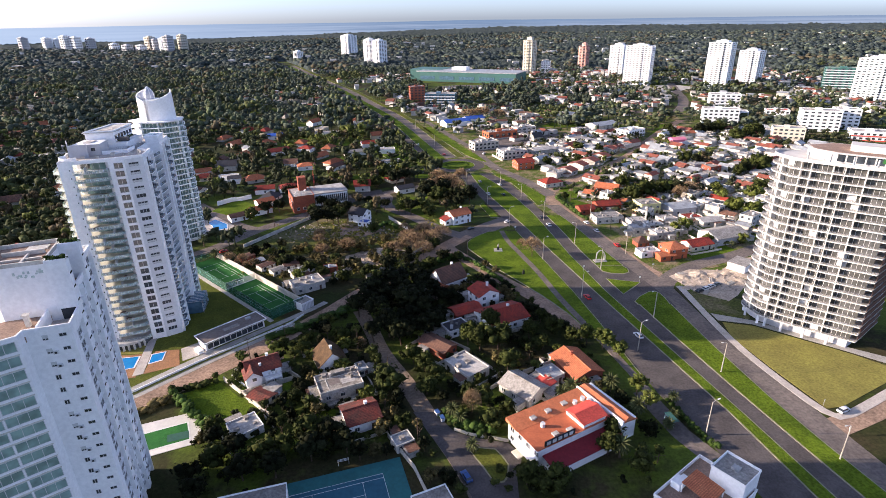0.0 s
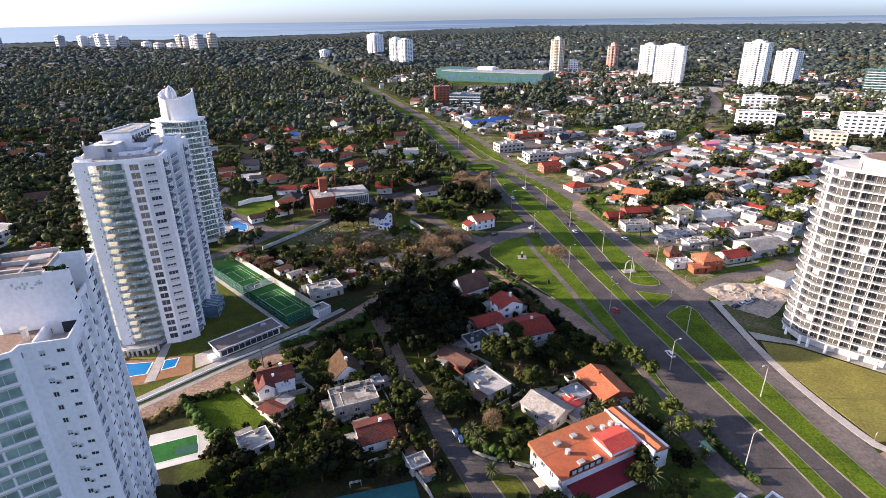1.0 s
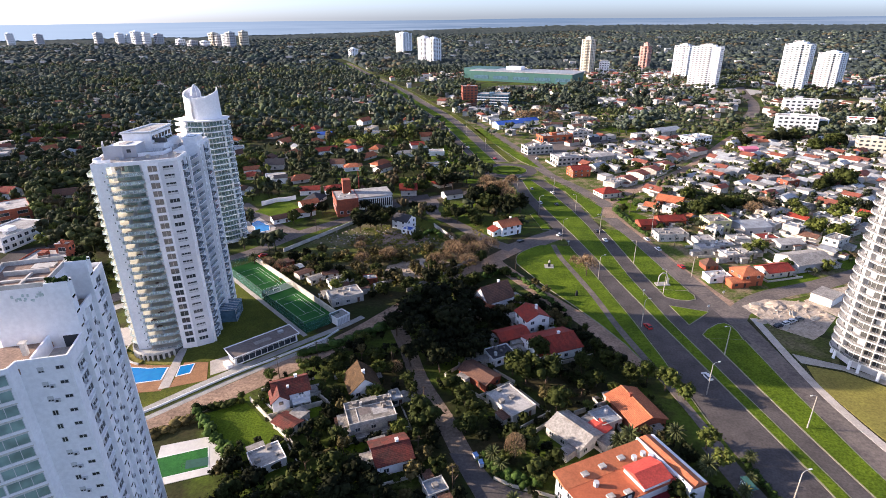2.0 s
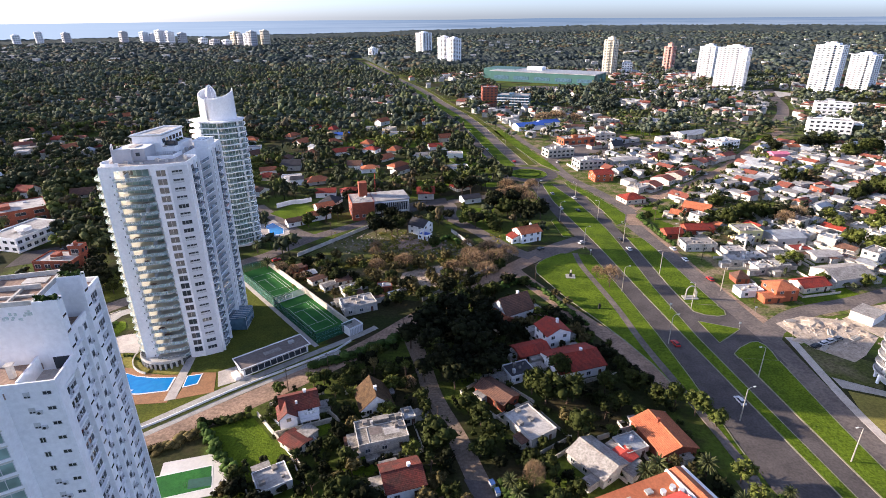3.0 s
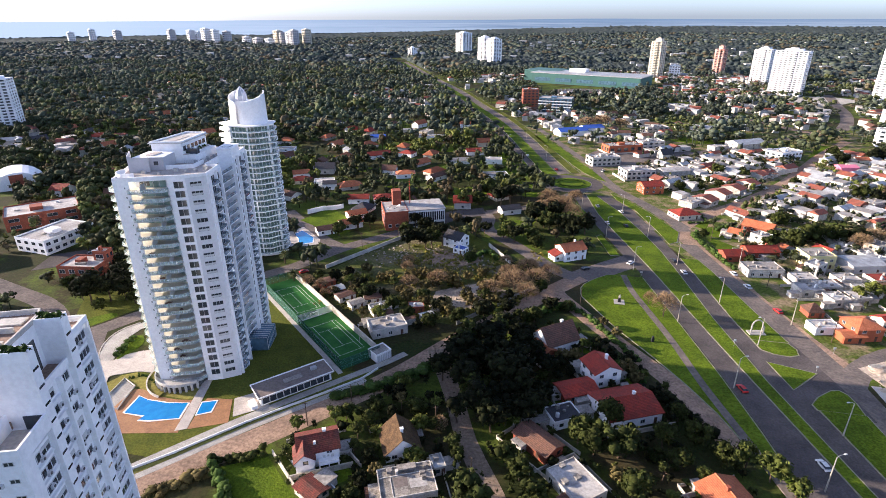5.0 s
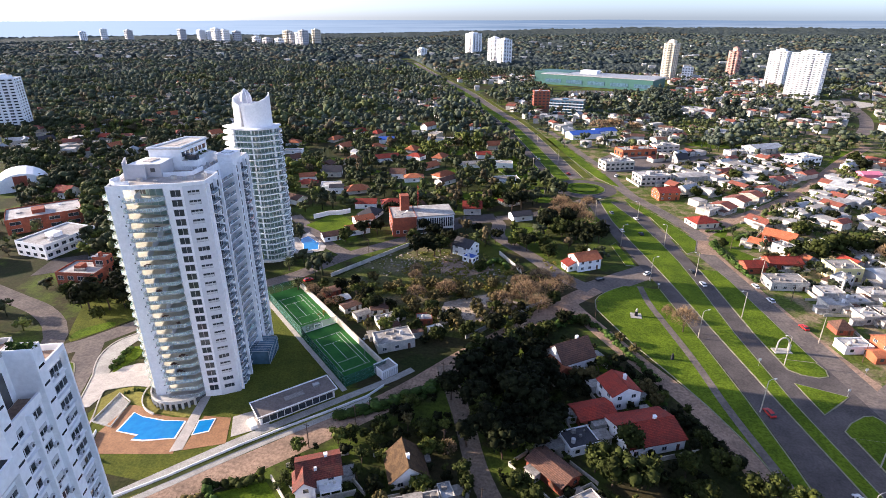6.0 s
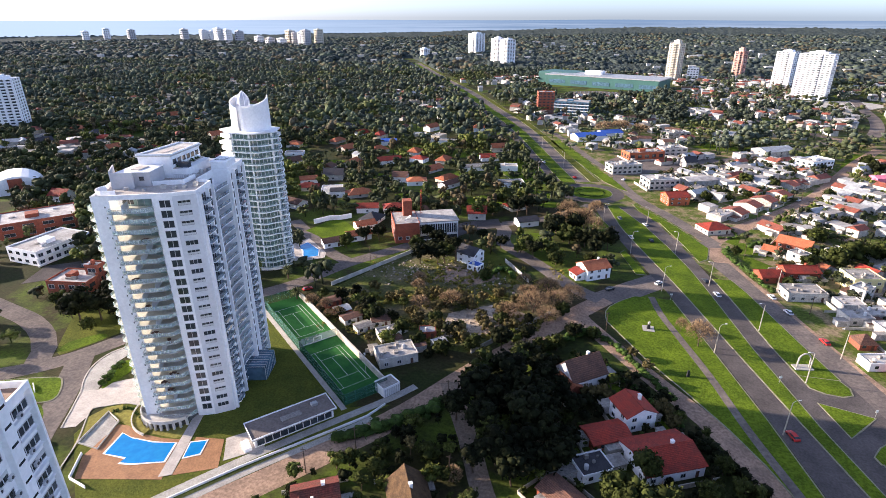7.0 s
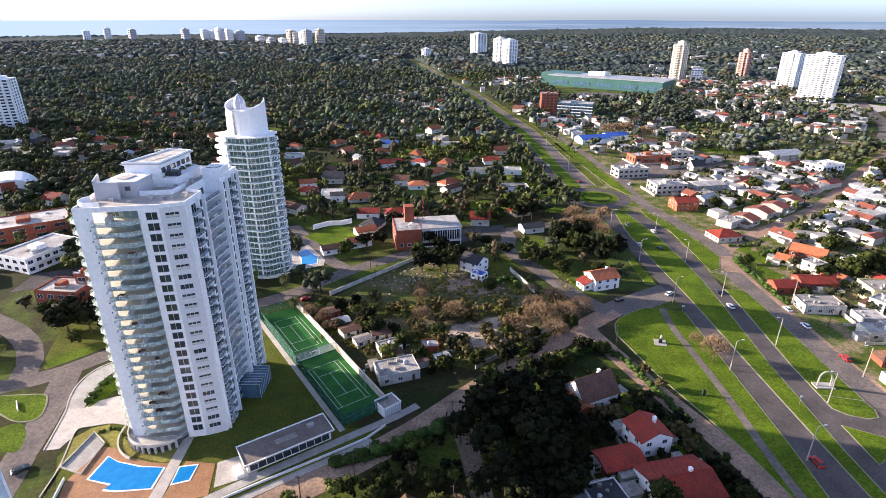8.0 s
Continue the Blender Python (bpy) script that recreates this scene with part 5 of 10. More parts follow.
    part("parapet", Shape().wall([(-0.02, 7.4), (-0.02, 0.02), (-7.6, 0.02), (-8, -1.95), (-19, -5.9), (-21.9, 0)], zf - 2.6, zf, -0.4), "white", t)
    part("parapet", Shape().wall([(-5.3, 0.4), (-5.3, 7.5)], zf - 2.6, zf + 0.2, 0.35), "white", t)
    part("balcony_floor", Shape().box(-5.2, -0.5, 0.5, 7.4, zf - 2.6, zf - 2.52), "paving", t)
    part("balcony_door", Shape().box(-3.2, -0.7, 7.3, 7.38, zf - 2.5, zf - 0.2), "glass", t)
    part("chimney", Shape().box(-8.5, -7.7, 4.0, 4.8, zf - 1.5, zf + 0.9).box(-8.7, -7.5, 3.8, 5.0, zf + 0.9, zf + 1.1), "offwhite", t)
    a, b = (0, 0), (0, 23.5)
    part("pier", Shape().box(-.88, -.05, 12.7, 13.1, 0, zm - 1.1), "white", t)
    w3 = window_mesh("window", 1.3, 0.38)
    w4, f4 = window_mesh("window", 2.0, 1.25), frame_mesh(2.0, 1.25, 0.12, 1)
    ledge = Shape().box(-2.3, 2.3, -0.05, 0.5, 0, 0.1).mesh("ledge", "white")
    ac = Shape().box(-0.42, 0.42, 0, 0.38, 0, 0.62).mesh("air_conditioner", "winframe")
    fan = Shape().prism(arc(0, 0, 0.24, 0, 330, 11), 0.0, 0.03).mesh("fan", "paint_dark")
    rnd = random.Random(11)
    front, frontf = window_mesh("window", 0.8, 0.95), frame_mesh(0.8, 0.95, 0.08, 1)
    strip, stripf = window_mesh("window", 1.15, 0.6), frame_mesh(1.15, 0.6, 0.07, 1)
    fshut = Shape().box(-0.42, 0.42, 0, 0.07, 0.3, 0.95).mesh("blind", "blind")
    gw = window_mesh("balcony_glass", 5.2, 1.9, "greenglass")
    gf = frame_mesh(5.2, 1.9, 0.1, 2)
    for i in range(n + 4):
        z = 1.2 + i * fh
        bays = [(s, lim) for s, lim in ((3.7, zf), (6.1, zf), (10.5, zm), (14.9, zm), (19.9, zr), (22.0, zr)) if z + 2.3 < lim]
        for s, lim in bays:
            w = part("window", w4, "", t, at=face_matrix((-.9, 0), (-.9, 23.5), s, z + 0.85))
            part("frame", f4, "", w)
            if rnd.random() < 0.35:
                part("blind", Shape().box(-0.98, 0.98, 0, 0.06, 1.25 - rnd.uniform(.4, .9), 1.25), "blind", w, "half-lowered pale blind")
        for s, lim in ((4.9, zf), (11.2, zm), (20.85, zr)):
            if z + 2.3 < lim:
                part("ledge", ledge, "", t, at=face_matrix((-.9, 0), (-.9, 23.5), s, z + 0.3))
        for s in (8.3, 17.6):
            if z + 2.0 < zu:
                part("window", w3, "", t, at=face_matrix(a, b, s, z + 1.5))
        for s, lim in ((4.9, zf), (11.9, zm), (13.7, zm), (16.2, zm), (18.9, zr), (20.9, zr)):
            if z + 2.3 < lim and rnd.random() < 0.72:
                c = part("air_conditioner", ac, "", t, at=face_matrix((-.9, 0), (-.9, 23.5), s + rnd.uniform(-.15, .15), z + 0.45 + rnd.choice((0, 0.75))))
                part("fan", fan, "", c, at=pose(0, 0.385, 0.31, -90, 0, 0))
        if i >= n:
            continue
        p, q = (-7.6, 0), (0, 0)
        w = part("window", front, "", t, at=face_matrix(p, q, 3.1, z + 0.9))
        part("frame", frontf, "", w)
        if rnd.random() < 0.45:
            part("blind", fshut, "", w, "half-lowered pale blind")
        if rnd.random() < 0.6:
            c = part("air_conditioner", ac, "", t, at=face_matrix(p, q, 4.1, z + 0.7))
            part("fan", fan, "", c, at=pose(0, 0.385, 0.31, -90, 0, 0))
        w = part("window", strip, "", t, at=face_matrix(p, q, 6.0, z + 1.2))
        part("frame", stripf, "", w)
        p, q = (-19, -6), (-8, -2)
        for s in (2.9, 8.6):
            w = part("balcony_glass", gw, "", t, at=face_matrix(p, q, s, z + 0.7))
            part("frame", gf, "", w)
    bs = Shape().prism([(-8.2, -2.2), (-19, -6.2), (-22.2, -6.6), (-23.6, -0.5), (-21.8, 0.2), (-18.8, -5.6)], 0, 0.25).mesh("balcony_slab", "tilefloor")
    br = Shape().wall([(-19, -6.2), (-22.1, -6.5), (-23.5, -0.6)], 0.25, 1.3, -0.05).mesh("glass_railing", "railglass")
    for i in range(n):
        k = part("balcony", bs, "", t, at=pose(0, 0, 1.0 + i * fh))
        part("glass_railing", br, "", k)
    return t


def banded_tower():
    """The tower with white balcony bands that sweep round its rounded end."""
    t = thing("apartment_tower", pose(128, 176, 0), "white apartment tower banded by long curved balconies", "apartment tower")
    n, fh, z0 = 21, 2.86, 3.4
    curve = arc(-5.5, 13.6, 6.6, 80, 205, 10) + [(-10.6, 6.8), (-8.8, 4.6), (-4.6, 0.4), (1.2, -4.4), (7.4, -9.2), (13.3, -13.4)]
    back = [(31, 0.5), (9, 22)]
    outline = curve + back

    def inset(d):
        smooth = []
        pts = [Vector(p) for p in outline]
        for i, p in enumerate(pts):
            a, b = pts[i - 1], pts[(i + 1) % len(pts)]
            tt = (b - a).normalized()
            smooth.append(tuple(p + Vector((-tt.y, tt.x)) * d))
        return smooth
    inner = inset(2.0)
    part("wall", Shape().prism(inset(2.6), 0, z0 + n * fh), "grey_render", t)
    slabm = Shape().prism(outline, 0.06, 0.28).mesh("balcony_slab", "ivory")
    band = Shape().wall(curve, 0.28, 0.46, 0.14).mesh("balcony_band", "ivory")
    rail = Shape().wall(inset(0.1)[:len(curve)], 0.46, 1.2, 0.05).mesh("glass_railing", "greyrail")
    glz = Shape().wall(inner[:len(curve)], 0.3, fh - 0.25, 0.1).mesh("glazing", "greyglass")
    fin = Shape().box(-0.14, 0.14, -0.1, 1.9, 0.28, fh).mesh("partition", "ivory")
    mull = Shape()
    line = [Vector(p) for p in inset(1.95)[:len(curve)]]
    for p, q in zip(line, line[1:]):
        L = (q - p).length
        k = max(1, round(L / 1.6))
        for j in range(k):
            r = p + (q - p) * (j / k)
            mull.box(r.x - 0.05, r.x + 0.05, r.y - 0.05, r.y + 0.05, 0.3, fh - 0.25)
    mull = mull.mesh("mullions", "winframe")
    pier = Shape().box(-0.5, 0.5, -0.1, 0.3, 0.28, fh).mesh("pier", "ivory")
    shade = Shape().box(-1.3, 1.3, -0.02, 0.06, 0.3, fh - 0.4).mesh("curtain", "blind")
    rnd = random.Random(3)
    fins = [(11, 0.3), (12, 2.6), (13, 3.4), (14, 3.6), (14, 7.2), (15, 5.4)]
    for i in range(n):
        z = z0 + i * fh
        Z = pose(0, 0, z)
        b = part("balcony", slabm, "", t, at=Z)
        part("balcony_band", band, "", b)
        part("glass_railing", rail, "", b)
        gz = part("glazing", glz, "", t, at=Z)
        tagged(part("mullions", mull, "", gz), kind="stuff")
        for k, s in fins:
            p, q = inner[k - 1], inner[k]
            part("partition", fin, "", t, at=face_matrix(p, q, s * 0.9, z))
        for k in (2, 5, 8):
            part("pier", pier, "", t, at=face_matrix(inner[k], inner[k + 1], 0.6, z))
        for k in range(9, 15):
            if rnd.random() < 0.22:
                p, q = inner[k], inner[k + 1]
                part("curtain", shade, "", gz, at=face_matrix(p, q, rnd.uniform(0.3, 0.7) * (Vector(q) - Vector(p)).length, 0, 0.05))
    zt = z0 + n * fh
    part("roof_slab", slabm, "", t, at=pose(0, 0, zt))
    part("parapet", Shape().wall(curve, zt + 0.28, zt + 1.1, 0.2), "ivory", t)
    pent = part("penthouse", Shape().prism([(-2.5, 8.8), (1.0, 2.6), (13.4, -7.2), (27, 0.8), (9, 17), (-1, 15)], zt + 0.28, zt + 3.2), "ivory", t)
    part("roof_slab", Shape().prism([(-3.2, 8.8), (0.6, 1.8), (13.3, -8.4), (28, 0.6), (9, 17.8), (-1.6, 15.8)], zt + 3.2, zt + 3.5), "ivory", pent)
    part("roof_deck", Shape().prism([(-2.4, 8.9), (1.1, 2.8), (13.4, -7.4), (26.8, 0.8), (9, 16.8), (-0.9, 14.8)], zt + 3.5, zt + 3.56), "terracotta", pent, "pinkish roof deck")
    part("roof_hut", Shape().prism([(6, 4), (14, -2), (19, 3), (10, 10)], zt + 3.5, zt + 5.6), "ivory", pent)
    for k in range(5):
        q = lerp((-6.5, 5.5), (12.5, -11.5), k / 4)
        part("terrace_post", Shape().box(q.x - .2, q.x + .2, q.y - .2, q.y + .2, zt + 0.28, zt + 3.2), "ivory", pent)
    for k in range(6):
        a = lerp((0, 1.5), (13, -8.5), (k + 0.5) / 6)
        part("penthouse_window", window_mesh("penthouse_window", 2.2, 2.3), "", pent, at=face_matrix((1.0, 2.6), (13.4, -7.2), 15.8 * (k + 0.5) / 6, zt + 0.6))
    part("green_screen", Shape().box(-1.2, 1.2, 0.05, 0.12, 0, 1.6), "turf", pent, "bright green netting", at=face_matrix((1.0, 2.6), (13.4, -7.2), 13.5, zt + 1.4))
    col = Shape().tube((0, 0, 0), (0, 0, z0), 0.45, 0.45, 8).mesh("column", "white")
    for p in [outline[i] for i in (2, 5, 8, 11, 12, 13, 14, 15)]:
        part("column", col, "", t, at=pose(p[0] * 0.93, p[1] * 0.93, 0))
    # flank away from the sun: its shade is painted as dark brown bands
    fl = Shape()
    for i in range(n):
        fl.box(0.6, 20.5, -0.05, 0.03, i * fh + 0.5, (i + 1) * fh - 0.35)
    part("flank_cladding", fl, "browntile", t, "flank with its shade painted as dark brown bands", at=face_matrix((13.3, -13.4), (31, 0.5), 0.6, z0))
    return t


def far_tower(x, y, w, d, h, rot, label, wall="white", floors=None, cols=None, cap=2.5, balcony=True):
    t = thing("far_tower", pose(x, y, 0, 0, 0, rot), label, "apartment tower", "towers in the distance")
    part("wall", Shape().prism([(-w / 2, -d / 2), (-w / 6, -d / 2), (-w / 6, -d / 2 - 1.2), (w / 6, -d / 2 - 1.2), (w / 6, -d / 2), (w / 2, -d / 2), (w / 2, d / 2), (-w / 2, d / 2)], 0, h), wall, t)
    part("roof_block", Shape().box(-w * 0.28, w * 0.28, -d * 0.3, d * 0.3, h, h + cap).box(-w * 0.12, w * 0.12, -d * 0.15, d * 0.15, h + cap, h + cap + 1.6), wall, t)
    floors = floors or int(h / 3.0)
    fh = h / floors
    cols = cols or max(2, int(w / 5.5))
    row = Shape().prism([(-w / 2 + .3, -d / 2 - .06), (-w / 6 - .06, -d / 2 - .06), (-w / 6 - .06, -d / 2 - 1.26), (w / 6 + .06, -d / 2 - 1.26), (w / 6 + .06, -d / 2 - .06), (w / 2 - .3, -d / 2 - .06), (w / 2 - .3, -d / 2 + .2), (-w / 2 + .3, -d / 2 + .2)], 0, fh * 0.5).mesh("window_band", "glass")
    side = Shape().box(w / 2 - 0.2, w / 2 + 0.06, -d / 2 + .6, d / 2 - .6, 0, fh * 0.5).mesh("window_band", "glass")
    for c in range(cols + 1):
        x = -w / 2 + w * c / cols
        y = -d / 2 - (1.2 if abs(x) < w / 6 else 0.0)
        part("pier", Shape().box(x - w / cols * 0.2, x + w / cols * 0.2, y - 0.3, y + 0.1, 0, h), wall, t)
    for c in range(4):
        y = -d / 2 + d * c / 3
        part("pier", Shape().box(w / 2 - 0.1, w / 2 + 0.3, y - d / 3 * 0.22, y + d / 3 * 0.22, 0, h), wall, t)
    bm_ = Shape().box(-w / 6 - 0.4, w / 6 + 0.4, -d / 2 - 2.3, -d / 2 - 1.0, -0.1, 0.9).mesh("balcony", wall) if balcony else None
    for i in range(floors):
        z = i * fh + fh * 0.28
        part("window_band", row, "", t, at=pose(0, 0, z))
        part("window_band", side, "", t, at=pose(0, 0, z))
        if bm_:
            part("balcony", bm_, "", t, at=pose(0, 0, z - fh * 0.25))
    return t


def flats(x, y, w, d, h, rot, label, wall="white", floors=3, cols=5, roof="whiteroof", name="apartment_block", strip=None):
    """A low block: parapeted flat roof, rows of windows on its four sides, plant on the roof."""
    t = thing(name, pose(x, y, 0, 0, 0, rot), label, "apartment block" if name == "apartment_block" else "building")
    part("wall", Shape().prism([(-w / 2, -d / 2), (w / 2, -d / 2), (w / 2, d / 2), (-w / 2, d / 2)], 0, h), wall, t)
    part("parapet", Shape().wall([(-w / 2, -d / 2), (w / 2, -d / 2), (w / 2, d / 2), (-w / 2, d / 2)], h, h + 0.7, 0.3, True), wall, t)
    part("roof", Shape().box(-w / 2 + 0.3, w / 2 - 0.3, -d / 2 + 0.3, d / 2 - 0.3, h, h + 0.08), roof, t)
    rr = random.Random(int(x + y))
    part("roof_hut", Shape().box(-w * 0.15, w * 0.02, -d * 0.2, d * 0.1, h + 0.08, h + 2.2), wall, t)
    for k in range(3):
        cx, cy = rr.uniform(-.4, .4) * w, rr.uniform(-.35, .35) * d
        part("roof_unit", Shape().box(cx - rr.uniform(.5, 1.6), cx + rr.uniform(.5, 1.6), cy - rr.uniform(.4, 1.2), cy + rr.uniform(.4, 1.2), h + .08, h + rr.uniform(.5, 1.3)), rr.choice(("steel", "greyroof", "winframe")), t)
    fh = h / floors
    ww = w / cols * 0.55
    wm, fm = window_mesh("window", ww, fh * 0.45), frame_mesh(ww, fh * 0.45, 0.08, 1)
    nd = max(2, int(d / 4.5))
    sm, sf = window_mesh("window", d / nd * 0.5, fh * 0.45), frame_mesh(d / nd * 0.5, fh * 0.45, 0.08, 1)
    for i in range(floors):
        z = i * fh + fh * 0.3
        for c in range(cols):
            q = part("window", wm, "", t, at=face_matrix((-w / 2, -d / 2), (w / 2, -d / 2), w * (c + 0.5) / cols, z))
            if y < 330:
                part("frame", fm, "", q)
        for c in range(nd):
            part("window", sm, "", t, at=face_matrix((-w / 2, d / 2), (-w / 2, -d / 2), d * (c + 0.5) / nd, z))
            if x < -150:
                part("window", sm, "", t, at=face_matrix((w / 2, -d / 2), (w / 2, d / 2), d * (c + 0.5) / nd, z))
        if strip:
            part("balcony_band", Shape().box(-w / 2 - 0.6, w / 2 + 0.6, -d / 2 - 0.8, -d / 2 + 0.02, i * fh + 0.02, i * fh + 0.9), strip, t)
    BLOCK.append((x, y, max(w, d) / 2 + 2))
    return t


# ---- houses ----
HOUSE_MESH = {}


def house(x, y, w, d, h, rot, roof="gable", cover="redtile", wall="white", label="", pitch=0.45, rich=False, eave=0.45, chimney=False, ridge="x"):
    """A dwelling: walls with plinth, roof with eaves, windows with frames, door."""
    if x > 60 and y > 255 and wall == "white":
        wall = "shabby"
    HOUSES.append((x, y, w, d, h, rot, roof))
    t = thing("house", pose(x, y, 0, 0, 0, rot), label or f"small {wall} house with {roof} roof", "house", "houses of the quarter")
    W, D = w / 2, d / 2
    rise = pitch * min(w, d) / 2
    if roof == "flat":
        part("wall", Shape().prism([(-W, -D), (W, -D), (W, D), (-W, D)], 0, h), wall, t)
        part("parapet", Shape().wall([(-W - .05, -D - .05), (W + .05, -D - .05), (W + .05, D + .05), (-W - .05, D + .05)], h, h + 0.45, 0.28, True), wall, t)
        part("roof", Shape().box(-W + .2, W - .2, -D + .2, D - .2, h, h + 0.1), cover, t)
        rr = random.Random(int(x * 7 + y))
        if rr.random() < 0.6:
            tx, ty = rr.uniform(-W * .6, W * .6), rr.uniform(-D * .6, D * .6)
            part("water_tank", Shape().tube((tx, ty, h + .1), (tx, ty, h + 1.4), 0.6, 0.6, 10).tube((tx, ty, h + 1.4), (tx, ty, h + 1.6), 0.6, 0.25, 10), "winframe", t, "pale roof water tank")
    else:
        if ridge == "y":
            rise = pitch * w / 2 if roof == "gable" else rise
        e = eave
        drop = 0.05
        z0, z1, th = h - drop, h + rise, 0.2
        if roof == "gable" and ridge == "x":
            gabl = [(-W, -D, h), (-W, D, h), (-W, 0, z1 - .05), (W, -D, h), (W, D, h), (W, 0, z1 - .05)]
            s = Shape().prism([(-W, -D), (W, -D), (W, D), (-W, D)], 0, h).add(gabl, [(0, 2, 1), (3, 4, 5), (0, 3, 5, 2), (1, 2, 5, 4), (0, 1, 4, 3)])
            k = rise / D * e
            q = [(-W - e, -D - e, z0 - k), (W + e, -D - e, z0 - k), (W + e, 0, z1), (-W - e, 0, z1), (W + e, D + e, z0 - k), (-W - e, D + e, z0 - k)]
            rf = Shape()
            rf.add(q + [(a, b, c + th) for a, b, c in q], [(0, 1, 2, 3), (3, 2, 4, 5), (6, 9, 8, 7), (9, 11, 10, 8), (0, 6, 7, 1), (5, 4, 10, 11), (0, 3, 9, 6), (3, 5, 11, 9), (1, 7, 8, 2), (2, 8, 10, 4)])
        elif roof == "gable":
            gabl = [(-W, -D, h), (W, -D, h), (0, -D, z1 - .05), (-W, D, h), (W, D, h), (0, D, z1 - .05)]
            s = Shape().prism([(-W, -D), (W, -D), (W, D), (-W, D)], 0, h).add(gabl, [(0, 1, 2), (3, 5, 4), (0, 2, 5, 3), (1, 4, 5, 2), (0, 3, 4, 1)])
            k = rise / W * e
            q = [(-W - e, -D - e, z0 - k), (-W - e, D + e, z0 - k), (0, D + e, z1), (0, -D - e, z1), (W + e, D + e, z0 - k), (W + e, -D - e, z0 - k)]
            rf = Shape().add(q + [(a, b, c + th) for a, b, c in q], [(0, 1, 2, 3), (3, 2, 4, 5), (6, 9, 8, 7), (9, 11, 10, 8), (0, 6, 7, 1), (5, 4, 10, 11), (0, 3, 9, 6), (3, 5, 11, 9), (1, 7, 8, 2), (2, 8, 10, 4)])
        else:
            s = Shape().prism([(-W, -D), (W, -D), (W, D), (-W, D)], 0, h)
            L = max(0.3, (max(w, d) - min(w, d)) / 2)
            r1, r2 = ((-L, 0), (L, 0)) if w >= d else ((0, -L), (0, L))
            k = 0.15
            q = [(-W - e, -D - e, z0 - k), (W + e, -D - e, z0 - k), (W + e, D + e, z0 - k), (-W - e, D + e, z0 - k), (*r1, z1), (*r2, z1)]
            fs = [(0, 1, 5, 4), (1, 2, 5), (2, 3, 4, 5), (3, 0, 4), (0, 3, 2, 1)] if w >= d else [(0, 1, 4), (1, 2, 5, 4), (2, 3, 5), (3, 0, 4, 5), (0, 3, 2, 1)]
            rf = Shape().add(q, fs)
        part("wall", s, wall, t)
        r = part("roof", rf, cover, t)
        if rich:
            rp = Shape()
            if roof == "gable":
                a, b = ((-W - e, 0, z1 + th), (W + e, 0, z1 + th)) if ridge == "x" else ((0, -D - e, z1 + th), (0, D + e, z1 + th))
                rp.tube(a, b, 0.16, 0.16, 6)
                part("ridge_cap", rp, cover, r)
        if chimney:
            part("chimney", Shape().box(W * .3, W * .3 + .8, -.1, .7, h, z1 + 1.0).box(W * .3 - .1, W * .3 + .9, -.2, .8, z1 + 1.0, z1 + 1.15), wall, t)
    storeys = 2 if h > 5 else 1
    wm = HOUSE_MESH.setdefault("w", window_mesh("window", 1.3, 1.15))
    fm = HOUSE_MESH.setdefault("f", frame_mesh(1.3, 1.15, 0.1, 1))
    dm = HOUSE_MESH.setdefault("d", window_mesh("door", 1.0, 2.1, "browntile"))
    for st in range(storeys):
        z = 1.0 + 2.8 * st
        faces = [((-W, -D), (W, -D), w), ((W, -D), (W, D), d)] + ([((-W, D), (-W, -D), d)] if rich or storeys == 2 else [])
        for a, b, L in faces:
            m = max(1, int(L / 3.6)) if rich else (2 if y < 330 else 1)
            for c in range(m):
                if st == 0 and c == m - 1 and a == (-W, -D) and m > 1:
                    part("door", dm, "", t, at=face_matrix(a, b, L * (c + .5) / m, 0.05))
                    continue
                q = part("window", wm, "", t, at=face_matrix(a, b, L * (c + .5) / m, z))
                if rich:
                    part("frame", fm, "", q)
    BLOCK.append((x, y, max(w, d) / 2 + 1.0))
    return t


# ---- the tall buildings ----
curved_tower()
oval_tower()
near_tower()
banded_tower()
BLOCK += [(-115, 178, 22), (-115, 200, 20), (-147, 277, 17), (-80, 98, 20), (130, 176, 24), (145, 180, 24)]
for spec in ((-320, 1834, 34, 34, 66, -38, "tall white tower beyond the avenue"), (-176, 1449, 22, 24, 62, -40, "white tower with stepped top"), (-205, 1485, 22, 24, 64, -40, "white tower behind its twin"),
             (-440, 1663, 18, 18, 29, -38, "small white tower in the woods"), (330, 1130, 26, 20, 58, -38, "cream tower with ribbed balconies"), (324, 985, 42, 20, 63, -34, "broad cream tower with ribbed balconies"),
             (424, 904, 32, 22, 70, -42, "slim white tower with tall roof block"), (504, 965, 30, 28, 54, -45, "round-cornered white tower with balconies"), (557, 745, 44, 22, 55, -48, "broad white tower above trees"),
             (-590, 530, 24, 26, 52, 35, "white tower in the haze over the woods")):
    far_tower(*spec)
far_tower(170, 1228, 20, 18, 66, -38, "slender cream tower with pointed top", "cream", cap=5)
far_tower(299, 1290, 16, 16, 50, -40, "slim rose-brick tower with white top", "rosebrick", cap=6)
flats(597, 868, 52, 18, 33, -25, "broad green-glazed office block", "greenclad", 9, 6, strip="white")
skyline = random.Random(8)
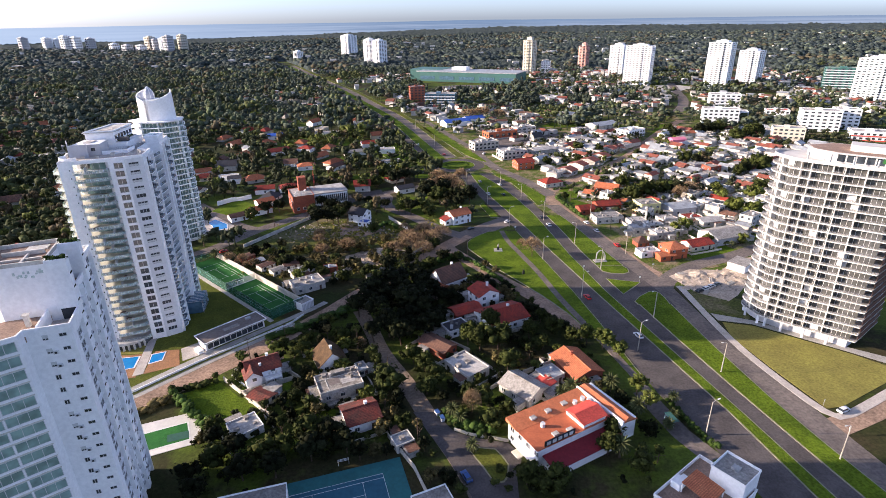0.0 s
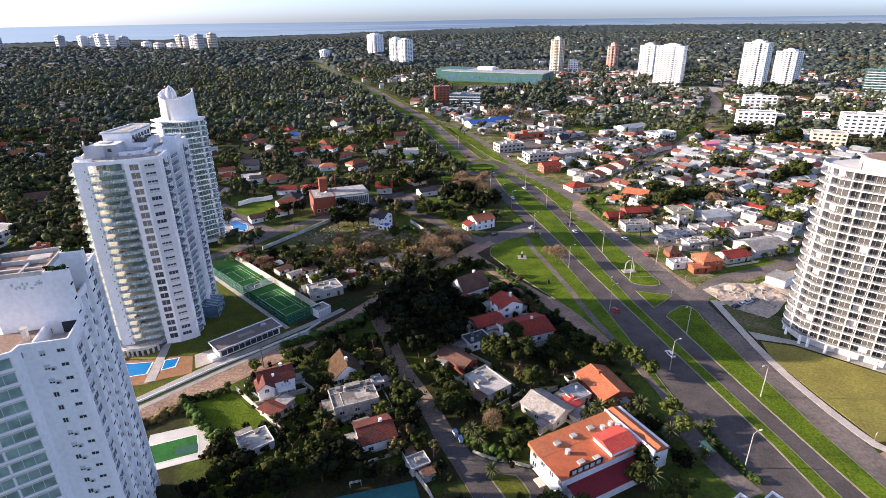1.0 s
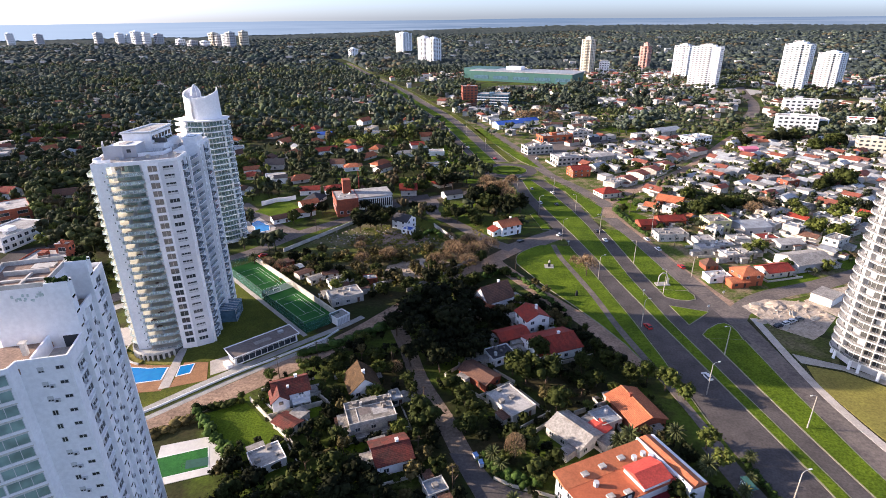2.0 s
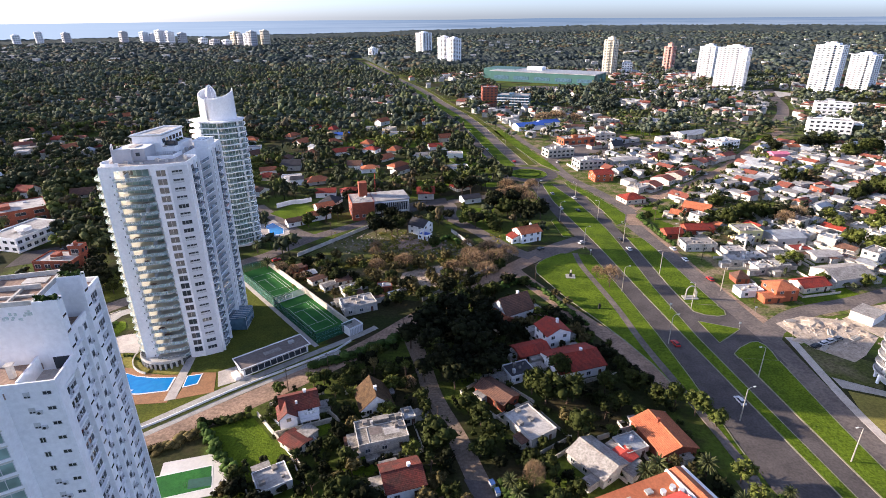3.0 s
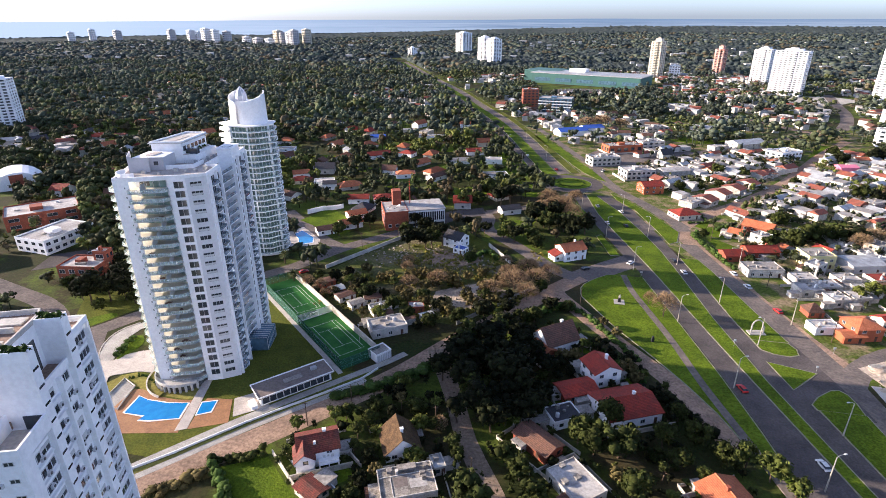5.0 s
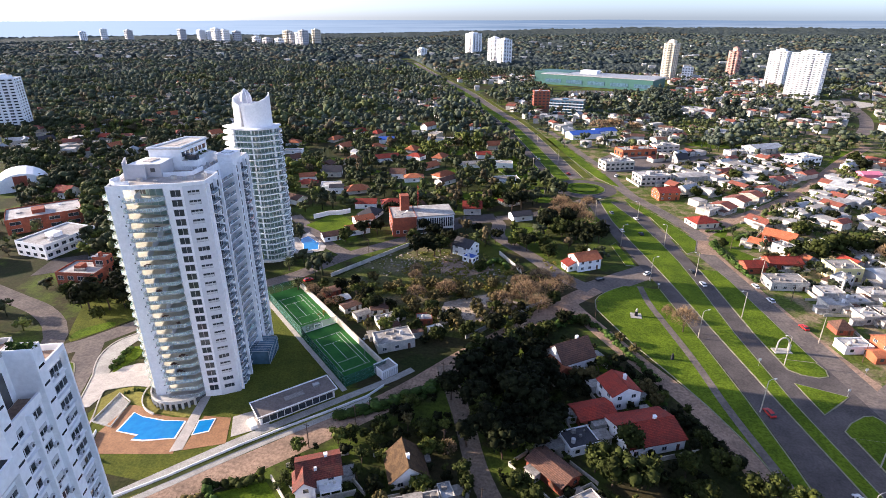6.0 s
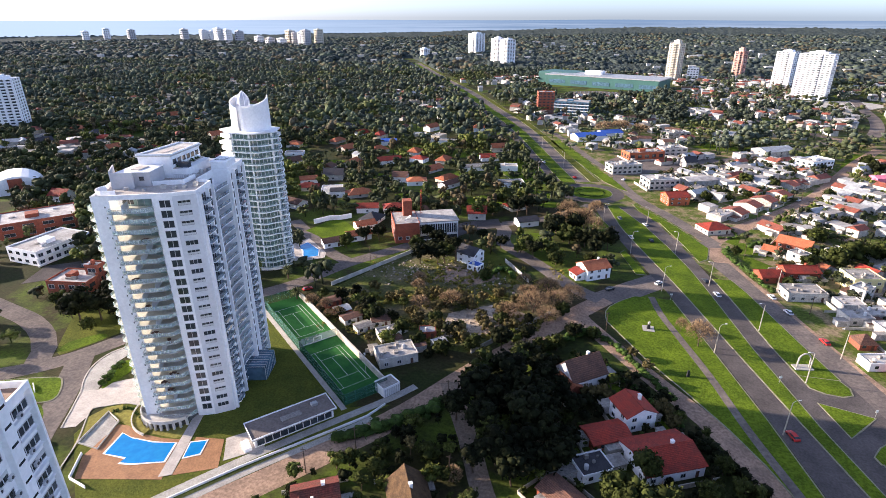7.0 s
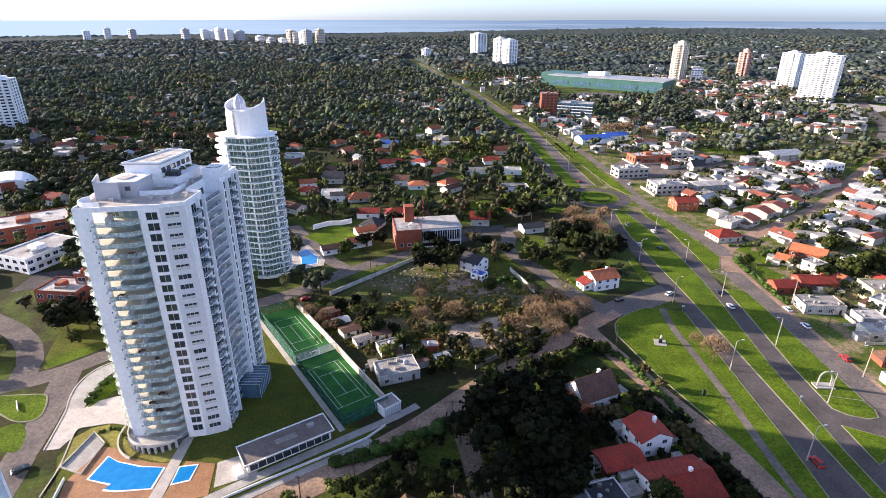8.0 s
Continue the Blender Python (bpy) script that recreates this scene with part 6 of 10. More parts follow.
for x, y, w, h in ((-1871, 2525, 60, 60), (-1815, 2595, 60, 56), (-1770, 2600, 40, 50), (-1640, 2460, 46, 66), (-1590, 2450, 60, 60), (-1540, 2470, 40, 54), (-1400, 2400, 40, 34), (-1290, 2300, 40, 32),
                   (-1230, 2290, 50, 30), (-1215, 2340, 40, 60), (-1190, 2330, 40, 52), (-1085, 2225, 34, 64), (-1060, 2290, 30, 66), (-1120, 2260, 34, 56), (-2150, 2500, 60, 56), (-2350, 2560, 60, 60), (-2420, 2500, 50, 48)):
    far_tower(x, y, w * 0.8, 26, h, -35 + skyline.uniform(-8, 8), "pale apartment tower on the hazy skyline", skyline.choice(("white", "white", "cream", "grey_render")), floors=int(h / 9), cols=3, balcony=False)

# ---- plot of the curved tower: lawn, pool, deck, pavilion, courts ----
patch("lawn", [(-143, 196), (-128.5, 238.5), (-70.5, 186.5), (-57, 191), (-103, 139.5), (-122, 139.5), (-141, 158)], "lawn", "shaded mown lawn round the tower", "grass", z=0.06)
def round_loop(p, step):
    out, n = [], len(p)
    for i in range(n):
        a, b, c, d = p[i - 1], p[i], p[(i + 1) % n], p[(i + 2) % n]
        m = max(2, int((c - b).length / step))
        for k in range(m):
            t = k / m
            out.append(tuple(0.5 * (2 * b + (c - a) * t + (2 * a - 5 * b + 4 * c - d) * t * t + (3 * b - a - 3 * c + d) * t ** 3)))
    return out


patch("drive", [(-146.4, 159.4), (-150.2, 166.6), (-154.6, 174.4), (-152.4, 175.9), (-150.4, 176.6), (-149.4, 180), (-145.3, 183.5), (-139.5, 186), (-131, 190), (-130, 180), (-133.6, 176.4), (-131.6, 173.6), (-136.9, 173.2), (-141.6, 170.9), (-144.9, 168.8), (-143.4, 165.1), (-143.2, 160.8)], "paving", "pale concrete apron in front of the tower", "paving", z=0.1)
patch("drive", [(-154.6, 174.4), (-158.4, 179.4), (-161.2, 184.6), (-162.6, 190.2), (-162.0, 195.3), (-158.9, 200.5), (-154.0, 205), (-150.5, 203), (-155.6, 196.8), (-156.0, 191.2), (-154.6, 185.4), (-150.6, 176.8)], "concrete", "curved grey concrete drive", "paving", z=0.09)
for k, line in enumerate(([(-154.8, 174.6), (-158.6, 179.6), (-161.4, 184.7), (-162.8, 190.2), (-162.2, 195.4), (-159.1, 200.7)], [(-146.6, 159.4), (-150.4, 166.6), (-154.8, 174.6)], [(-131.6, 173.4), (-136.9, 173.0), (-141.6, 170.7), (-144.9, 168.6), (-143.4, 165.0), (-137.6, 155.4), (-133.8, 146)])):
    solo("kerb", Shape().wall(smooth_line(line, 1.5), 0, 0.24, 0.35), "paving", "pale kerb along the drive", "kerb", kind="structure")
green_poly(round_loop([Vector(p) for p in ((-186, 172), (-179.8, 175.6), (-173, 178), (-167.8, 179.2), (-165.2, 177.8), (-161.4, 173.3), (-159.9, 169.2), (-164, 166.8), (-172, 168))], 1.5), "kerbed grass wedge at the junction")
patch("lawn", round_loop([Vector(p) for p in ((-167, 162.5), (-163.4, 166.6), (-157.4, 163.4), (-153.6, 157.2), (-160, 157))], 1.5), "verge", "rough grass beside the street", "grass", z=0.05)
solo("road_barrier", Shape().box(-2.6, 2.6, -0.15, 0.15, 0.0, 1.0), "line", "white barrier board beside the street", "barrier", m=pose(-170.5, 172.2, 0, 0, 0, -38))
patch("lawn", round_loop([Vector(p) for p in ((-181.5, 191), (-176.4, 194.2), (-169, 208), (-160, 222), (-176, 236), (-201, 222), (-196, 212))], 2), "lawn", "shaded lawn beside the street", "grass", z=0.05)
# sunlit corner of the same lawn, painted as a patch of brighter grass
patch("lawn", round_loop([Vector(p) for p in ((-181, 191.6), (-176.8, 194.6), (-172, 203), (-176, 205), (-183, 197))], 1.5), "verge", "grass corner beside the street, sunlight painted as brighter green", "grass", z=0.07)
hedge([(-150.6, 179), (-152.6, 185), (-153.6, 190)], 2.2, 1.8, "planted bed beside the drive", seed=31, name="planting")
patch("planting_bed", round_loop([Vector(p) for p in ((-149.6, 177.2), (-152.4, 183.6), (-155, 190.6), (-151.4, 192.6), (-147.6, 187.4), (-148.6, 181))], 1.2), "verge", "kerbed planting bed with grass", "grass", z=0.16)
hedge([(-137.4, 168.6), (-134, 171.2), (-131, 170)], 0.9, 0.7, "low clipped hedge", seed=32)
patch("lawn", round_loop([Vector(p) for p in ((-138.2, 168.2), (-134.8, 171.8), (-130.6, 169.6), (-124.5, 166.6), (-119.4, 165.4), (-113.4, 171.2), (-110.6, 164), (-114.7, 163.2), (-124, 163.6), (-131, 165.2))], 1.5), "drylawn", "dry grass bed between ramp and pool", "grass", z=0.11)
patch("lawn", [(-143.0, 165.0), (-140.9, 169.9), (-137.2, 172.4), (-135.6, 171), (-138.6, 168), (-136.8, 156), (-134.2, 146.6), (-133.2, 146.4)], "drylawn", "dry grass strip beside the path", "grass", z=0.1)
patch("terrace", [(-138.4, 168.0), (-132.8, 165.2), (-129.9, 154.8), (-136.6, 155.6)], "concrete", "pale concrete terrace", "paving", z=0.13)
solo("terrace_wall", Shape().wall([(-138.6, 168.2), (-132.6, 165.4), (-129.7, 154.6), (-136.8, 155.4)], 0, 0.6, 0.25, True), "offwhite", "low pale wall round a terrace", "wall", kind="structure")
patch("pool_deck", [(-131.6, 164.4), (-131.6, 151.5), (-127.2, 144.4), (-105.2, 149.4), (-109.6, 163.3), (-115, 162.4), (-122, 162.6), (-128.4, 164.6)], "wooddeck", "reddish timber pool deck", "deck", z=0.14)
patch("pool_deck", [(-103.6, 151.2), (-93.4, 156.2), (-98.0, 166), (-106.2, 165)], "wooddeck", "reddish timber pool deck", "deck", z=0.14)
patch("walkway", [(-112.6, 173.2), (-110.0, 173.8), (-103.6, 151.4), (-106.6, 149.8)], "paving", "pale concrete walkway past the pools", "paving", z=0.2)
patch("terrace", [(-97.6, 166.5), (-93.5, 158.8), (-85, 165.5), (-90.5, 172.5)], "paving", "pale paved terrace", "paving", z=0.15)


def pool(poly, label):
    t = thing("swimming_pool", Matrix.Identity(4), label, "swimming pool")
    c = sum((Vector(p) for p in poly), Vector((0, 0))) / len(poly)
    out = [tuple(Vector(p) + (Vector(p) - c).normalized() * 0.55) for p in poly]
    part("coping", Shape().prism(out, 0.0, 0.24), "white", t)
    part("water", Shape().prism(poly, 0.0, 0.262), "water", t)


pool([(-126.4, 153.6), (-127.4, 161.4), (-123.5, 160.3), (-116.6, 160.2), (-110.4, 161.5), (-108.8, 154.8), (-116.7, 152.2), (-120.0, 151.8), (-119.6, 153.7)], "bright blue swimming pool with white coping")
pool([(-104.6, 157.3), (-106.2, 162.6), (-102.3, 164.3), (-101.2, 159.5)], "small bright blue paddling pool")


def low_wall(pts, h, th, label, mat="boundary", name="boundary_wall", z=0.0):
    w = solo(name, Shape().wall(smooth_line(pts, 8), z - 0.2, h, th), mat, label, "wall", kind="structure")
    return w


low_wall([(-113, 130), (-101, 142), (-88, 157.2), (-62, 184), (-58.5, 190.5)], 0.75, 0.28, "low white street wall", "white")
patch("verge", [(-113, 129.6), (-101, 141.6), (-88, 156.8), (-62, 183.4), (-61.5, 182.2), (-86.8, 156.4), (-103.8, 136.6), (-113, 126)], "drylawn", "strip of dry grass beside the footway", "grass", z=0.05)
low_wall([(-132.4, 152), (-128.4, 144), (-122, 142.4)], 1.0, 0.25, "low white pool wall", "white")
low_wall([(-131, 176.5), (-127, 169.5), (-121, 167.6), (-116, 170)], 1.3, 0.3, "curved pale ramp wall", "boundary")

pav = thing("pavilion", pose(-82.0, 175.6, 0, 0, 0, 47), "long low white pavilion with grey flat roof", "pavilion")
part("wall", Shape().box(-11.6, 11.6, -3.2, 3.2, 0, 3.2), "white", pav)
part("roof", Shape().box(-12.4, 12.4, -4.2, 4.2, 3.2, 3.5), "feltroof", pav)
part("parapet", Shape().wall([(-12.4, -4.2), (12.4, -4.2), (12.4, 4.2), (-12.4, 4.2)], 3.2, 3.85, 0.3, True), "white", pav)
# dark strip with mullions, added for the shade on the wall below the roof
part("glazing", Shape().box(-11.0, 11.0, -3.26, -3.16, 0.5, 2.5), "glass", pav, "dark glass strip in place of shade under the roof edge")
pvm = Shape().box(-0.1, 0.1, -0.1, 0.12, 0.3, 2.7).mesh("mullion", "winframe")
for k in range(11):
    part("mullion", pvm, "", pav, at=pose(-11 + 2.2 * k, -3.24, 0))
part("skylight", Shape().box(-3, 3, -1, 1, 3.5, 3.75), "greyroof", pav)
part("roof_unit", Shape().box(6.5, 8.4, 0.4, 1.8, 3.5, 4.3), "steel", pav)
part("planter", Shape().box(-14.5, -12.6, -3.6, 0.4, 0, 1.2), "white", pav)

bth = thing("gatehouse", pose(-60.2, 197.6, 0, 0, 0, 52), "small white gatehouse with grey flat roof", "gatehouse")
part("wall", Shape().box(-3, 3, -2.6, 2.6, 0, 3.0), "white", bth)
part("parapet", Shape().wall([(-3.1, -2.7), (3.1, -2.7), (3.1, 2.7), (-3.1, 2.7)], 3.0, 3.45, 0.25, True), "white", bth)
part("roof", Shape().box(-2.8, 2.8, -2.4, 2.4, 3.0, 3.08), "greyroof", bth)
slat = Shape().box(-0.22, 0.22, -0.02, 0.05, 0, 2.5).mesh("slat", "winframe")
for k in range(8):
    part("slat", slat, "", bth, at=face_matrix((-3, -2.6), (3, -2.6), 0.5 + 0.71 * k, 0.2))

crt = thing("tennis_courts", pose(-94.2, 218.6, 0, 0, 0, -41.7), "pair of green turf tennis courts behind tall mesh fence", "tennis court")
part("turf", Shape().box(-38.4, 38.4, -7.5, 7.5, -0.1, 0.12), "turf", crt)
for cx in (-18.6, 18.6):
    ln = Shape()
    X, Y, Yi = 11.9, 5.5, 4.1
    for y in (-Y, Y, -Yi, Yi):
        ln.box(cx - X, cx + X, y - .06, y + .06, 0.118, 0.132)
    for x, yy in ((-X, Y), (X, Y), (-6.4, Yi), (6.4, Yi)):
        ln.box(cx + x - .06, cx + x + .06, -yy, yy, 0.118, 0.130)
    ln.box(cx - 6.4, cx + 6.4, -.06, .06, 0.118, 0.131)
    part("court_lines", ln, "line", crt, "thin white court lines")


def mesh_mat():
    m, nt, p = nodes_of("fence_netting")
    p.inputs["Base Color"].default_value = (0.03, 0.12, 0.09, 1)
    p.inputs["Roughness"].default_value = 0.8
    p.inputs["Alpha"].default_value = 0.42
    return m


M["netting"] = mesh_mat()
M["whitenet"] = glass_mat("court_net", (0.6, 0.62, 0.6), 0.8, 0.4)
post = Shape().tube((0, 0, 0), (0, 0, 4.2), 0.06, 0.06, 5).mesh("post", "mesh")
for k in range(20):
    x = -38.4 + 76.8 * k / 19
    part("post", post, "", crt, at=pose(x, -7.5, 0))
for k in range(5):
    part("post", post, "", crt, at=pose(38.4, -7.5 + 3.75 * k, 0))
    part("post", post, "", crt, at=pose(-38.4, -7.5 + 3.75 * k, 0))
for nm, s in (("fence_netting", Shape().box(-38.4, 38.4, -7.52, -7.48, 0.1, 4.0)), ("fence_netting", Shape().box(38.38, 38.42, -7.5, 7.5, 0.1, 4.0)), ("fence_netting", Shape().box(-38.42, -38.38, -7.5, 7.5, 0.1, 4.0))):
    part(nm, s, "netting", crt)
rails = Shape()
for z in (1.4, 2.8, 4.1):
    rails.box(-38.4, 38.4, -7.56, -7.5, z - .04, z + .04).box(38.4, 38.46, -7.5, 7.5, z - .04, z + .04)
part("fence_rail", rails, "mesh", crt)
part("divider_net", Shape().box(-0.03, 0.03, -7.4, 7.4, 0.15, 3.2), "whitenet", crt, "pale net between the courts")
part("divider_frame", Shape().box(-0.1, 0.1, -1.6, -1.45, 0.1, 2.3).box(-0.1, 0.1, 1.45, 1.6, 0.1, 2.3).box(-0.1, 0.1, -1.6, 1.6, 2.2, 2.35).box(-0.08, 0.08, -7.4, 7.4, 0.12, 0.5), "line", crt, "white goal frame")
part("court_wall", Shape().box(-38.6, 38.6, 7.55, 7.95, 0, 2.6).box(-38.6, 38.6, 7.5, 8.0, 2.6, 2.72), "boundary", crt, "cream rendered back wall")
part("kerb_path", Shape().box(-38.6, 40, -9.4, -7.7, -0.1, 0.16), "paving", crt, "pale path along the fence")
lampm = Shape().tube((0, 0, 0), (0, 0, 7.5), 0.09, 0.07, 6).box(-0.5, 0.5, -0.2, 0.2, 7.4, 7.65)
part("floodlight", lampm, "steel", crt, at=pose(27, 5.6, 0))

# private pool and court near the street
patch("terrace", [(-91, 126.3), (-78.9, 131.4), (-75.7, 129.3), (-69.8, 121), (-71, 118.6), (-85.5, 112)], "ivory", "white terrace round a green pool", "paving", z=0.12)
pl = thing("swimming_pool", Matrix.Identity(4), "rectangular dark green pool in a white terrace", "swimming pool")
part("coping", Shape().prism([(-90.4, 121.4), (-77.4, 127.5), (-73.5, 120.1), (-86.5, 114.0)], 0, 0.16), "line", pl)
part("water", Shape().prism([(-90, 121.2), (-77.6, 127), (-74.0, 120.2), (-86.4, 114.4)], 0, 0.175), "turf", pl)
part("step", Shape().prism([(-81.0, 121.7), (-75.6, 123.6), (-74.2, 120.8), (-79.6, 118.8)], 0, 0.19), "mesh", pl, "darker shallow end")
lad = Shape()
for q in (0, 0.5):
    lad.tube((-80.6 + q, 119.2 + q * .35, 0.1), (-80.6 + q, 119.2 + q * .35, 1.1), 0.04, 0.04, 6).tube((-80.6 + q, 119.2 + q * .35, 1.1), (-80.9 + q, 120.0 + q * .35, 0.9), 0.04, 0.04, 6)
part("ladder", lad, "black", pl, "dark pool ladder")
tc2 = thing("tennis_court", pose(-26.8, 98.4, 0, 0, 0, 18.3), "shaded blue-green hard tennis court", "tennis court")
part("surround", Shape().box(-18, 17.5, -9.5, 9.8, -0.1, 0.1), "court", tc2)
part("playing_surface", Shape().box(-11.9, 11.9, -5.5, 5.5, 0.08, 0.112), "courtblue", tc2)
ln = Shape()
for y in (-5.5, 5.5, -4.1, 4.1):
    ln.box(-11.9, 11.9, y - .06, y + .06, 0.11, 0.124)
for x in (-11.9, 11.9, -6.4, 6.4):
    ln.box(x - .06, x + .06, -5.5 if abs(x) > 7 else -4.1, 5.5 if abs(x) > 7 else 4.1, 0.11, 0.122)
ln.box(-6.4, 6.4, -.06, .06, 0.11, 0.123)
part("court_lines", ln, "line", tc2, "thin white court lines")
gl = thing("goal_frame", pose(-28, 110.5, 0, 0, 0, 18), "small white tubular goal frame", "goal")
gs = Shape()
for a, b in (((-1.4, 0, 0), (-1.4, 0, 2)), ((1.4, 0, 0), (1.4, 0, 2)), ((-1.4, 0, 2), (1.4, 0, 2)), ((-1.4, 1.4, 0), (-1.4, 0, 2)), ((1.4, 1.4, 0), (1.4, 0, 2)), ((-1.4, 1.4, 0), (1.4, 1.4, 0)), ((-1.4, .7, 1), (1.4, .7, 1))):
    gs.tube(a, b, 0.06, 0.06, 5)
part("tubes", gs, "line", gl)
low_wall([(-17.5, 121), (-9.2, 108.8), (-4, 97)], 1.6, 0.3, "pale garden wall")
low_wall([(-74.5, 147.3), (-52, 127.8)], 1.7, 0.3, "cream garden wall")
low_wall([(-55.4, 152.6), (-49.1, 147.6)], 1.5, 0.3, "pale garden wall")
low_wall([(-58.7, 142.5), (-52.7, 138.7)], 1.5, 0.25, "pale garden wall", "white")
low_wall([(-72.6, 149.5), (-66.4, 144.2)], 0.9, 0.25, "low pale garden wall", "white")
low_wall([(-38, 224), (-24, 242.5), (-10, 261)], 1.8, 0.3, "grey lot wall", "concrete")
low_wall([(-23, 285), (-36, 305)], 2.0, 0.3, "white lot wall", "offwhite")
low_wall([(-108, 262), (-95, 285), (-82, 308)], 1.9, 0.3, "weathered pale lot wall", "offwhite")
low_wall([(1.5, 123.5), (6.3, 121.3), (12.6, 119.9), (16.7, 118.7)], 0.9, 0.3, "low cream street wall", "cream")
patch("road_forecourt", [(-10.7, 131.5), (-5.5, 122.1), (-1.1, 114.4), (2.4, 107.1), (5.6, 100.4), (9, 90), (20, 90), (17.5, 99.8), (17.8, 107), (19.7, 112.3), (19, 115), (16.7, 118.3), (12.6, 119.4), (6.3, 120.9), (1.5, 123.2), (-4.5, 131.5)], "asphalt", "grey asphalt forecourt round a planted island", "road", z=0.055)
green_poly([(5.6, 116.0), (7.1, 112.9), (8.9, 109.5), (11.0, 105.6), (12.6, 103.9), (14.4, 104.4), (15.6, 106.3), (16.2, 110.2), (14.7, 113.6), (12.9, 116.2), (7.7, 116.8)], "planted traffic island with pale kerb", z=0.2, mat="lawn")
hedge([(-1.2, 129.8), (1.0, 127.4), (3.4, 125), (8, 123.6), (13, 123)], 3, 2.4, "planted street bed", seed=8, name="planting")

# ---- houses near the walk ----
house(42.5, 152, 14.5, 10.5, 3.4, 113, "gable", "orangetile", "brick", "bungalow with weathered orange tiled roof", 0.35, True, chimney=True)
house(23.5, 140.5, 9.5, 12, 3.2, 44, "gable", "greyroof", "offwhite", "bungalow with grey cement gable roof", 0.4, True, ridge="y")
house(33, 147.5, 7, 6.5, 2.8, 30, "flat", "metalroof", "offwhite", "outbuilding with sheet metal roof")
house(30.5, 143, 4.6, 5, 2.6, 44, "gable", "redroof", "offwhite", "shed with bright red roof", 0.25)
# weathered wall tone; tree shade on the walls is put into it too
old = house(-35.2, 142.7, 13.8, 9.8, 3.6, 25, "flat", "oldslab", "shabby", "house with stained and patched flat concrete roof", rich=True)
part("roof_patch", Shape().box(-3.2, 0.2, -1.6, 1.4, 3.7, 3.725), "feltroof", old, "dark tarred patch")
part("roof_patch", Shape().box(0.6, 4.9, -2.6, 0.2, 3.7, 3.73), "whiteroof", old, "pale cement patch")
part("roof_ridge", Shape().box(-6.6, 6.6, 1.9, 2.15, 3.7, 3.84).box(-4.0, -3.8, -4.6, 2.0, 3.7, 3.82), "offwhite", old)
part("stair_head", Shape().box(-1.6, 2.8, 3.0, 4.6, 3.7, 4.5).box(-1.75, 2.95, 2.85, 4.75, 4.5, 4.62), "oldslab", old)
part("chimney", Shape().box(-2.4, -1.8, 2.2, 2.9, 3.7, 4.9).box(-2.5, -1.7, 2.1, 3.0, 4.9, 5.0), "offwhite", old)
part("annexe", Shape().box(-9.4, -6.95, -3.9, 1.6, 0, 2.7).box(-9.55, -6.95, -4.05, 1.75, 2.7, 2.86), "oldslab", old, "low side wing with cement roof")
part("terrace", Shape().box(-5.5, 6.6, -8.4, -4.95, 0, 0.35).box(-5.5, 6.6, -8.4, -8.2, 0.35, 1.2), "oldslab", old, "grey yard with low wall")
house(-26, 127.6, 9.8, 9.6, 3.6, 26, "gable", "rusttile", "white", "cottage with weathered dark red tiled roof", 0.36, True, chimney=True)
villa = house(-62.0, 149.9, 10.6, 8.4, 5.05, 29, "gable", "rusttile", "white", "white two-storey house with dark red tiled roof and porch", 0.5, True, chimney=True)
part("wing", Shape().box(-6.2, -1.4, -6.4, 0, 0, 4.7).add([(-6.2, -6.4, 4.7), (-1.4, -6.4, 4.7), (-3.8, -6.4, 6.6), (-6.2, 0, 4.7), (-1.4, 0, 4.7), (-3.8, 0, 6.6)], [(0, 1, 2), (3, 5, 4), (0, 2, 5, 3), (1, 4, 5, 2)]), "white", villa, "projecting white gabled wing")
wq = [(-6.7, -6.8, 4.35), (-3.8, -6.8, 6.68), (-0.9, -6.8, 4.35), (-6.7, 0, 4.35), (-3.8, 0, 6.68), (-0.9, 0, 4.35)]
part("wing_roof", Shape().add(wq + [(a, b, c + 0.2) for a, b, c in wq], [(0, 1, 4, 3), (1, 2, 5, 4), (6, 9, 10, 7), (7, 10, 11, 8), (0, 3, 9, 6), (2, 8, 11, 5), (0, 6, 7, 1), (1, 7, 8, 2), (3, 4, 10, 9), (4, 5, 11, 10)]), "rusttile", villa)
part("wing_window", HOUSE_MESH["w"], "", villa, at=face_matrix((-6.2, -6.4), (-1.4, -6.4), 2.6, 3.4))
part("porch_slab", Shape().box(-0.4, 4.9, -7.0, -4.2, 2.55, 2.8), "white", villa)
for px, py in ((-0.2, -6.8), (2.2, -6.8), (4.7, -6.8)):
    part("porch_post", Shape().box(px - .14, px + .14, py - .14, py + .14, 0, 2.55), "white", villa)
rl = Shape().box(-0.4, 4.9, -7.0, -6.92, 3.6, 3.7).box(4.82, 4.9, -7.0, -4.2, 3.6, 3.7)
for k in range(19):
    rl.box(-0.4 + 0.29 * k, -0.34 + 0.29 * k, -6.99, -6.93, 2.8, 3.6)
part("porch_rail", rl, "line", villa, "white balustrade")
part("roof_vent", Shape().box(-1.2, -0.5, -2.6, -2.0, 5.9, 6.9), "white", villa)
part("washing_line", Shape().box(0.6, 4.2, -5.6, -5.56, 4.5, 4.53).box(0.9, 1.5, -5.6, -5.57, 3.7, 4.5).box(2.0, 2.5, -5.6, -5.57, 3.9, 4.5).box(3.0, 3.7, -5.6, -5.57, 3.6, 4.5), "blind", villa, "pale laundry on a line")
house(-41.2, 157.2, 9.8, 9.4, 3.0, -63, "gable", "thatch", "white", "white cottage with steep brown thatched roof", 0.85, True, eave=0.6, chimney=True)
house(-58.8, 123.4, 8.4, 7.4, 2.3, 39, "flat", "whiteroof", "white", "house with pale flat roof in deep shade")
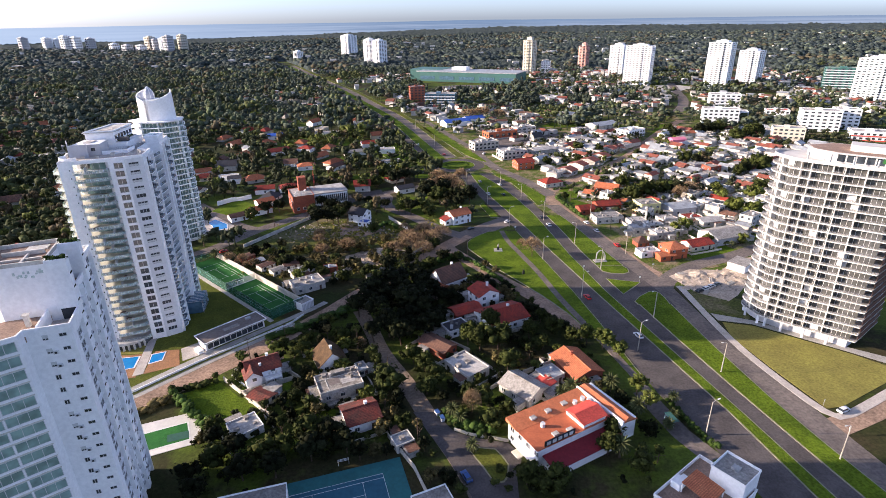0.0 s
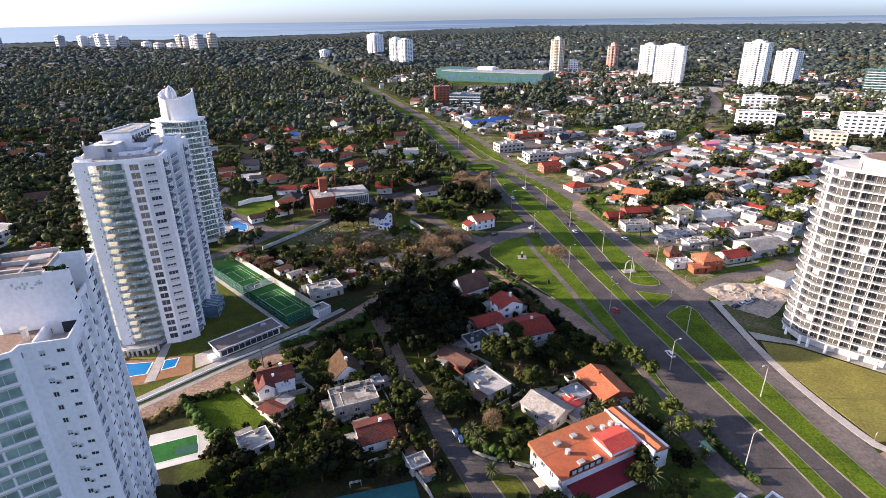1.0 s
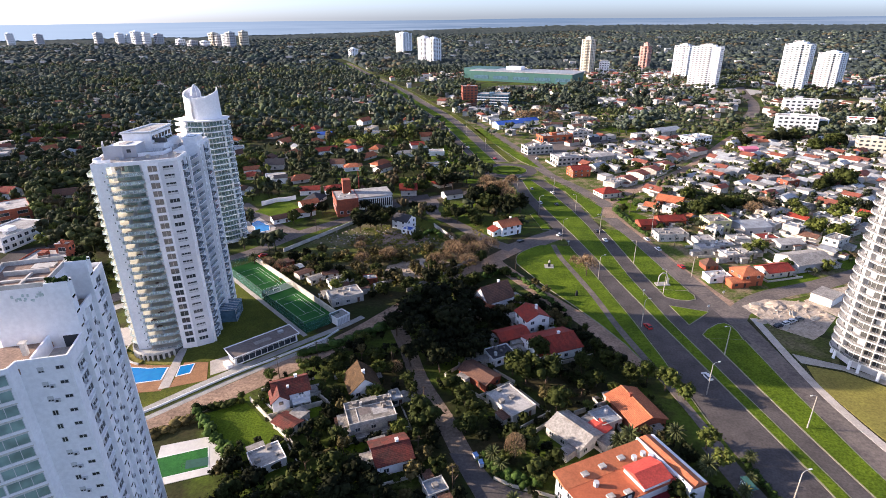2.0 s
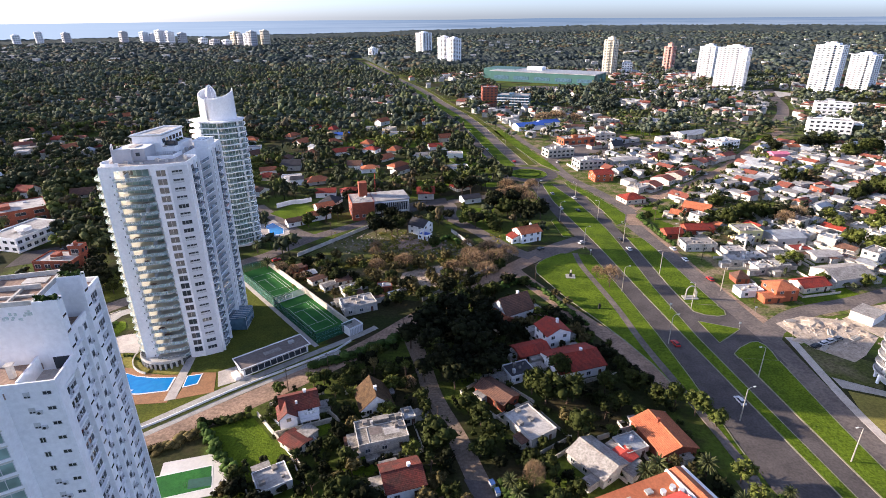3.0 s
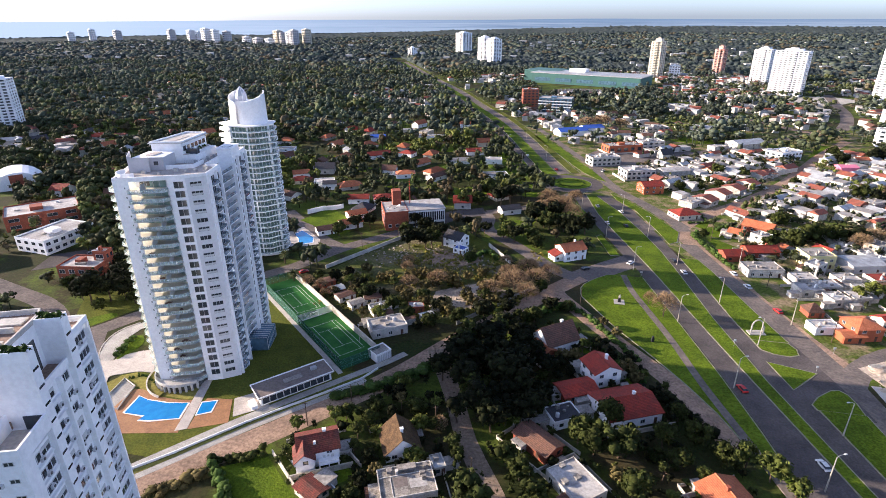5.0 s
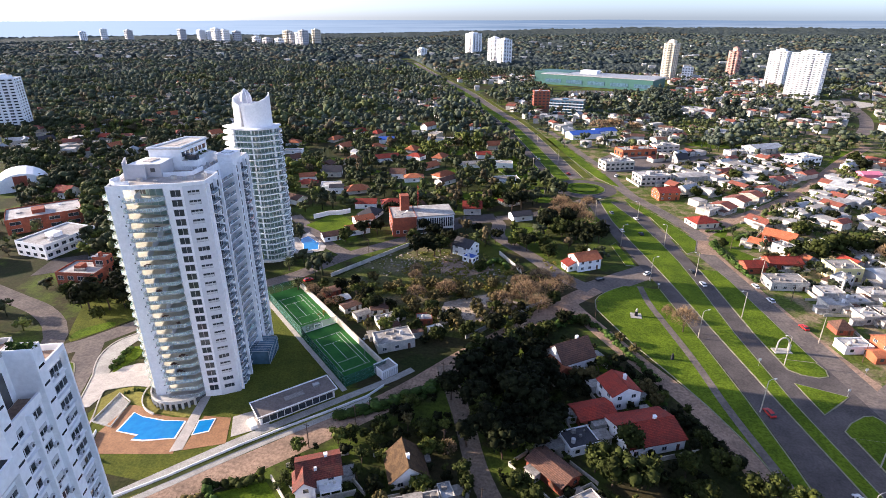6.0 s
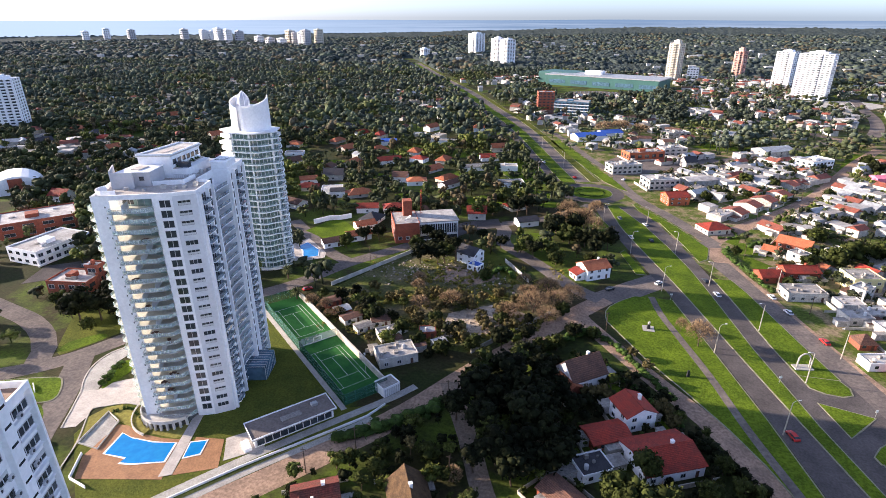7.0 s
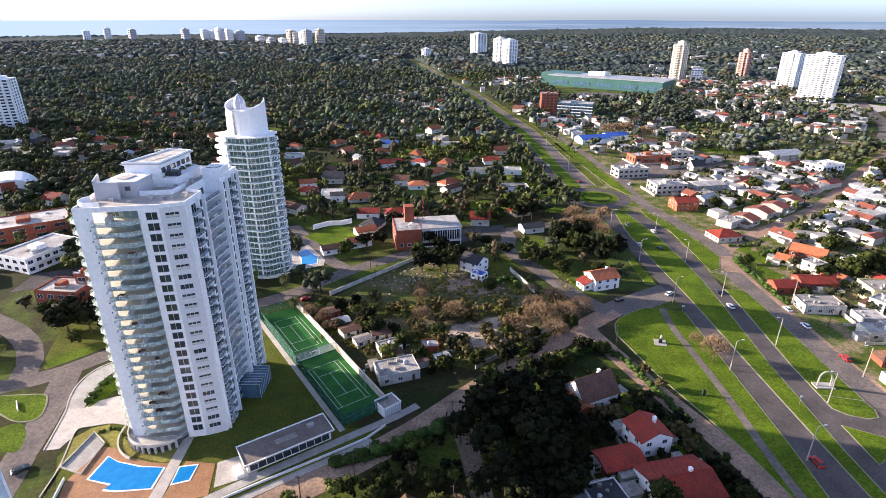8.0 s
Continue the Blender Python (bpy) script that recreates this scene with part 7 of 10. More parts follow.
house(-58.2, 137, 7.0, 5.2, 2.4, -28, "gable", "rusttile", "cream", "outbuilding with rusty brown roof", 0.2)
house(20.4, 185, 17, 13.5, 3.6, 26, "gable", "redtile", "white", "white bungalow with broad red tiled roof", 0.3, True, chimney=True)
house(14.3, 200.5, 9.5, 9, 5.6, 28, "gable", "redtile", "white", "white two-storey house with red roof and chimney", 0.45, True, chimney=True, ridge="y")
house(6.5, 190.5, 11.5, 7.5, 2.8, 28, "gable", "redtile", "brick", "bungalow with faded red tiled roof", 0.3)
house(-0.5, 217, 13, 10, 4.4, 38, "gable", "browntile", "white", "cottage with steep brown roof and brick gables", 0.95, True, chimney=True)
house(-4.5, 211, 8, 6, 2.8, 128, "gable", "orangetile", "brick", "brick annexe with orange tiled roof", 0.5)
house(2.5, 177.5, 9, 7, 2.8, 30, "flat", "darktile", "white", "white flat-roofed annexe in shade")
house(6, 152, 9, 12.5, 3.0, 40, "flat", "whiteroof", "offwhite", "house with patched pale flat roof", rich=True)
house(-4, 165, 12, 7, 3.0, -40, "gable", "browntile", "brick", "long bungalow with dark red roof", 0.35)
house(-46, 92.5, 16, 11, 4.2, 17, "flat", "greyroof", "white", "low clubhouse with grey flat roof", rich=True)
house(-2.5, 92.5, 9, 11, 4.5, 25, "flat", "greyroof", "white", "low white building with roof tank", rich=True)
house(-12.8, 117.6, 5.4, 4.6, 2.4, 30, "flat", "metalroof", "offwhite", "grey shed by the court")
house(-29.3, 151.6, 3.2, 4.8, 2.5, 30, "flat", "metalroof", "offwhite", "small metal-roofed lean-to shed")
house(5, 299.5, 12, 9.5, 5.4, 32, "gable", "orangetile", "white", "white two-storey house with orange tiled roof", 0.45, True, chimney=True)
house(-1, 296, 6, 7, 3.0, -58, "gable", "redtile", "white", "low wing with red tiled roof", 0.4)
house(-53, 303, 10, 9, 5.2, -25, "gable", "darktile", "white", "white house with dark slate roof", 0.55, True)
house(-49, 294, 6, 5, 2.6, -25, "flat", "blueroof", "white", "low wing with blue canopy")
house(-63, 215, 13.5, 9, 3.4, 33, "flat", "whiteroof", "offwhite", "low house with pale flat roof beside the courts", rich=True)
house(-70, 228, 8, 6, 2.6, 40, "flat", "greyroof", "offwhite", "shack with patched grey roof")
house(-56, 232, 6, 5, 2.6, 20, "flat", "metalroof", "brick", "small tin-roofed brick shack")


def brick_block():
    t = thing("office_building", pose(-87, 331, 0, 0, 0, 24), "red-brick civic building with white louvred wing", "building")
    part("brick_wing", Shape().box(-14, -1, -11, 9, 0, 10.2), "brick", t)
    part("white_wing", Shape().box(-1, 20, -9.5, 9, 0, 9.8), "white", t, "white wing with upright louvres")
    part("roof", Shape().box(-13.6, 20.5, -10, 8.6, 10.2, 10.6), "whiteroof", t)
    part("parapet", Shape().wall([(-14.1, -11.1), (-0.9, -11.1), (-0.9, 9), (-14.1, 9)], 10.2, 10.9, 0.3, True), "brick", t)
    part("stair_tower", Shape().box(-8, -3.2, 1.5, 6.5, 10.2, 19), "brick", t)
    mast = Shape()
    for a in range(3):
        c, s = 0.5 * math.cos(2.1 * a), 0.5 * math.sin(2.1 * a)
        mast.tube((2 + c, 3 + s, 10.6), (2 + c * .3, 3 + s * .3, 25), 0.08, 0.05, 4)
    for k in range(7):
        mast.box(1.75, 2.25, 2.75, 3.25, 11.5 + 2 * k, 11.58 + 2 * k)
    part("mast", mast, "redroof", t, "red and white lattice mast")
    lv = Shape().box(-0.12, 0.12, -0.02, 0.5, 0, 5.4).mesh("louvre", "white")
    for k in range(16):
        part("louvre", lv, "", t, at=face_matrix((-1, -9.5), (20, -9.5), 1 + 1.25 * k, 3.8))
    part("glazing", Shape().box(-0.5, 19.5, -9.54, -9.5, 3.9, 9.0).box(-0.5, 19.5, -9.54, -9.5, 0.8, 2.6), "glass", t)
    wm, fm = window_mesh("window", 1.6, 1.5), frame_mesh(1.6, 1.5, 0.18, 0)
    for k in range(3):
        part("frame", fm, "", part("window", wm, "", t, at=face_matrix((-14, -11), (-1, -11), 2.6 + 4 * k, 2.0)))
    for z in (2, 6):
        for k in range(4):
            part("frame", fm, "", part("window", wm, "", t, at=face_matrix((-14, 9), (-14, -11), 3 + 4.5 * k, z)))
    for k in range(6):
        part("roof_dish", Shape().tube((0, 0, 0), (0, 0, 0.9), 0.12, 0.1, 5).tube((0, 0, 0.9), (0.3, 0, 1.3), 0.15, 0.8, 9), "winframe", t, at=pose(-12.5 + 1.5 * k, -8 + (k % 3) * 2.5, 10.6, 0, 0, 40 * k))
    patch("car_park", [(-72, 322), (-58, 345), (-44, 352), (-48, 366), (-66, 356), (-80, 338)], "asphalt", "grey asphalt forecourt", "paving", z=0.07)


brick_block()
BLOCK.append((-84, 333, 24))
BLOCK += [(-128, 288, 12), (-135, 330, 16), (-60, 345, 14)]
patch("pool_terrace", [(-136, 281), (-124, 290), (-126, 296), (-143, 312), (-149, 300)], "paving", "pale terrace round a free-form pool", "paving", z=0.1)
pool([(-134, 287), (-128, 291), (-131, 298), (-141, 306), (-143, 300), (-138, 295)], "turquoise free-form swimming pool")
patch("lawn", [(-150, 322), (-141, 347), (-122, 330), (-131, 311)], "verge", "mown garden lawn", "grass", z=0.08)
low_wall([(-150, 333), (-144, 341), (-138, 343), (-133, 348)], 2.8, 0.5, "curved white garden structure", "white")


def motel():
    t = thing("hotel", pose(34, 120.8, 0, 0, 0, 30), "low white hotel with orange roofs and red awning", "hotel")
    part("wall", Shape().prism([(-15.2, -4.8), (10.8, -4.8), (10.8, 8.2), (-15.2, 8.2)], 0, 6.0), "white", t)
    part("roof_strip", Shape().add([(-15.8, 3.4, 6.2), (10.8, 3.4, 6.2), (10.8, 8.8, 7.2), (-15.8, 8.8, 7.2), (-15.8, 3.4, 6.0), (10.8, 3.4, 6.0), (10.8, 8.8, 6.0), (-15.8, 8.8, 6.0)],
         [(0, 1, 2, 3), (4, 7, 6, 5), (0, 4, 5, 1), (1, 5, 6, 2), (2, 6, 7, 3), (3, 7, 4, 0)]), "membrane", t)
    part("roof_terrace", Shape().box(-15.6, 10.8, -5.1, 3.4, 6.0, 6.16), "orange", t)
    part("wing", Shape().box(10.8, 16.2, -8.6, 9.2, 0, 6.6), "white", t)
    part("wing_roof", Shape().add([(11.1, -9, 6.6), (16.6, -9, 6.0), (16.6, 9.6, 6.0), (11.1, 9.6, 6.6), (13.2, -8.6, 7.6), (13.2, 9.0, 7.6)], [(0, 1, 4), (1, 2, 5, 4), (2, 3, 5), (3, 0, 4, 5), (0, 3, 2, 1)]), "orangetile", t)
    part("wing_parapet", Shape().box(10.5, 11.1, -9, 9.4, 6.0, 7.3), "white", t)
    cb = part("centre_block", Shape().box(0.5, 8.6, -4.6, 2.4, 6.0, 7.6), "white", t)
    part("roof", Shape().add([(0.2, -5, 7.5), (9, -5, 7.5), (9, 2.8, 7.5), (0.2, 2.8, 7.5), (0.2, -1, 8.7), (9, -1, 8.7)], [(0, 1, 5, 4), (2, 3, 4, 5), (1, 2, 5), (3, 0, 4), (0, 3, 2, 1)]), "redroof", cb, "bright red pitched roof")
    part("flat_roof", Shape().box(8.6, 10.6, -4.9, 3.2, 6.16, 6.24), "redroof", t)
    part("awning", Shape().add([(-13.6, -4.8, 3.6), (11, -4.8, 3.6), (11, -10.2, 2.8), (-13.6, -10.2, 2.8), (-13.6, -4.8, 3.4), (11, -4.8, 3.4), (11, -10.2, 2.6), (-13.6, -10.2, 2.6)],
         [(0, 3, 2, 1), (4, 5, 6, 7), (0, 1, 5, 4), (1, 2, 6, 5), (2, 3, 7, 6), (3, 0, 4, 7)]), "crimson", t, "dark red awning roof")
    part("awning_wall", Shape().box(-13.4, 10.8, -10, -4.8, 0, 2.6), "white", t)
    sk = Shape().box(-0.9, 0.9, -0.7, 0.7, 0, 0.5).mesh("skylight", "whiteroof")
    for x, y in ((-7.5, -2.5), (-3, -3.2), (-9, 5.2), (-3.5, 5.5), (2.5, 5.8)):
        part("skylight", sk, "", t, at=pose(x, y, 6.18 if y < 3 else 6.55))
    tk = Shape().tube((0, 0, 0), (0, 0, 1.2), 0.7, 0.7, 10).mesh("water_tank", "winframe")
    for x, y in ((-8.5, 1.6), (5.5, 4.4), (8.5, 4.6), (9.6, 3.0)):
        part("water_tank", tk, "", t, at=pose(x, y, 6.2))
    sg = Shape()
    for k in range(5):
        sg.box(-12.3 + 1.9 * k, -11.1 + 1.9 * k, -4.98, -4.82, 6.5, 7.5)
    part("roof_sign", sg, "blind", t, "row of pale sign bars")
    part("sign_frame", Shape().box(-13, -2.6, -4.8, -4.65, 6.16, 7.9), "black", t, "dark sign board")
    wm, fm = window_mesh("window", 1.5, 1.4), frame_mesh(1.5, 1.4, 0.1, 1)
    for z in (1.0, 3.9):
        for k in range(4):
            part("frame", fm, "", part("window", wm, "", t, at=face_matrix((-15.2, 8.2), (-15.2, -4.8), 2 + 3.5 * k, z)))
    part("balcony", Shape().box(-17.4, -15.2, -4, 4, 2.9, 3.1), "white", t)
    part("porch", Shape().box(-19, -15.3, -1.5, 1.5, 2.2, 2.5), "cream", t)
    BLOCK.append((34, 120, 20))


motel()


def corner_block():
    t = thing("apartment_block", pose(58, 91.5, 0, 0, 0, 38), "white apartment block with tiled roof terrace and stair tower", "apartment block")
    part("wall", Shape().box(-10, 9, -7, 6.5, 0, 10.4), "white", t)
    part("parapet", Shape().wall([(-10.1, -7.1), (9.1, -7.1), (9.1, 6.6), (-10.1, 6.6)], 10.4, 11.3, 0.3, True), "white", t)
    part("roof_terrace", Shape().box(-9.8, 8.8, -6.8, 6.3, 10.4, 10.46), "terracotta", t)
    part("pergola_roof", Shape().add([(-4.4, -3.2, 12.6), (1.8, -3.2, 12.6), (1.8, 3.6, 13.4), (-4.4, 3.6, 13.4), (-4.4, -3.2, 12.4), (1.8, -3.2, 12.4), (1.8, 3.6, 13.2), (-4.4, 3.6, 13.2)],
         [(0, 1, 2, 3), (4, 7, 6, 5), (0, 4, 5, 1), (1, 5, 6, 2), (2, 6, 7, 3), (3, 7, 4, 0)]), "orangetile", t, "orange tiled pergola roof")
    for x, y, z in ((-4.2, -3, 12.4), (1.6, -3, 12.4), (1.6, 3.4, 13.2), (-4.2, 3.4, 13.2)):
        part("pergola_post", Shape().box(x - .12, x + .12, y - .12, y + .12, 10.4, z), "white", t)
    part("stair_tower", Shape().box(3.2, 10.4, -6.4, 1.2, 10.4, 15.0), "white", t)
    part("tower_parapet", Shape().wall([(3.1, -6.5), (10.5, -6.5), (10.5, 1.3), (3.1, 1.3)], 15.0, 15.6, 0.25, True), "white", t)
    part("tower_roof", Shape().box(3.4, 10.2, -6.2, 1.0, 15.0, 15.06), "greyroof", t)
    part("hatch", Shape().box(6, 7.6, -3.4, -1.8, 15.06, 15.7), "steel", t)
    part("roof_unit", Shape().box(-4.6, -1.6, 3.7, 5.9, 10.46, 12.2).box(-2, 0, 4.0, 5.6, 10.46, 11.6), "white", t)
    wm, fm = window_mesh("window", 1.6, 1.4), frame_mesh(1.6, 1.4, 0.1, 1)
    for z in (1.2, 4.6, 8.0):
        for k in range(3):
            part("frame", fm, "", part("window", wm, "", t, at=face_matrix((-10, 6.5), (-10, -7), 2.4 + 4.2 * k, z)))
    BLOCK.append((58, 91, 16))


corner_block()

# ---- low blocks beside the hazy side of the tower ----
flats(-260.5, 264, 28.5, 20, 7, 84, "long white-roofed office block with brick end", "white", 2, 7, name="office_building", strip="white")
flats(-210.5, 231, 18, 13, 8, 8, "red-brick building with pale roof", "brick", 2, 4, name="office_building")
flats(-205, 236, 6, 5, 12, 8, "brick stair tower with round window", "brick", 3, 1, name="stair_tower")
flats(-298, 292, 36, 24, 8, 48, "brick hall with white sloping roof", "brick", 2, 4, name="hall")
flats(-290, 232, 22, 14, 8, 52, "white office block with strip windows", "white", 2, 5, name="office_building", strip="white")
vt = thing("vaulted_hall", pose(-380, 350, 0, 0, 0, 48), "hall with white barrel-vaulted roof", "hall")
va = [(16 * math.cos(radians(a)), 12 * math.sin(radians(a))) for a in range(0, 181, 15)]
part("vault", Shape().add([(x, -14, z) for x, z in va] + [(x, 14, z) for x, z in va], [(i, i + 1, len(va) + i + 1, len(va) + i) for i in range(len(va) - 1)] + [tuple(range(len(va)))[::-1], tuple(range(len(va), 2 * len(va)))]), "white", vt)
part("brick_bay", Shape().box(-4, 4, -14.6, -14, 0, 10.5), "brick", vt)
BLOCK.append((-380, 350, 22))
patch("car_park", [(-244, 232), (-218, 250), (-228, 266), (-250, 250)], "asphalt", "grey asphalt car park", "paving", z=0.06)

# ---- shops, mall and blocks along the avenue ----
flats(31, 494, 24, 13, 6.5, 24, "white corner shop with strip windows", "shabby", 2, 6, name="shop")
flats(50, 545, 32, 14, 6, 24, "low shop with orange front", "orange", 1, 5, name="shop")
flats(76, 566, 22, 13, 6, 24, "white shop with blue trim", "shabby", 2, 4, name="shop")
flats(90, 640, 24, 14, 6, 24, "white shop with blue trim", "shabby", 2, 4, name="shop")
flats(53, 458, 22, 15, 6.5, 20, "white two-storey shop with flat roof", "shabby", 2, 6, name="shop")
house(6, 612, 30, 16, 5, 28, "gable", "blueroof", "white", "showroom with bright blue roof", 0.3)
house(27, 632, 22, 14, 5, 28, "gable", "blueroof", "white", "showroom with bright blue roof", 0.3)
flats(-46, 781, 20, 16, 24, 12, "tall red-brick apartment block", "brick", 7, 4)
flats(-12, 756, 40, 22, 17, -8, "office block with blue glass bands", "blueglass", 5, 9, name="office_building", strip="white")
mall = thing("shopping_mall", pose(40, 1085, 0, 0, 0, -24), "long green-clad shopping mall", "mall")
part("wall", Shape().box(-97, 100, -35, 30, 0, 17), "greenclad", mall)
part("rear_hall", Shape().box(-128, -60, -5, 50, 0, 19), "greenclad", mall)
part("roof", Shape().box(-99, 102, -36, 31, 17, 18.4), "metalroof", mall)
for k in range(5):
    part("facade_band", Shape().box(-90 + 40 * k, -60 + 40 * k, -35.6, -35, 4, 10), "blueglass", mall)
part("roof_hut", Shape().box(-40, -10, 0, 18, 18.4, 24), "white", mall)
BLOCK.append((40, 1085, 120))
flats(205, 1230, 20, 18, 22, -10, "small white and blue office block", "white", 5, 4)
# white blocks among the trees
flats(296, 610, 36, 14, 15, -14, "white apartment block with small square windows", "white", 4, 7)
flats(322, 622, 18, 14, 10, -14, "plain white apartment block", "white", 3, 4)
flats(352, 722, 36, 16, 16, -14, "white apartment block among trees", "white", 4, 6, strip="white")
flats(372, 560, 34, 18, 20, -18, "white apartment block with blind gable", "white", 6, 6)
flats(402, 566, 22, 16, 20, -18, "white apartment block with blind gable", "white", 6, 4)
flats(312, 508, 26, 14, 13, -22, "cream apartment block with loggias", "cream", 4, 6)
flats(392, 512, 34, 18, 8, -20, "white block with red roof edge", "white", 2, 7, strip="redroof")
flats(375, 640, 24, 14, 8, -20, "white low block with red roof", "white", 2, 5, roof="redroof")
flats(178, 540, 24, 15, 7, 35, "white two-storey house block", "white", 2, 6)

# ---- bungalow quarter beyond the avenue ----
house(71, 373, 14, 11.5, 3.2, 24, "hip", "redtile", "cream", "bungalow with deep red hipped roof", 0.45, True)
house(58, 422, 14, 11, 5.4, 20, "gable", "redtile", "orange", "two-storey house with red tiled roof", 0.4, True, chimney=True)
house(80, 468, 22, 12, 5, 24, "gable", "whiteroof", "white", "long white hall with gabled roof", 0.2)
house(83, 524, 10, 9, 4.5, 24, "gable", "darktile", "white", "white house with steep dark roof", 0.8)
house(160, 580, 30, 18, 5.5, 30, "gable", "metalroof", "white", "large shed with pale metal roof", 0.25)
house(132, 562, 13, 9, 4.5, 30, "flat", "whiteroof", "white", "white house with flat roof")
house(161, 517, 9, 8, 4.5, 50, "flat", "orangetile", "orange", "bright orange box-shaped house")
house(109, 482, 10, 8, 3.2, 50, "gable", "orangetile", "cream", "bungalow with orange tiled roof", 0.4)
for x, y in ((92, 399), (104, 415), (116, 428), (129, 443), (142, 470)):
    house(x - 3, y + 4, 8.5, 13, 3.6, 48, "gable", "oldredtile", "white", "terraced bungalow with dark red roof", 0.4, ridge="x")
house(80, 397, 15, 9, 3.6, 48, "flat", "whiteroof", "white", "white bungalow with flat roof")
house(107, 357, 15, 10, 3.2, -30, "gable", "orangetile", "brick", "brick bungalow with orange-red roof", 0.45, True)
house(93, 345, 8, 7, 3, -30, "gable", "orangetile", "cream", "small house with orange roof", 0.45)
house(97, 321, 15, 9, 3.2, 12, "gable", "redtile", "brick", "brick bungalow with red tiled roof", 0.4, True, chimney=True)
house(82, 313, 9, 8, 3.2, 12, "gable", "redtile", "brick", "low brick wing with red roof", 0.45)
house(91, 298, 16, 9.5, 3.6, 10, "flat", "greyroof", "white", "white flat-roofed house with chimney", rich=True)
house(119, 314, 12.5, 11, 6.2, 10, "flat", "greyroof", "yellow", "pale yellow two-storey house", rich=True)
house(138, 313, 16, 12, 4, 14, "gable", "metalroof", "grey_render", "long house with blue-grey metal roof", 0.15)
for x, y, r in ((106, 291, 12), (113, 285, 12), (124, 294, 16), (113, 273, 16), (104, 280, 10), (128, 284, 14), (120, 276, 16)):
    house(x, y, 9.5, 7.5, 3.2, r, "flat", "whiteroof", "white", "low white house with patched flat roof")
house(110, 247.5, 10, 9.5, 5.4, 14, "hip", "orangetile", "orange", "bright orange two-storey house", 0.4, True)
house(105, 243, 8, 5, 2.8, 14, "gable", "orangetile", "orange", "orange porch wing with tiled roof", 0.3)
house(126, 257, 13, 8.5, 3, 20, "gable", "redtile", "cream", "bungalow with red tiled roof", 0.4, True)
house(144, 268, 20, 14, 4, 20, "gable", "greyroof", "grey_render", "large shed with grey roof", 0.3)
house(99, 261, 6, 6, 2.6, 10, "hip", "browntile", "brick", "small hut with brown thatched roof", 0.9)
house(98, 248, 10, 6, 2.8, 14, "flat", "whiteroof", "white", "white annexe with flat roof")
house(139, 297, 10, 8, 3, 14, "flat", "redtile", "cream", "low house with red flat roof")
house(147, 291, 13, 8, 3, 14, "gable", "whiteroof", "white", "low house with pale roof", 0.2)
house(195, 399, 10, 9, 6, 20, "flat", "greyroof", "brick", "brick two-storey box house", rich=True)
house(209, 502, 13, 9, 5, 10, "gable", "pink", "pink", "bright pink gabled house", 0.3)
house(232, 533, 10, 8, 4.5, 10, "gable", "orangetile", "cream", "house with bright orange roof", 0.4)
fill = random.Random(21)
cells = []
for i in range(-20, 38):
    for j in range(-15, 34):
        u, v = 12.6 * i + fill.uniform(-2, 2), 11 * j + fill.uniform(-2, 2)
        a = radians(38)
        cells.append((150 + u * math.cos(a) - v * math.sin(a), 400 + u * math.sin(a) + v * math.cos(a)))
cells = np.array(cells)
ave = np.interp(cells[:, 1], [270, 430, 600, 800], [118, 62, 20, -40])
ok = (cells[:, 0] > ave + 6) & (cells[:, 1] > 268) & (cells[:, 1] < 560) & (cells[:, 0] < 330) & (cells[:, 0] > 60 + 0.0 * cells[:, 1])
ok &= (cells[:, 0] < 120 + (cells[:, 1] - 240) * 1.3)
ok &= clear_of(cells, 3.2)
FAR_FILL = []
for x, y in cells[ok]:
    if fill.random() < 0.25:
        continue
    if y > 356:
        FAR_FILL.append((x, y))
        continue
    w, d = fill.uniform(6.5, 11), fill.uniform(5.5, 8)
    rot = 38 + fill.choice((0, 90)) + fill.uniform(-4, 4)
    k = fill.random()
    if k < 0.66:
        house(x, y, w, d, fill.choice((2.9, 3.1, 3.4, 5.6)), rot, "flat", fill.choice(("whiteroof", "whiteroof", "greyroof", "metalroof")), fill.choice(("white", "offwhite", "offwhite", "cream")), "low white house with patched flat roof")
    elif k < 0.9:
        house(x, y, w, d, 3.0, rot, "gable", fill.choice(("redtile", "redtile", "orangetile", "browntile")), fill.choice(("white", "cream", "brick")), "bungalow with red tiled roof", 0.4)
    else:
        house(x, y, w, d, 3.2, rot, "gable", "metalroof", "white", "low house with sheet metal roof", 0.2)

# ---- lean-tos, lot walls and roof clutter of the quarter ----
clut = random.Random(5)
shed_w, shed_r, shed_m, lotw, unit = Shape(), Shape(), Shape(), Shape(), Shape()
quarter = [q for q in HOUSES if q[0] > 55 and q[1] > 240] + [(x, y, 9, 8, 3.6, 38, "flat") for x, y in FAR_FILL[::2]]
near_lots = [q for q in HOUSES if -75 < q[0] < 60 and 100 < q[1] < 230]
quarter += near_lots
quarter += [(31, 494, 24, 13, 6.5, 24, "flat"), (50, 545, 32, 14, 6, 24, "flat"), (76, 566, 22, 13, 6, 24, "flat"), (90, 640, 24, 14, 6, 24, "flat"), (53, 458, 22, 15, 6.5, 20, "flat")]
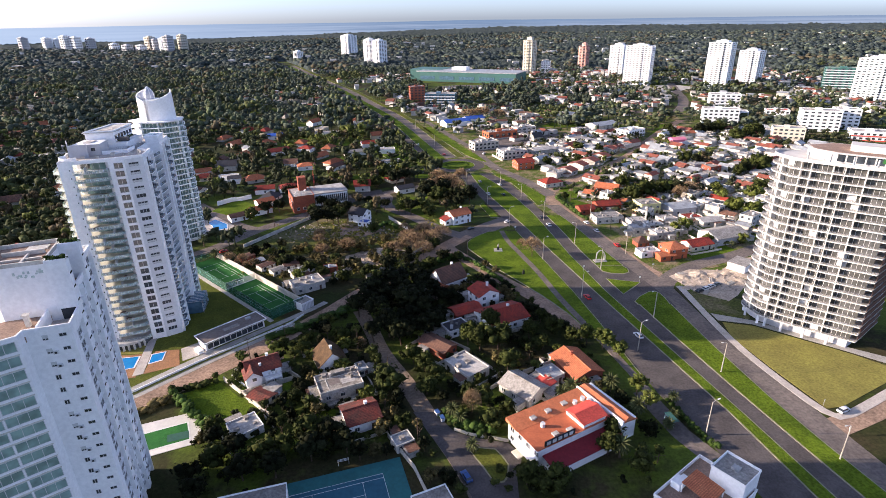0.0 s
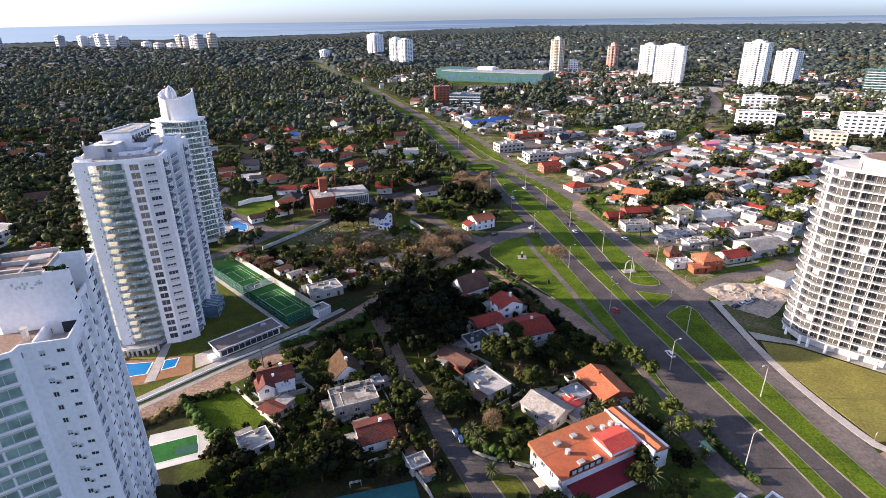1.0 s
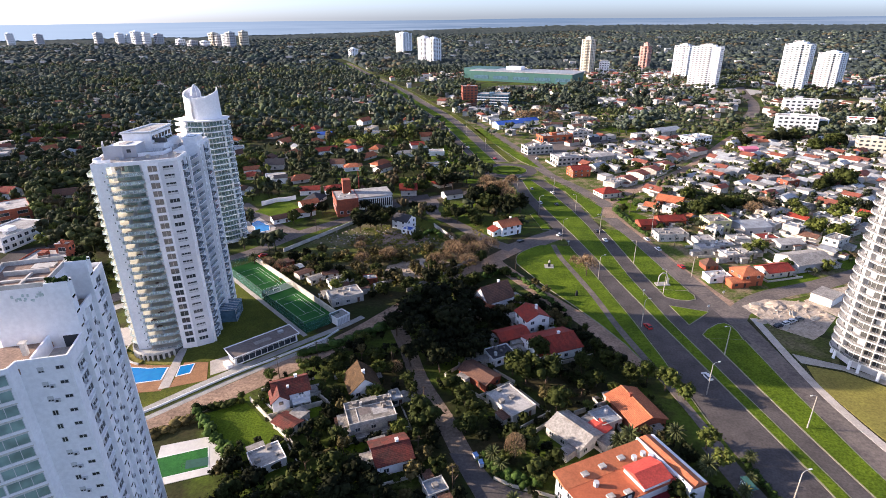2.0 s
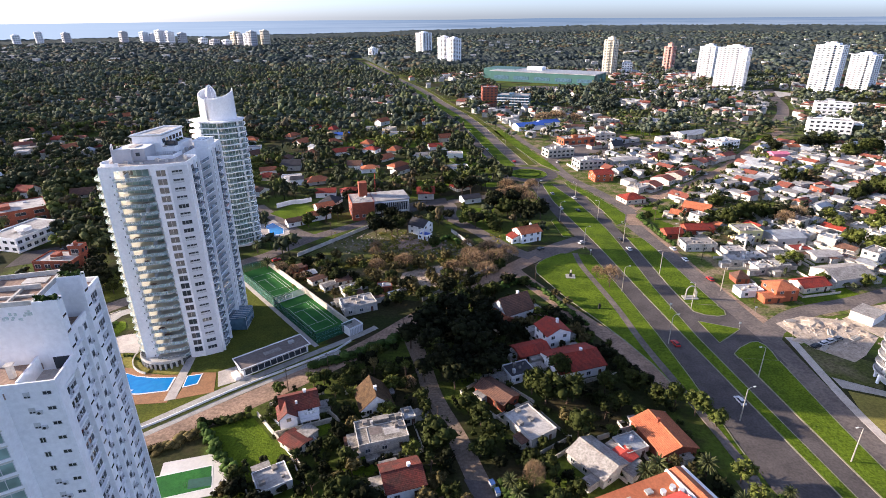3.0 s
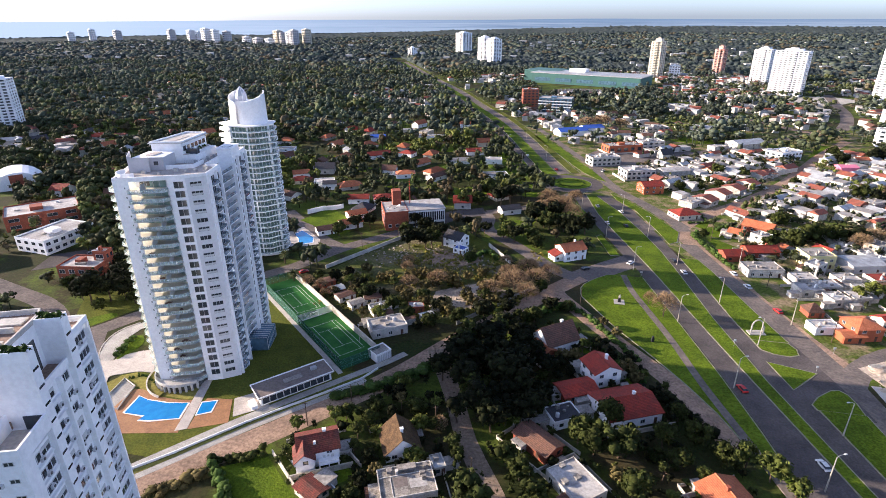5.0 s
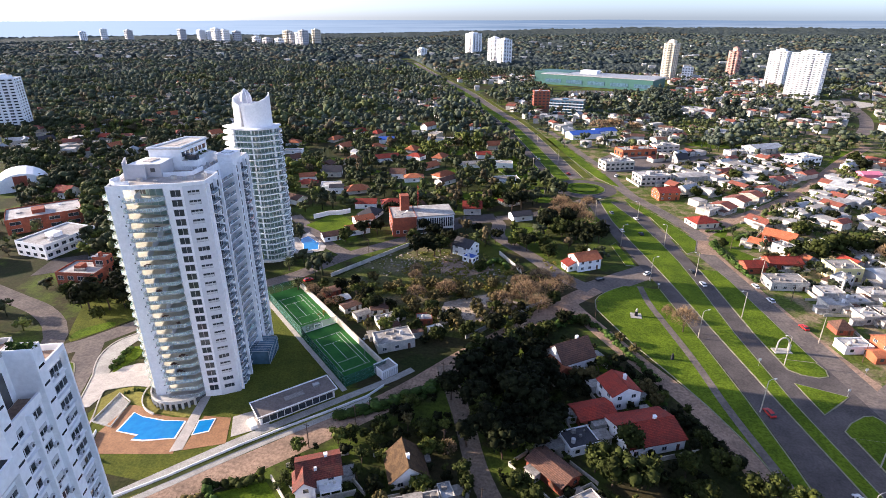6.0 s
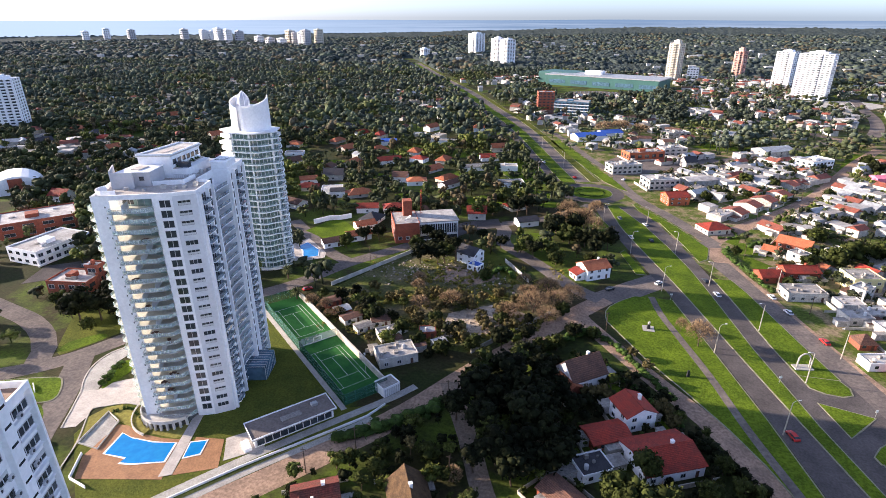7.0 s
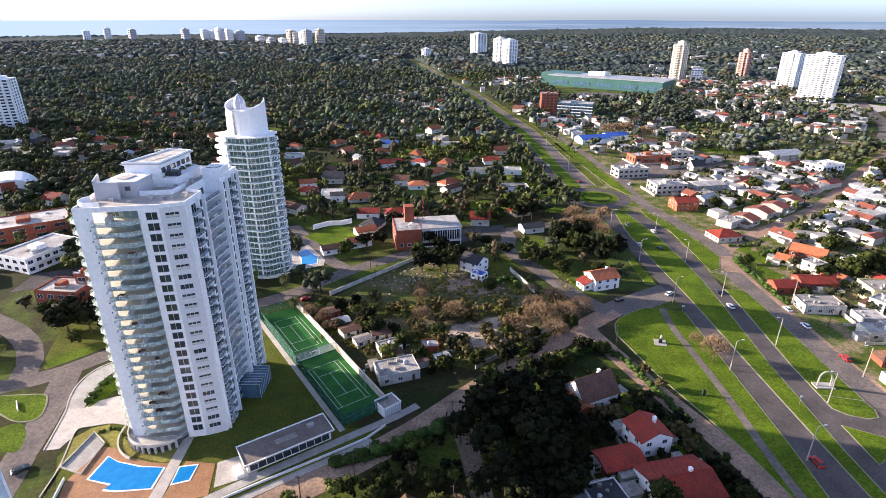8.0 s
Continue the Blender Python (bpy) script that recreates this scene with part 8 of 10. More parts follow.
for x, y, w, d, h, rot, roof in quarter:
    m = pose(x, y, 0, 0, 0, rot)

    def at(u, v):
        q = m @ Vector((u, v, 0))
        return (q.x, q.y)

    def rect(u, v, a, b):
        return [at(u - a, v - b), at(u + a, v - b), at(u + a, v + b), at(u - a, v + b)]
    W, D = w / 2, d / 2
    for _ in range(clut.choice((1, 2, 2, 3))):
        a, b, z = clut.uniform(1.0, 2.4), clut.uniform(0.9, 2.0), clut.uniform(2.0, 2.7)
        sx, sy = clut.choice((-1, 1)), clut.choice((-1, 1))
        u, v = (sx * (W + a), clut.uniform(-D, D)) if clut.random() < 0.5 else (clut.uniform(-W, W), sy * (D + b))
        if not clear_of(np.array(rect(u, v, a, b)), 0.3, False).all():
            continue
        shed_w.prism(rect(u, v, a, b), 0, z)
        clut.choice((shed_r, shed_m, shed_m)).prism(rect(u, v, a + .25, b + .25), z, z + 0.14)
    g = clut.uniform(2.0, 3.4)
    ring_ = rect(0, 0, W + g, D + g)
    skip = clut.randrange(4)
    for k in range(4):
        seg = np.array([[ring_[k][0] + (ring_[(k + 1) % 4][0] - ring_[k][0]) * f, ring_[k][1] + (ring_[(k + 1) % 4][1] - ring_[k][1]) * f] for f in (0, .25, .5, .75, 1)])
        if k != skip and clut.random() < (0.8 if y > 230 else 0.5) and clear_of(seg, 0.3, False).all():
            lotw.wall([Vector(ring_[k]), Vector(ring_[(k + 1) % 4])], 0, clut.uniform(0.9, 1.8), 0.22)
    if roof == "flat":
        for _ in range(int(w * d / 30) + 1):
            u, v, a = clut.uniform(-W + 1, W - 1), clut.uniform(-D + 1, D - 1), clut.uniform(0.25, 0.8)
            unit.prism(rect(u, v, a, a * clut.uniform(.6, 1.4)), h, h + clut.uniform(0.5, 1.3))
solo("garden_shed_walls", shed_w, "shabby", "weathered walls of sheds and lean-tos among bungalows", "sheds", kind="stuff")
solo("garden_shed_roofs", shed_r, "browntile", "rusty brown roofs of lean-tos among bungalows", "sheds", kind="stuff")
solo("garden_shed_roofs", shed_m, "greyroof", "grey sheet roofs of lean-tos among bungalows", "sheds", kind="stuff")
solo("lot_walls", lotw, "boundary", "pale low garden walls round bungalow lots", "walls", kind="stuff")
solo("roof_units", unit, "greyroof", "small grey tanks and units on flat roofs", "roof units", kind="stuff")

# ---- villas in the woods ----
for x, y, w, d, h, r, rf, cv, lb in (
        (-192, 412, 12, 9, 3.2, 30, "gable", "orangetile", "villa with bright orange roof"), (-165, 393, 14, 10, 3.6, 20, "flat", "whiteroof", "white villa with flat roof"),
        (-158, 386, 9, 7, 4.5, 20, "gable", "darktile", "villa wing with dark roof"), (-176, 360, 14, 9, 3.6, -20, "gable", "browntile", "broad villa with brown roof"),
        (-115, 426, 14, 10, 3.4, 20, "hip", "orangetile", "villa with orange hipped roof"), (-154, 480, 20, 11, 3.4, 35, "gable", "redtile", "long villa with red tiled roof"),
        (-131, 490, 13, 10, 3.4, -15, "hip", "redtile", "villa with red hipped roof"), (-82, 474, 22, 8, 3.2, 25, "gable", "greyroof", "long low villa with grey roof")):
    house(x, y, w, d, h, r, rf, cv, "white", lb, 0.4)
for x, y, w, d, h, r, rf, cv, lb in (
        (-56, 480, 14, 10, 3.6, 10, "flat", "whiteroof", "white villa with flat roof"), (-75, 509, 16, 10, 3.4, 20, "gable", "redtile", "villa with red tiled roof"), (-126, 559, 24, 10, 4, 5, "flat", "greyroof", "long blue-grey villa with flat roof"),
        (-176, 547, 14, 9, 4, 15, "gable", "blueroof", "garden villa with blue roof"), (-128, 362, 13, 9, 3.4, 15, "gable", "redtile", "villa with dark red roof"), (-112, 366, 14, 10, 3.4, 25, "hip", "redtile", "villa with dark red roof"),
        (-119, 333, 11, 8, 3.4, 40, "gable", "orangetile", "garden villa with orange roof"), (-117, 318, 12, 8, 3.4, 40, "gable", "orangetile", "garden villa with orange roof"),
        (-127, 306, 10, 7, 3, 40, "gable", "browntile", "small house with brown roof"), (-91, 424, 14, 8, 3.2, 60, "gable", "browntile", "long house with brown roof"), (-31, 360, 12, 8, 3.4, 30, "gable", "darktile", "small house with dark roof"), (-49, 436, 18, 10, 3.2, 20, "flat", "greyroof", "low house with grey roof")):
    house(x, y, w, d, h, r, rf, cv, "white", lb, 0.4)
vill = random.Random(77)
pts = np.array([(vill.uniform(-560, -20), vill.uniform(330, 640)) for _ in range(500)])
pts = pts[clear_of(pts, 5)]
kept = []
for p in pts:
    if all((p[0] - q[0]) ** 2 + (p[1] - q[1]) ** 2 > 26 ** 2 for q in kept) and p[0] > -1.3 * p[1] + 90 and len(kept) < 70:
        kept.append(p)
        k = vill.random()
        house(p[0], p[1], vill.uniform(10, 16), vill.uniform(8, 11), vill.choice((2.6, 2.8, 4.6)), vill.uniform(0, 90), ("gable" if k < 0.35 else "hip") if k < 0.75 else "flat",
              vill.choice(("redtile", "orangetile", "orangetile", "oldredtile", "browntile", "darktile")) if k < 0.75 else vill.choice(("whiteroof", "greyroof")), vill.choice(("offwhite", "cream", "white")), "villa half hidden among trees", 0.6, eave=0.8)

for x, y, w, d, h, rot, roof in HOUSES:
    if x < -10 and y > 300:
        back = (Vector((0, 60)) - Vector((x, y))).normalized()
        for step, rad in ((9, 6.5), (16, 4.5)):
            BLOCK.append((x + back.x * step, y + back.y * step, rad))


# ---- street furniture, cars, monuments ----
def street_lamp(x, y, rot, h=11.3, double=False):
    t = thing("street_lamp", pose(x, y, 0, 0, 0, rot), "tall concrete street lamp with curved arm", "street lamp", "street lamps")
    part("pole", Shape().tube((0, 0, 0), (0, 0, h), 0.2, 0.11, 8), "pole", t)
    part("arm", Shape().tube((0, 0, h - 0.1), (0.7, 0, h + 0.5), 0.07, 0.06, 5).tube((0.7, 0, h + 0.5), (1.9, 0, h + 0.65), 0.06, 0.05, 5), "steel", t)
    part("lamp_head", Shape().prism([(1.7, -0.17), (2.5, -0.13), (2.5, 0.13), (1.7, 0.17)], h + 0.55, h + 0.75), "line", t)


for x, y, r in ((90.4, 151, 200), (72.7, 121.4, 20), (65.6, 263.8, 200), (45.8, 243.7, 20), (71.2, 232.2, 200), (56, 204, 20), (80.4, 187, 200), (67, 164, 20), (104, 112, 200), (55, 300, 200), (34, 290, 20), (46, 335, 200), (24, 330, 20), (36, 372, 200), (12, 372, 20), (88, 250, 180), (82, 300, 180), (-32, 470, 20), (-14, 500, 200), (-50, 540, 20), (-36, 580, 200)):
    street_lamp(x, y, r)


def utility_pole(x, y):
    t = thing("utility_pole", pose(x, y, 0), "weathered wooden utility pole with crossbar", "utility pole", "utility poles")
    part("pole", Shape().tube((0, 0, 0), (0, 0, 8.5), 0.15, 0.1, 7), "bark", t)
    part("crossbar", Shape().box(-0.8, 0.8, -0.06, 0.06, 7.8, 7.95), "bark", t)


for x, y in ((-33, 166), (-40, 196), (-70, 160), (-20, 149), (2, 222), (9, 250), (-8.6, 119), (98, 240), (89, 282), (78, 336), (100, 398), (140, 448), (-60, 170), (154, 184), (-30, 236), (-100, 290), (-85, 306)):
    utility_pole(x, y)


def car(x, y, rot, paint, label):
    t = thing("car", pose(x, y, 0.05, 0, 0, rot), label, "car", "cars")
    side = [(-2.1, 0.35), (-2.12, 0.8), (-1.9, 0.95), (1.0, 0.98), (2.0, 0.8), (2.12, 0.5), (2.05, 0.3)]
    b = Shape()
    n = len(side)
    b.add([(px, -0.85, pz) for px, pz in side] + [(px, 0.85, pz) for px, pz in side], [tuple(range(n)), tuple(range(n, 2 * n))[::-1]] + [(i, n + i, n + (i + 1) % n, (i + 1) % n) for i in range(n)])
    part("body", b, paint, t)
    part("cabin", Shape().add([(-1.85, -0.78, 0.94), (1.0, -0.78, 0.96), (1.0, 0.78, 0.96), (-1.85, 0.78, 0.94), (-1.35, -0.62, 1.42), (0.35, -0.62, 1.42), (0.35, 0.62, 1.42), (-1.35, 0.62, 1.42)],
         [(0, 1, 5, 4), (1, 2, 6, 5), (2, 3, 7, 6), (3, 0, 4, 7)]), "glass", t)
    part("roof", Shape().prism([(-1.38, -0.64), (0.38, -0.64), (0.38, 0.64), (-1.38, 0.64)], 1.41, 1.47), paint, t)
    wh = TREE.setdefault("wheel", Shape().tube((0, -0.1, 0), (0, 0.1, 0), 0.31, 0.31, 10).mesh("wheel", "rubber"))
    for wx in (-1.3, 1.3):
        for wy in (-0.8, 0.8):
            part("wheel", wh, "", t, at=pose(wx, wy, 0.31))
    for wy in (-0.6, 0.6):
        part("headlight", Shape().box(2.0, 2.12, wy - 0.17, wy + 0.17, 0.58, 0.72), "line", t)


for x, y, r, p, l in ((70, 173, 104, "paint_white", "white car driving on the avenue"), (56.5, 291, 104, "paint_white", "white car driving on the avenue"), (54.2, 304, 104, "paint_dark", "dark car driving on the avenue"),
                      (86.5, 260, 105, "paint_red", "red car parked by the service road"), (117.5, 131.2, 25, "paint_white", "white car on the pavement corner"), (107.5, 208.5, 30, "paint_dark", "dark car parked on the sandy lot"),
                      (111, 210.5, 30, "paint_white", "white van parked on the sandy lot"), (114, 212.5, 30, "paint_white", "white car parked on the sandy lot"), (117.5, 214.5, 30, "paint_grey", "grey car parked on the sandy lot"),
                      (-116.5, 256, 45, "paint_red", "red car parked by the courts"), (33.5, 297, 50, "paint_white", "white car waiting at the junction"), (12, 286, 40, "paint_dark", "dark car in the side street"),
                      (81, 281, 105, "paint_white", "white van parked by the service road")):
    car(x, y, r, p, l)
for x, y, r, p, l in ((78.5, 294, 105, "paint_white", "white car parked by the service road"), (36, 349, 104, "paint_dark", "dark car driving on the avenue"), (35.5, 374, 110, "paint_white", "white car driving on the avenue"), (26, 352, 104, "paint_white", "white car driving on the avenue"),
                      (22, 382, 104, "paint_grey", "grey car driving on the avenue"), (-146, 152, 60, "paint_dark", "dark car parked by the lawn"), (-226, 248, 140, "paint_white", "white car parked by the offices"), (-232, 254, 140, "paint_grey", "grey car parked by the offices"),
                      (-72, 340, 110, "paint_white", "white car on the forecourt"), (-64, 346, 110, "paint_grey", "grey car on the forecourt"), (4.6, 105.8, 116, "paint_blue", "dark blue car parked in the side street"), (110, 411, 50, "paint_white", "white car in the bungalow street"),
                      (137, 444, 50, "paint_white", "white car in the bungalow street"), (58.3, 203.5, 106, "paint_red", "red car driving on the avenue"), (-5, 468, 110, "paint_red", "red car by the roundabout"), (-30, 510, 108, "paint_white", "white car on the far avenue"), (30, 470, 60, "paint_white", "white car by the shops")):
    car(x, y, r, p, l)


def arch_monument(x, y, rot):
    t = thing("stone_arch", pose(x, y, 0.2, 0, 0, rot), "pale stone arch monument on a plinth", "monument")
    part("plinth", Shape().box(-3, 3, -1.6, 1.6, -0.1, 0.35), "concrete", t)
    s = Shape()
    pr = None
    for k in range(13):
        a = math.pi * k / 12
        p = (2.0 * math.cos(a), 0, 0.35 + 2.6 + 2.6 * math.sin(a) if 0 < k < 12 else 0.35)
        if pr:
            s.tube(pr, p, 0.27, 0.27, 8)
        pr = p
    part("arch", s, "concrete", t)
    part("stele", Shape().box(2.2, 2.6, -0.5, 0.5, 0.35, 3.0), "boundary", t)


arch_monument(73, 241, 10)


def statue(x, y, label, plinth, h):
    t = thing("statue", pose(x, y, 0.2), label, "statue")
    part("base", Shape().box(-2.1, 2.1, -2.1, 2.1, -0.1, 0.15), "concrete", t)
    part("pedestal", Shape().prism([(-.6, -.6), (.6, -.6), (.6, .6), (-.6, .6)], 0.15, plinth, [(-.45, -.45), (.45, -.45), (.45, .45), (-.45, .45)]), "black", t)
    part("figure", Shape().prism(arc(0, 0, 0.4, 0, 330, 11), plinth, plinth + h * 0.6, arc(0, 0, 0.5, 0, 330, 11)).prism(arc(0, 0, 0.28, 0, 330, 11), plinth + h * 0.6, plinth + h, arc(0.05, 0, 0.16, 0, 330, 11)), "boundary", t)


statue(24.9, 255.7, "pale abstract statue on a dark pedestal", 2.0, 1.4)
blk = thing("sculpture", pose(34.3, 227, 0.2, 0, 0, 20), "dark upright metal sculpture on grass", "sculpture")
part("figure", Shape().prism([(-.5, -.35), (.4, -.4), (.5, .35), (-.4, .4)], 0, 1.6, [(-.35, -.3), (.5, -.3), (.4, .3), (-.3, .3)]).prism([(-.3, -.25), (.3, -.25), (.3, .25), (-.3, .25)], 1.6, 2.3), "black", blk)


def sign(x, y, rot, h=2.6):
    t = thing("street_sign", pose(x, y, 0.2, 0, 0, rot), "white street sign on a thin post", "sign", "street signs")
    part("post", Shape().tube((0, 0, 0), (0, 0, h), 0.05, 0.05, 6), "steel", t)
    part("panel", Shape().box(-0.45, 0.45, -0.04, 0.04, h - 0.4, h + 0.4), "line", t)


for x, y, r in ((84.6, 217.6, 20), (62.4, 229.5, 10), (112, 121, 30), (112.2, 132.6, 40), (95, 231, 10), (36.5, 282, 0)):
    sign(x, y, r)


def shelter(x, y, rot, label, mat):
    t = thing("bus_shelter", pose(x, y, 0.05, 0, 0, rot), label, "shelter")
    part("roof", Shape().box(-2.2, 2.2, -0.9, 0.9, 2.4, 2.55), mat, t)
    part("back_panel", Shape().box(-2.1, 2.1, 0.75, 0.82, 0.3, 2.3), "railglass", t)
    for px in (-2, 2):
        part("post", Shape().tube((px, 0.7, 0), (px, 0.7, 2.4), 0.06, 0.06, 6), "steel", t)


shelter(64.5, 126, 105, "green bus shelter by the planted wedge", "greenclad")
bins = thing("waste_container", pose(-3.4, 130.4, 0.03, 0, 0, 118), "pale blue waste container in the street", "container", "waste containers")
part("body", Shape().prism([(-.8, -.5), (.8, -.5), (.8, .5), (-.8, .5)], 0, 1.2, [(-.9, -.6), (.9, -.6), (.9, .6), (-.9, .6)]), "paint_white", bins)
part("lid", Shape().box(-.92, .92, -.62, .62, 1.2, 1.32), "paint_blue", bins)
copy_thing(bins, pose(-1.9, 127.9, 0.06, 0, 0, 112))
hut = thing("site_hut", pose(136, 232, 0, 0, 0, 40), "white site hut on the building lot", "site hut")
part("wall", Shape().box(-5, 5, -4, 4, 0, 3.4), "white", hut)
part("roof", Shape().box(-5.2, 5.2, -4.2, 4.2, 3.4, 3.6), "greyroof", hut)


# ---- garden and street trees ----
for x, y, r, h in ((-31, 197, 7, 13), (-23, 207, 7, 13), (-17, 187, 7, 14), (-22, 174, 6, 12), (-13, 197, 6, 12), (-27, 183, 6, 12), (-17, 168, 5, 10), (-36, 189, 5, 10), (-10, 183, 6, 12), (-15, 177, 6, 11),
                   (-76, 293, 6, 11), (-68, 295, 6, 11), (-72, 302, 5, 10), (2, 333, 7, 11), (13, 332, 7, 12), (6, 322, 5, 9), (-80, 321, 4, 10), (-64, 310, 5, 9)):
    tree("pine", x, y, r, h)
for x, y, r, h in ((11, 165, 5.5, 11), (17, 165, 6, 12), (20, 151, 5, 10), (7, 168, 5, 10), (16, 176, 5, 11), (-8, 152, 4, 8), (-4, 145, 4, 8), (-12, 157, 4, 8), (-7, 140, 4, 7), (-19.3, 142, 6, 8.5), (-40, 172, 4, 6),
                   (43, 114, 4, 8), (13, 124, 4, 8), (13.4, 108, 1.5, 2.4), (6, 137, 3.5, 7), (10, 134, 4, 8), (17, 128, 3.5, 7), (-13, 124, 3, 6), (-46, 114, 5, 8), (-40, 119, 5, 9)):
    tree("broadleaf", x, y, r, h)
for x, y, r, h in ((-36, 121, 4.5, 7), (-50, 110, 5, 8), (-62, 110, 5, 8), (-48, 137, 3, 5), (-49, 390, 8, 14), (-9, 338, 6, 10), (-28, 322, 5, 9), (-15, 316, 5, 9), (-42, 283, 4, 5), (-8, 257, 4, 7), (4, 311, 4, 7),
                   (-93, 237, 3, 5), (-80, 238, 4, 7), (-66, 231, 4, 6), (-48, 221, 4, 6), (-38, 226, 4, 7), (127, 342, 8, 12), (118, 335, 7, 10), (233, 400, 9, 14), (120, 367, 6, 9)):
    tree("broadleaf", x, y, r, h)
for x, y, r, h in ((104, 330, 5, 8), (89, 307, 3.5, 6), (75, 340, 3, 5), (227, 409, 6, 9), (78, 427, 5, 8), (113, 477, 6, 9), (218, 549, 7, 9), (274, 560, 8, 10), (-60, 165, 3.2, 6), (-52, 163, 3, 6), (-52, 170, 3.4, 6), (-33, 166, 3, 5), (39, 175, 4.5, 8), (45, 168, 4, 8), (33, 165, 4, 7), (30, 172, 4, 8), (36, 184, 3.5, 6)):
    tree("broadleaf", x, y, r, h)
for x, y, r, h in ((-36, 152, 3, 5.5), (55, 165, 4.5, 9), (50, 169, 4, 8), (59, 160, 3.5, 7), (59, 139, 3.5, 8), (60, 132, 3, 7), (4, 128.5, 2.6, 4.5), (-72, 158, 2.6, 5), (-63, 163, 3, 6), (124, 278, 4, 7), (130, 282, 4.5, 8), (172, 332, 5, 9), (170, 309, 7, 11), (177, 303, 7, 10), (-30, 318, 5, 8), (-20, 322, 4, 8)):
    tree("light_tree", x, y, r, h)
for x, y, r, h in ((-45, 255, 5, 5), (-54, 255, 4, 4), (-30, 252, 5, 5), (-38, 246, 4, 4), (-53, 236, 4, 6), (-44, 231, 5, 7), (-66, 245, 3, 4), (-26, 243, 4, 5), (-35, 239, 4, 4), (-60, 262, 4, 4), (-78, 255, 3, 4), (17, 234, 2.4, 4.5), (21.5, 227.5, 2.4, 4.5)):
    tree("olive_tree", x, y, r, h)
for x, y, r, h in ((41, 247, 6.2, 11), (36.5, 256, 3, 6.5), (7, 131, 3.5, 9), (-14, 274, 6.5, 9), (-22, 268, 6, 8), (-69, 266, 4, 6), (-5, 364, 7, 11), (-12, 357, 6, 11), (-17, 262, 5, 8), (-70, 272, 4, 7), (-103, 239, 2, 4), (-109, 243, 2, 4.5), (-98, 236, 2, 4), (-32, 166, 3, 5), (-24, 254, 4, 6)):
    bare_tree(x, y, r, h)
for x, y, r, h in ((51, 141, 2.4, 5.5), (38.5, 139.5, 2.4, 5), (35, 137, 2.2, 4.5), (56, 130, 2.3, 5), (46, 113, 2.4, 6), (6.6, 115.4, 1.8, 3.5), (1.2, 130.2, 2.0, 3.6), (3.4, 126.8, 2.0, 3.4), (63, 124, 1.6, 3), (69, 136, 1.6, 3), (-130, 264, 2.2, 6), (-117, 247, 2, 5), (66, 128, 1.5, 3), (-138, 186, 1.8, 4), (120, 405, 2.2, 6)):
    palm(x, y, r, h)
for x, y, r, h in ((-82, 309, 5, 9), (-73, 317, 5.5, 9), (-64, 297, 5, 12), (-60, 300, 4, 13), (-38, 371, 7, 13), (-32, 377, 6, 12), (-23, 312, 5.5, 10), (-12, 308, 5, 8), (-7, 336, 7, 12), (-16, 340, 6, 11), (-4, 352, 7, 12), (-14, 347, 6, 12),
                   (2, 372, 5, 9), (-40, 320, 4, 8), (-52, 329, 3.5, 7), (-78, 238, 4, 6), (-84, 244, 4, 6), (-46, 232, 4.5, 7), (-55, 240, 4, 6), (-118, 303, 5, 9), (-112, 313, 5, 9), (-105, 318, 5, 9), (-60, 365, 6, 10), (-52, 372, 6, 10), (-95, 352, 6, 11), (-82, 356, 6, 11), (-106, 346, 6, 10),
                   (-14, 229, 4, 7), (-9, 233, 4.5, 7), (-3, 243, 4, 6), (4, 244, 3, 5), (-28, 229, 5, 9), (-20, 236, 4, 7), (-18, 222, 5, 9), (-30, 212, 6, 11), (-22, 216, 6, 11), (-12, 207, 5, 10), (-24, 179, 6, 11), (-6, 201, 4, 8), (-33, 203, 5, 10), (-14, 216, 5, 9)):
    tree("pine" if (x + y) % 3 < 1.6 else "broadleaf", x, y, r, h)
for x, y, r, h in ((-65, 257, 4.5, 6), (-74, 255, 4, 5), (-56, 250, 4, 5), (-88, 262, 3.5, 5), (-50, 262, 4, 5), (-26, 262, 4, 6), (-34, 268, 4, 5)):
    tree("olive_tree", x, y, r, h)
for x, y, r, h in ((-19, 258, 8, 10), (-10, 263, 7, 9), (-4, 270, 6.5, 9), (-13, 250, 6, 8), (-28, 250, 6, 8), (-52, 255, 6, 8), (-64, 250, 5, 7), (-108, 243, 3.5, 6), (-101, 241, 3.5, 6), (-94, 237, 3.5, 5), (1, 362, 8, 13), (-8, 374, 8, 13), (6, 350, 7, 12), (8, 382, 6, 11), (-25, 282, 4, 6), (148, 336, 7, 10), (158, 346, 7, 10), (22, 640, 12, 15), (38, 652, 13, 15), (56, 640, 12, 14)):
    bare_tree(x, y, r, h)
for x, y, w, d, r, cover in ((-101, 246, 7, 5, 48, "browntile"), (-93.5, 240, 6, 5, 44, "metalroof"), (-88, 235.5, 7.5, 5, 50, "browntile"), (-81, 230, 6, 4.5, 46, "greyroof"), (-76, 236, 7, 5, 30, "browntile"), (-50, 225.5, 5, 4, 38, "metalroof")):
    house(x, y, w, d, 2.5, r, "gable", cover, "offwhite" if x > -90 else "brick", "derelict low shed with patched roof", 0.2, eave=0.25)
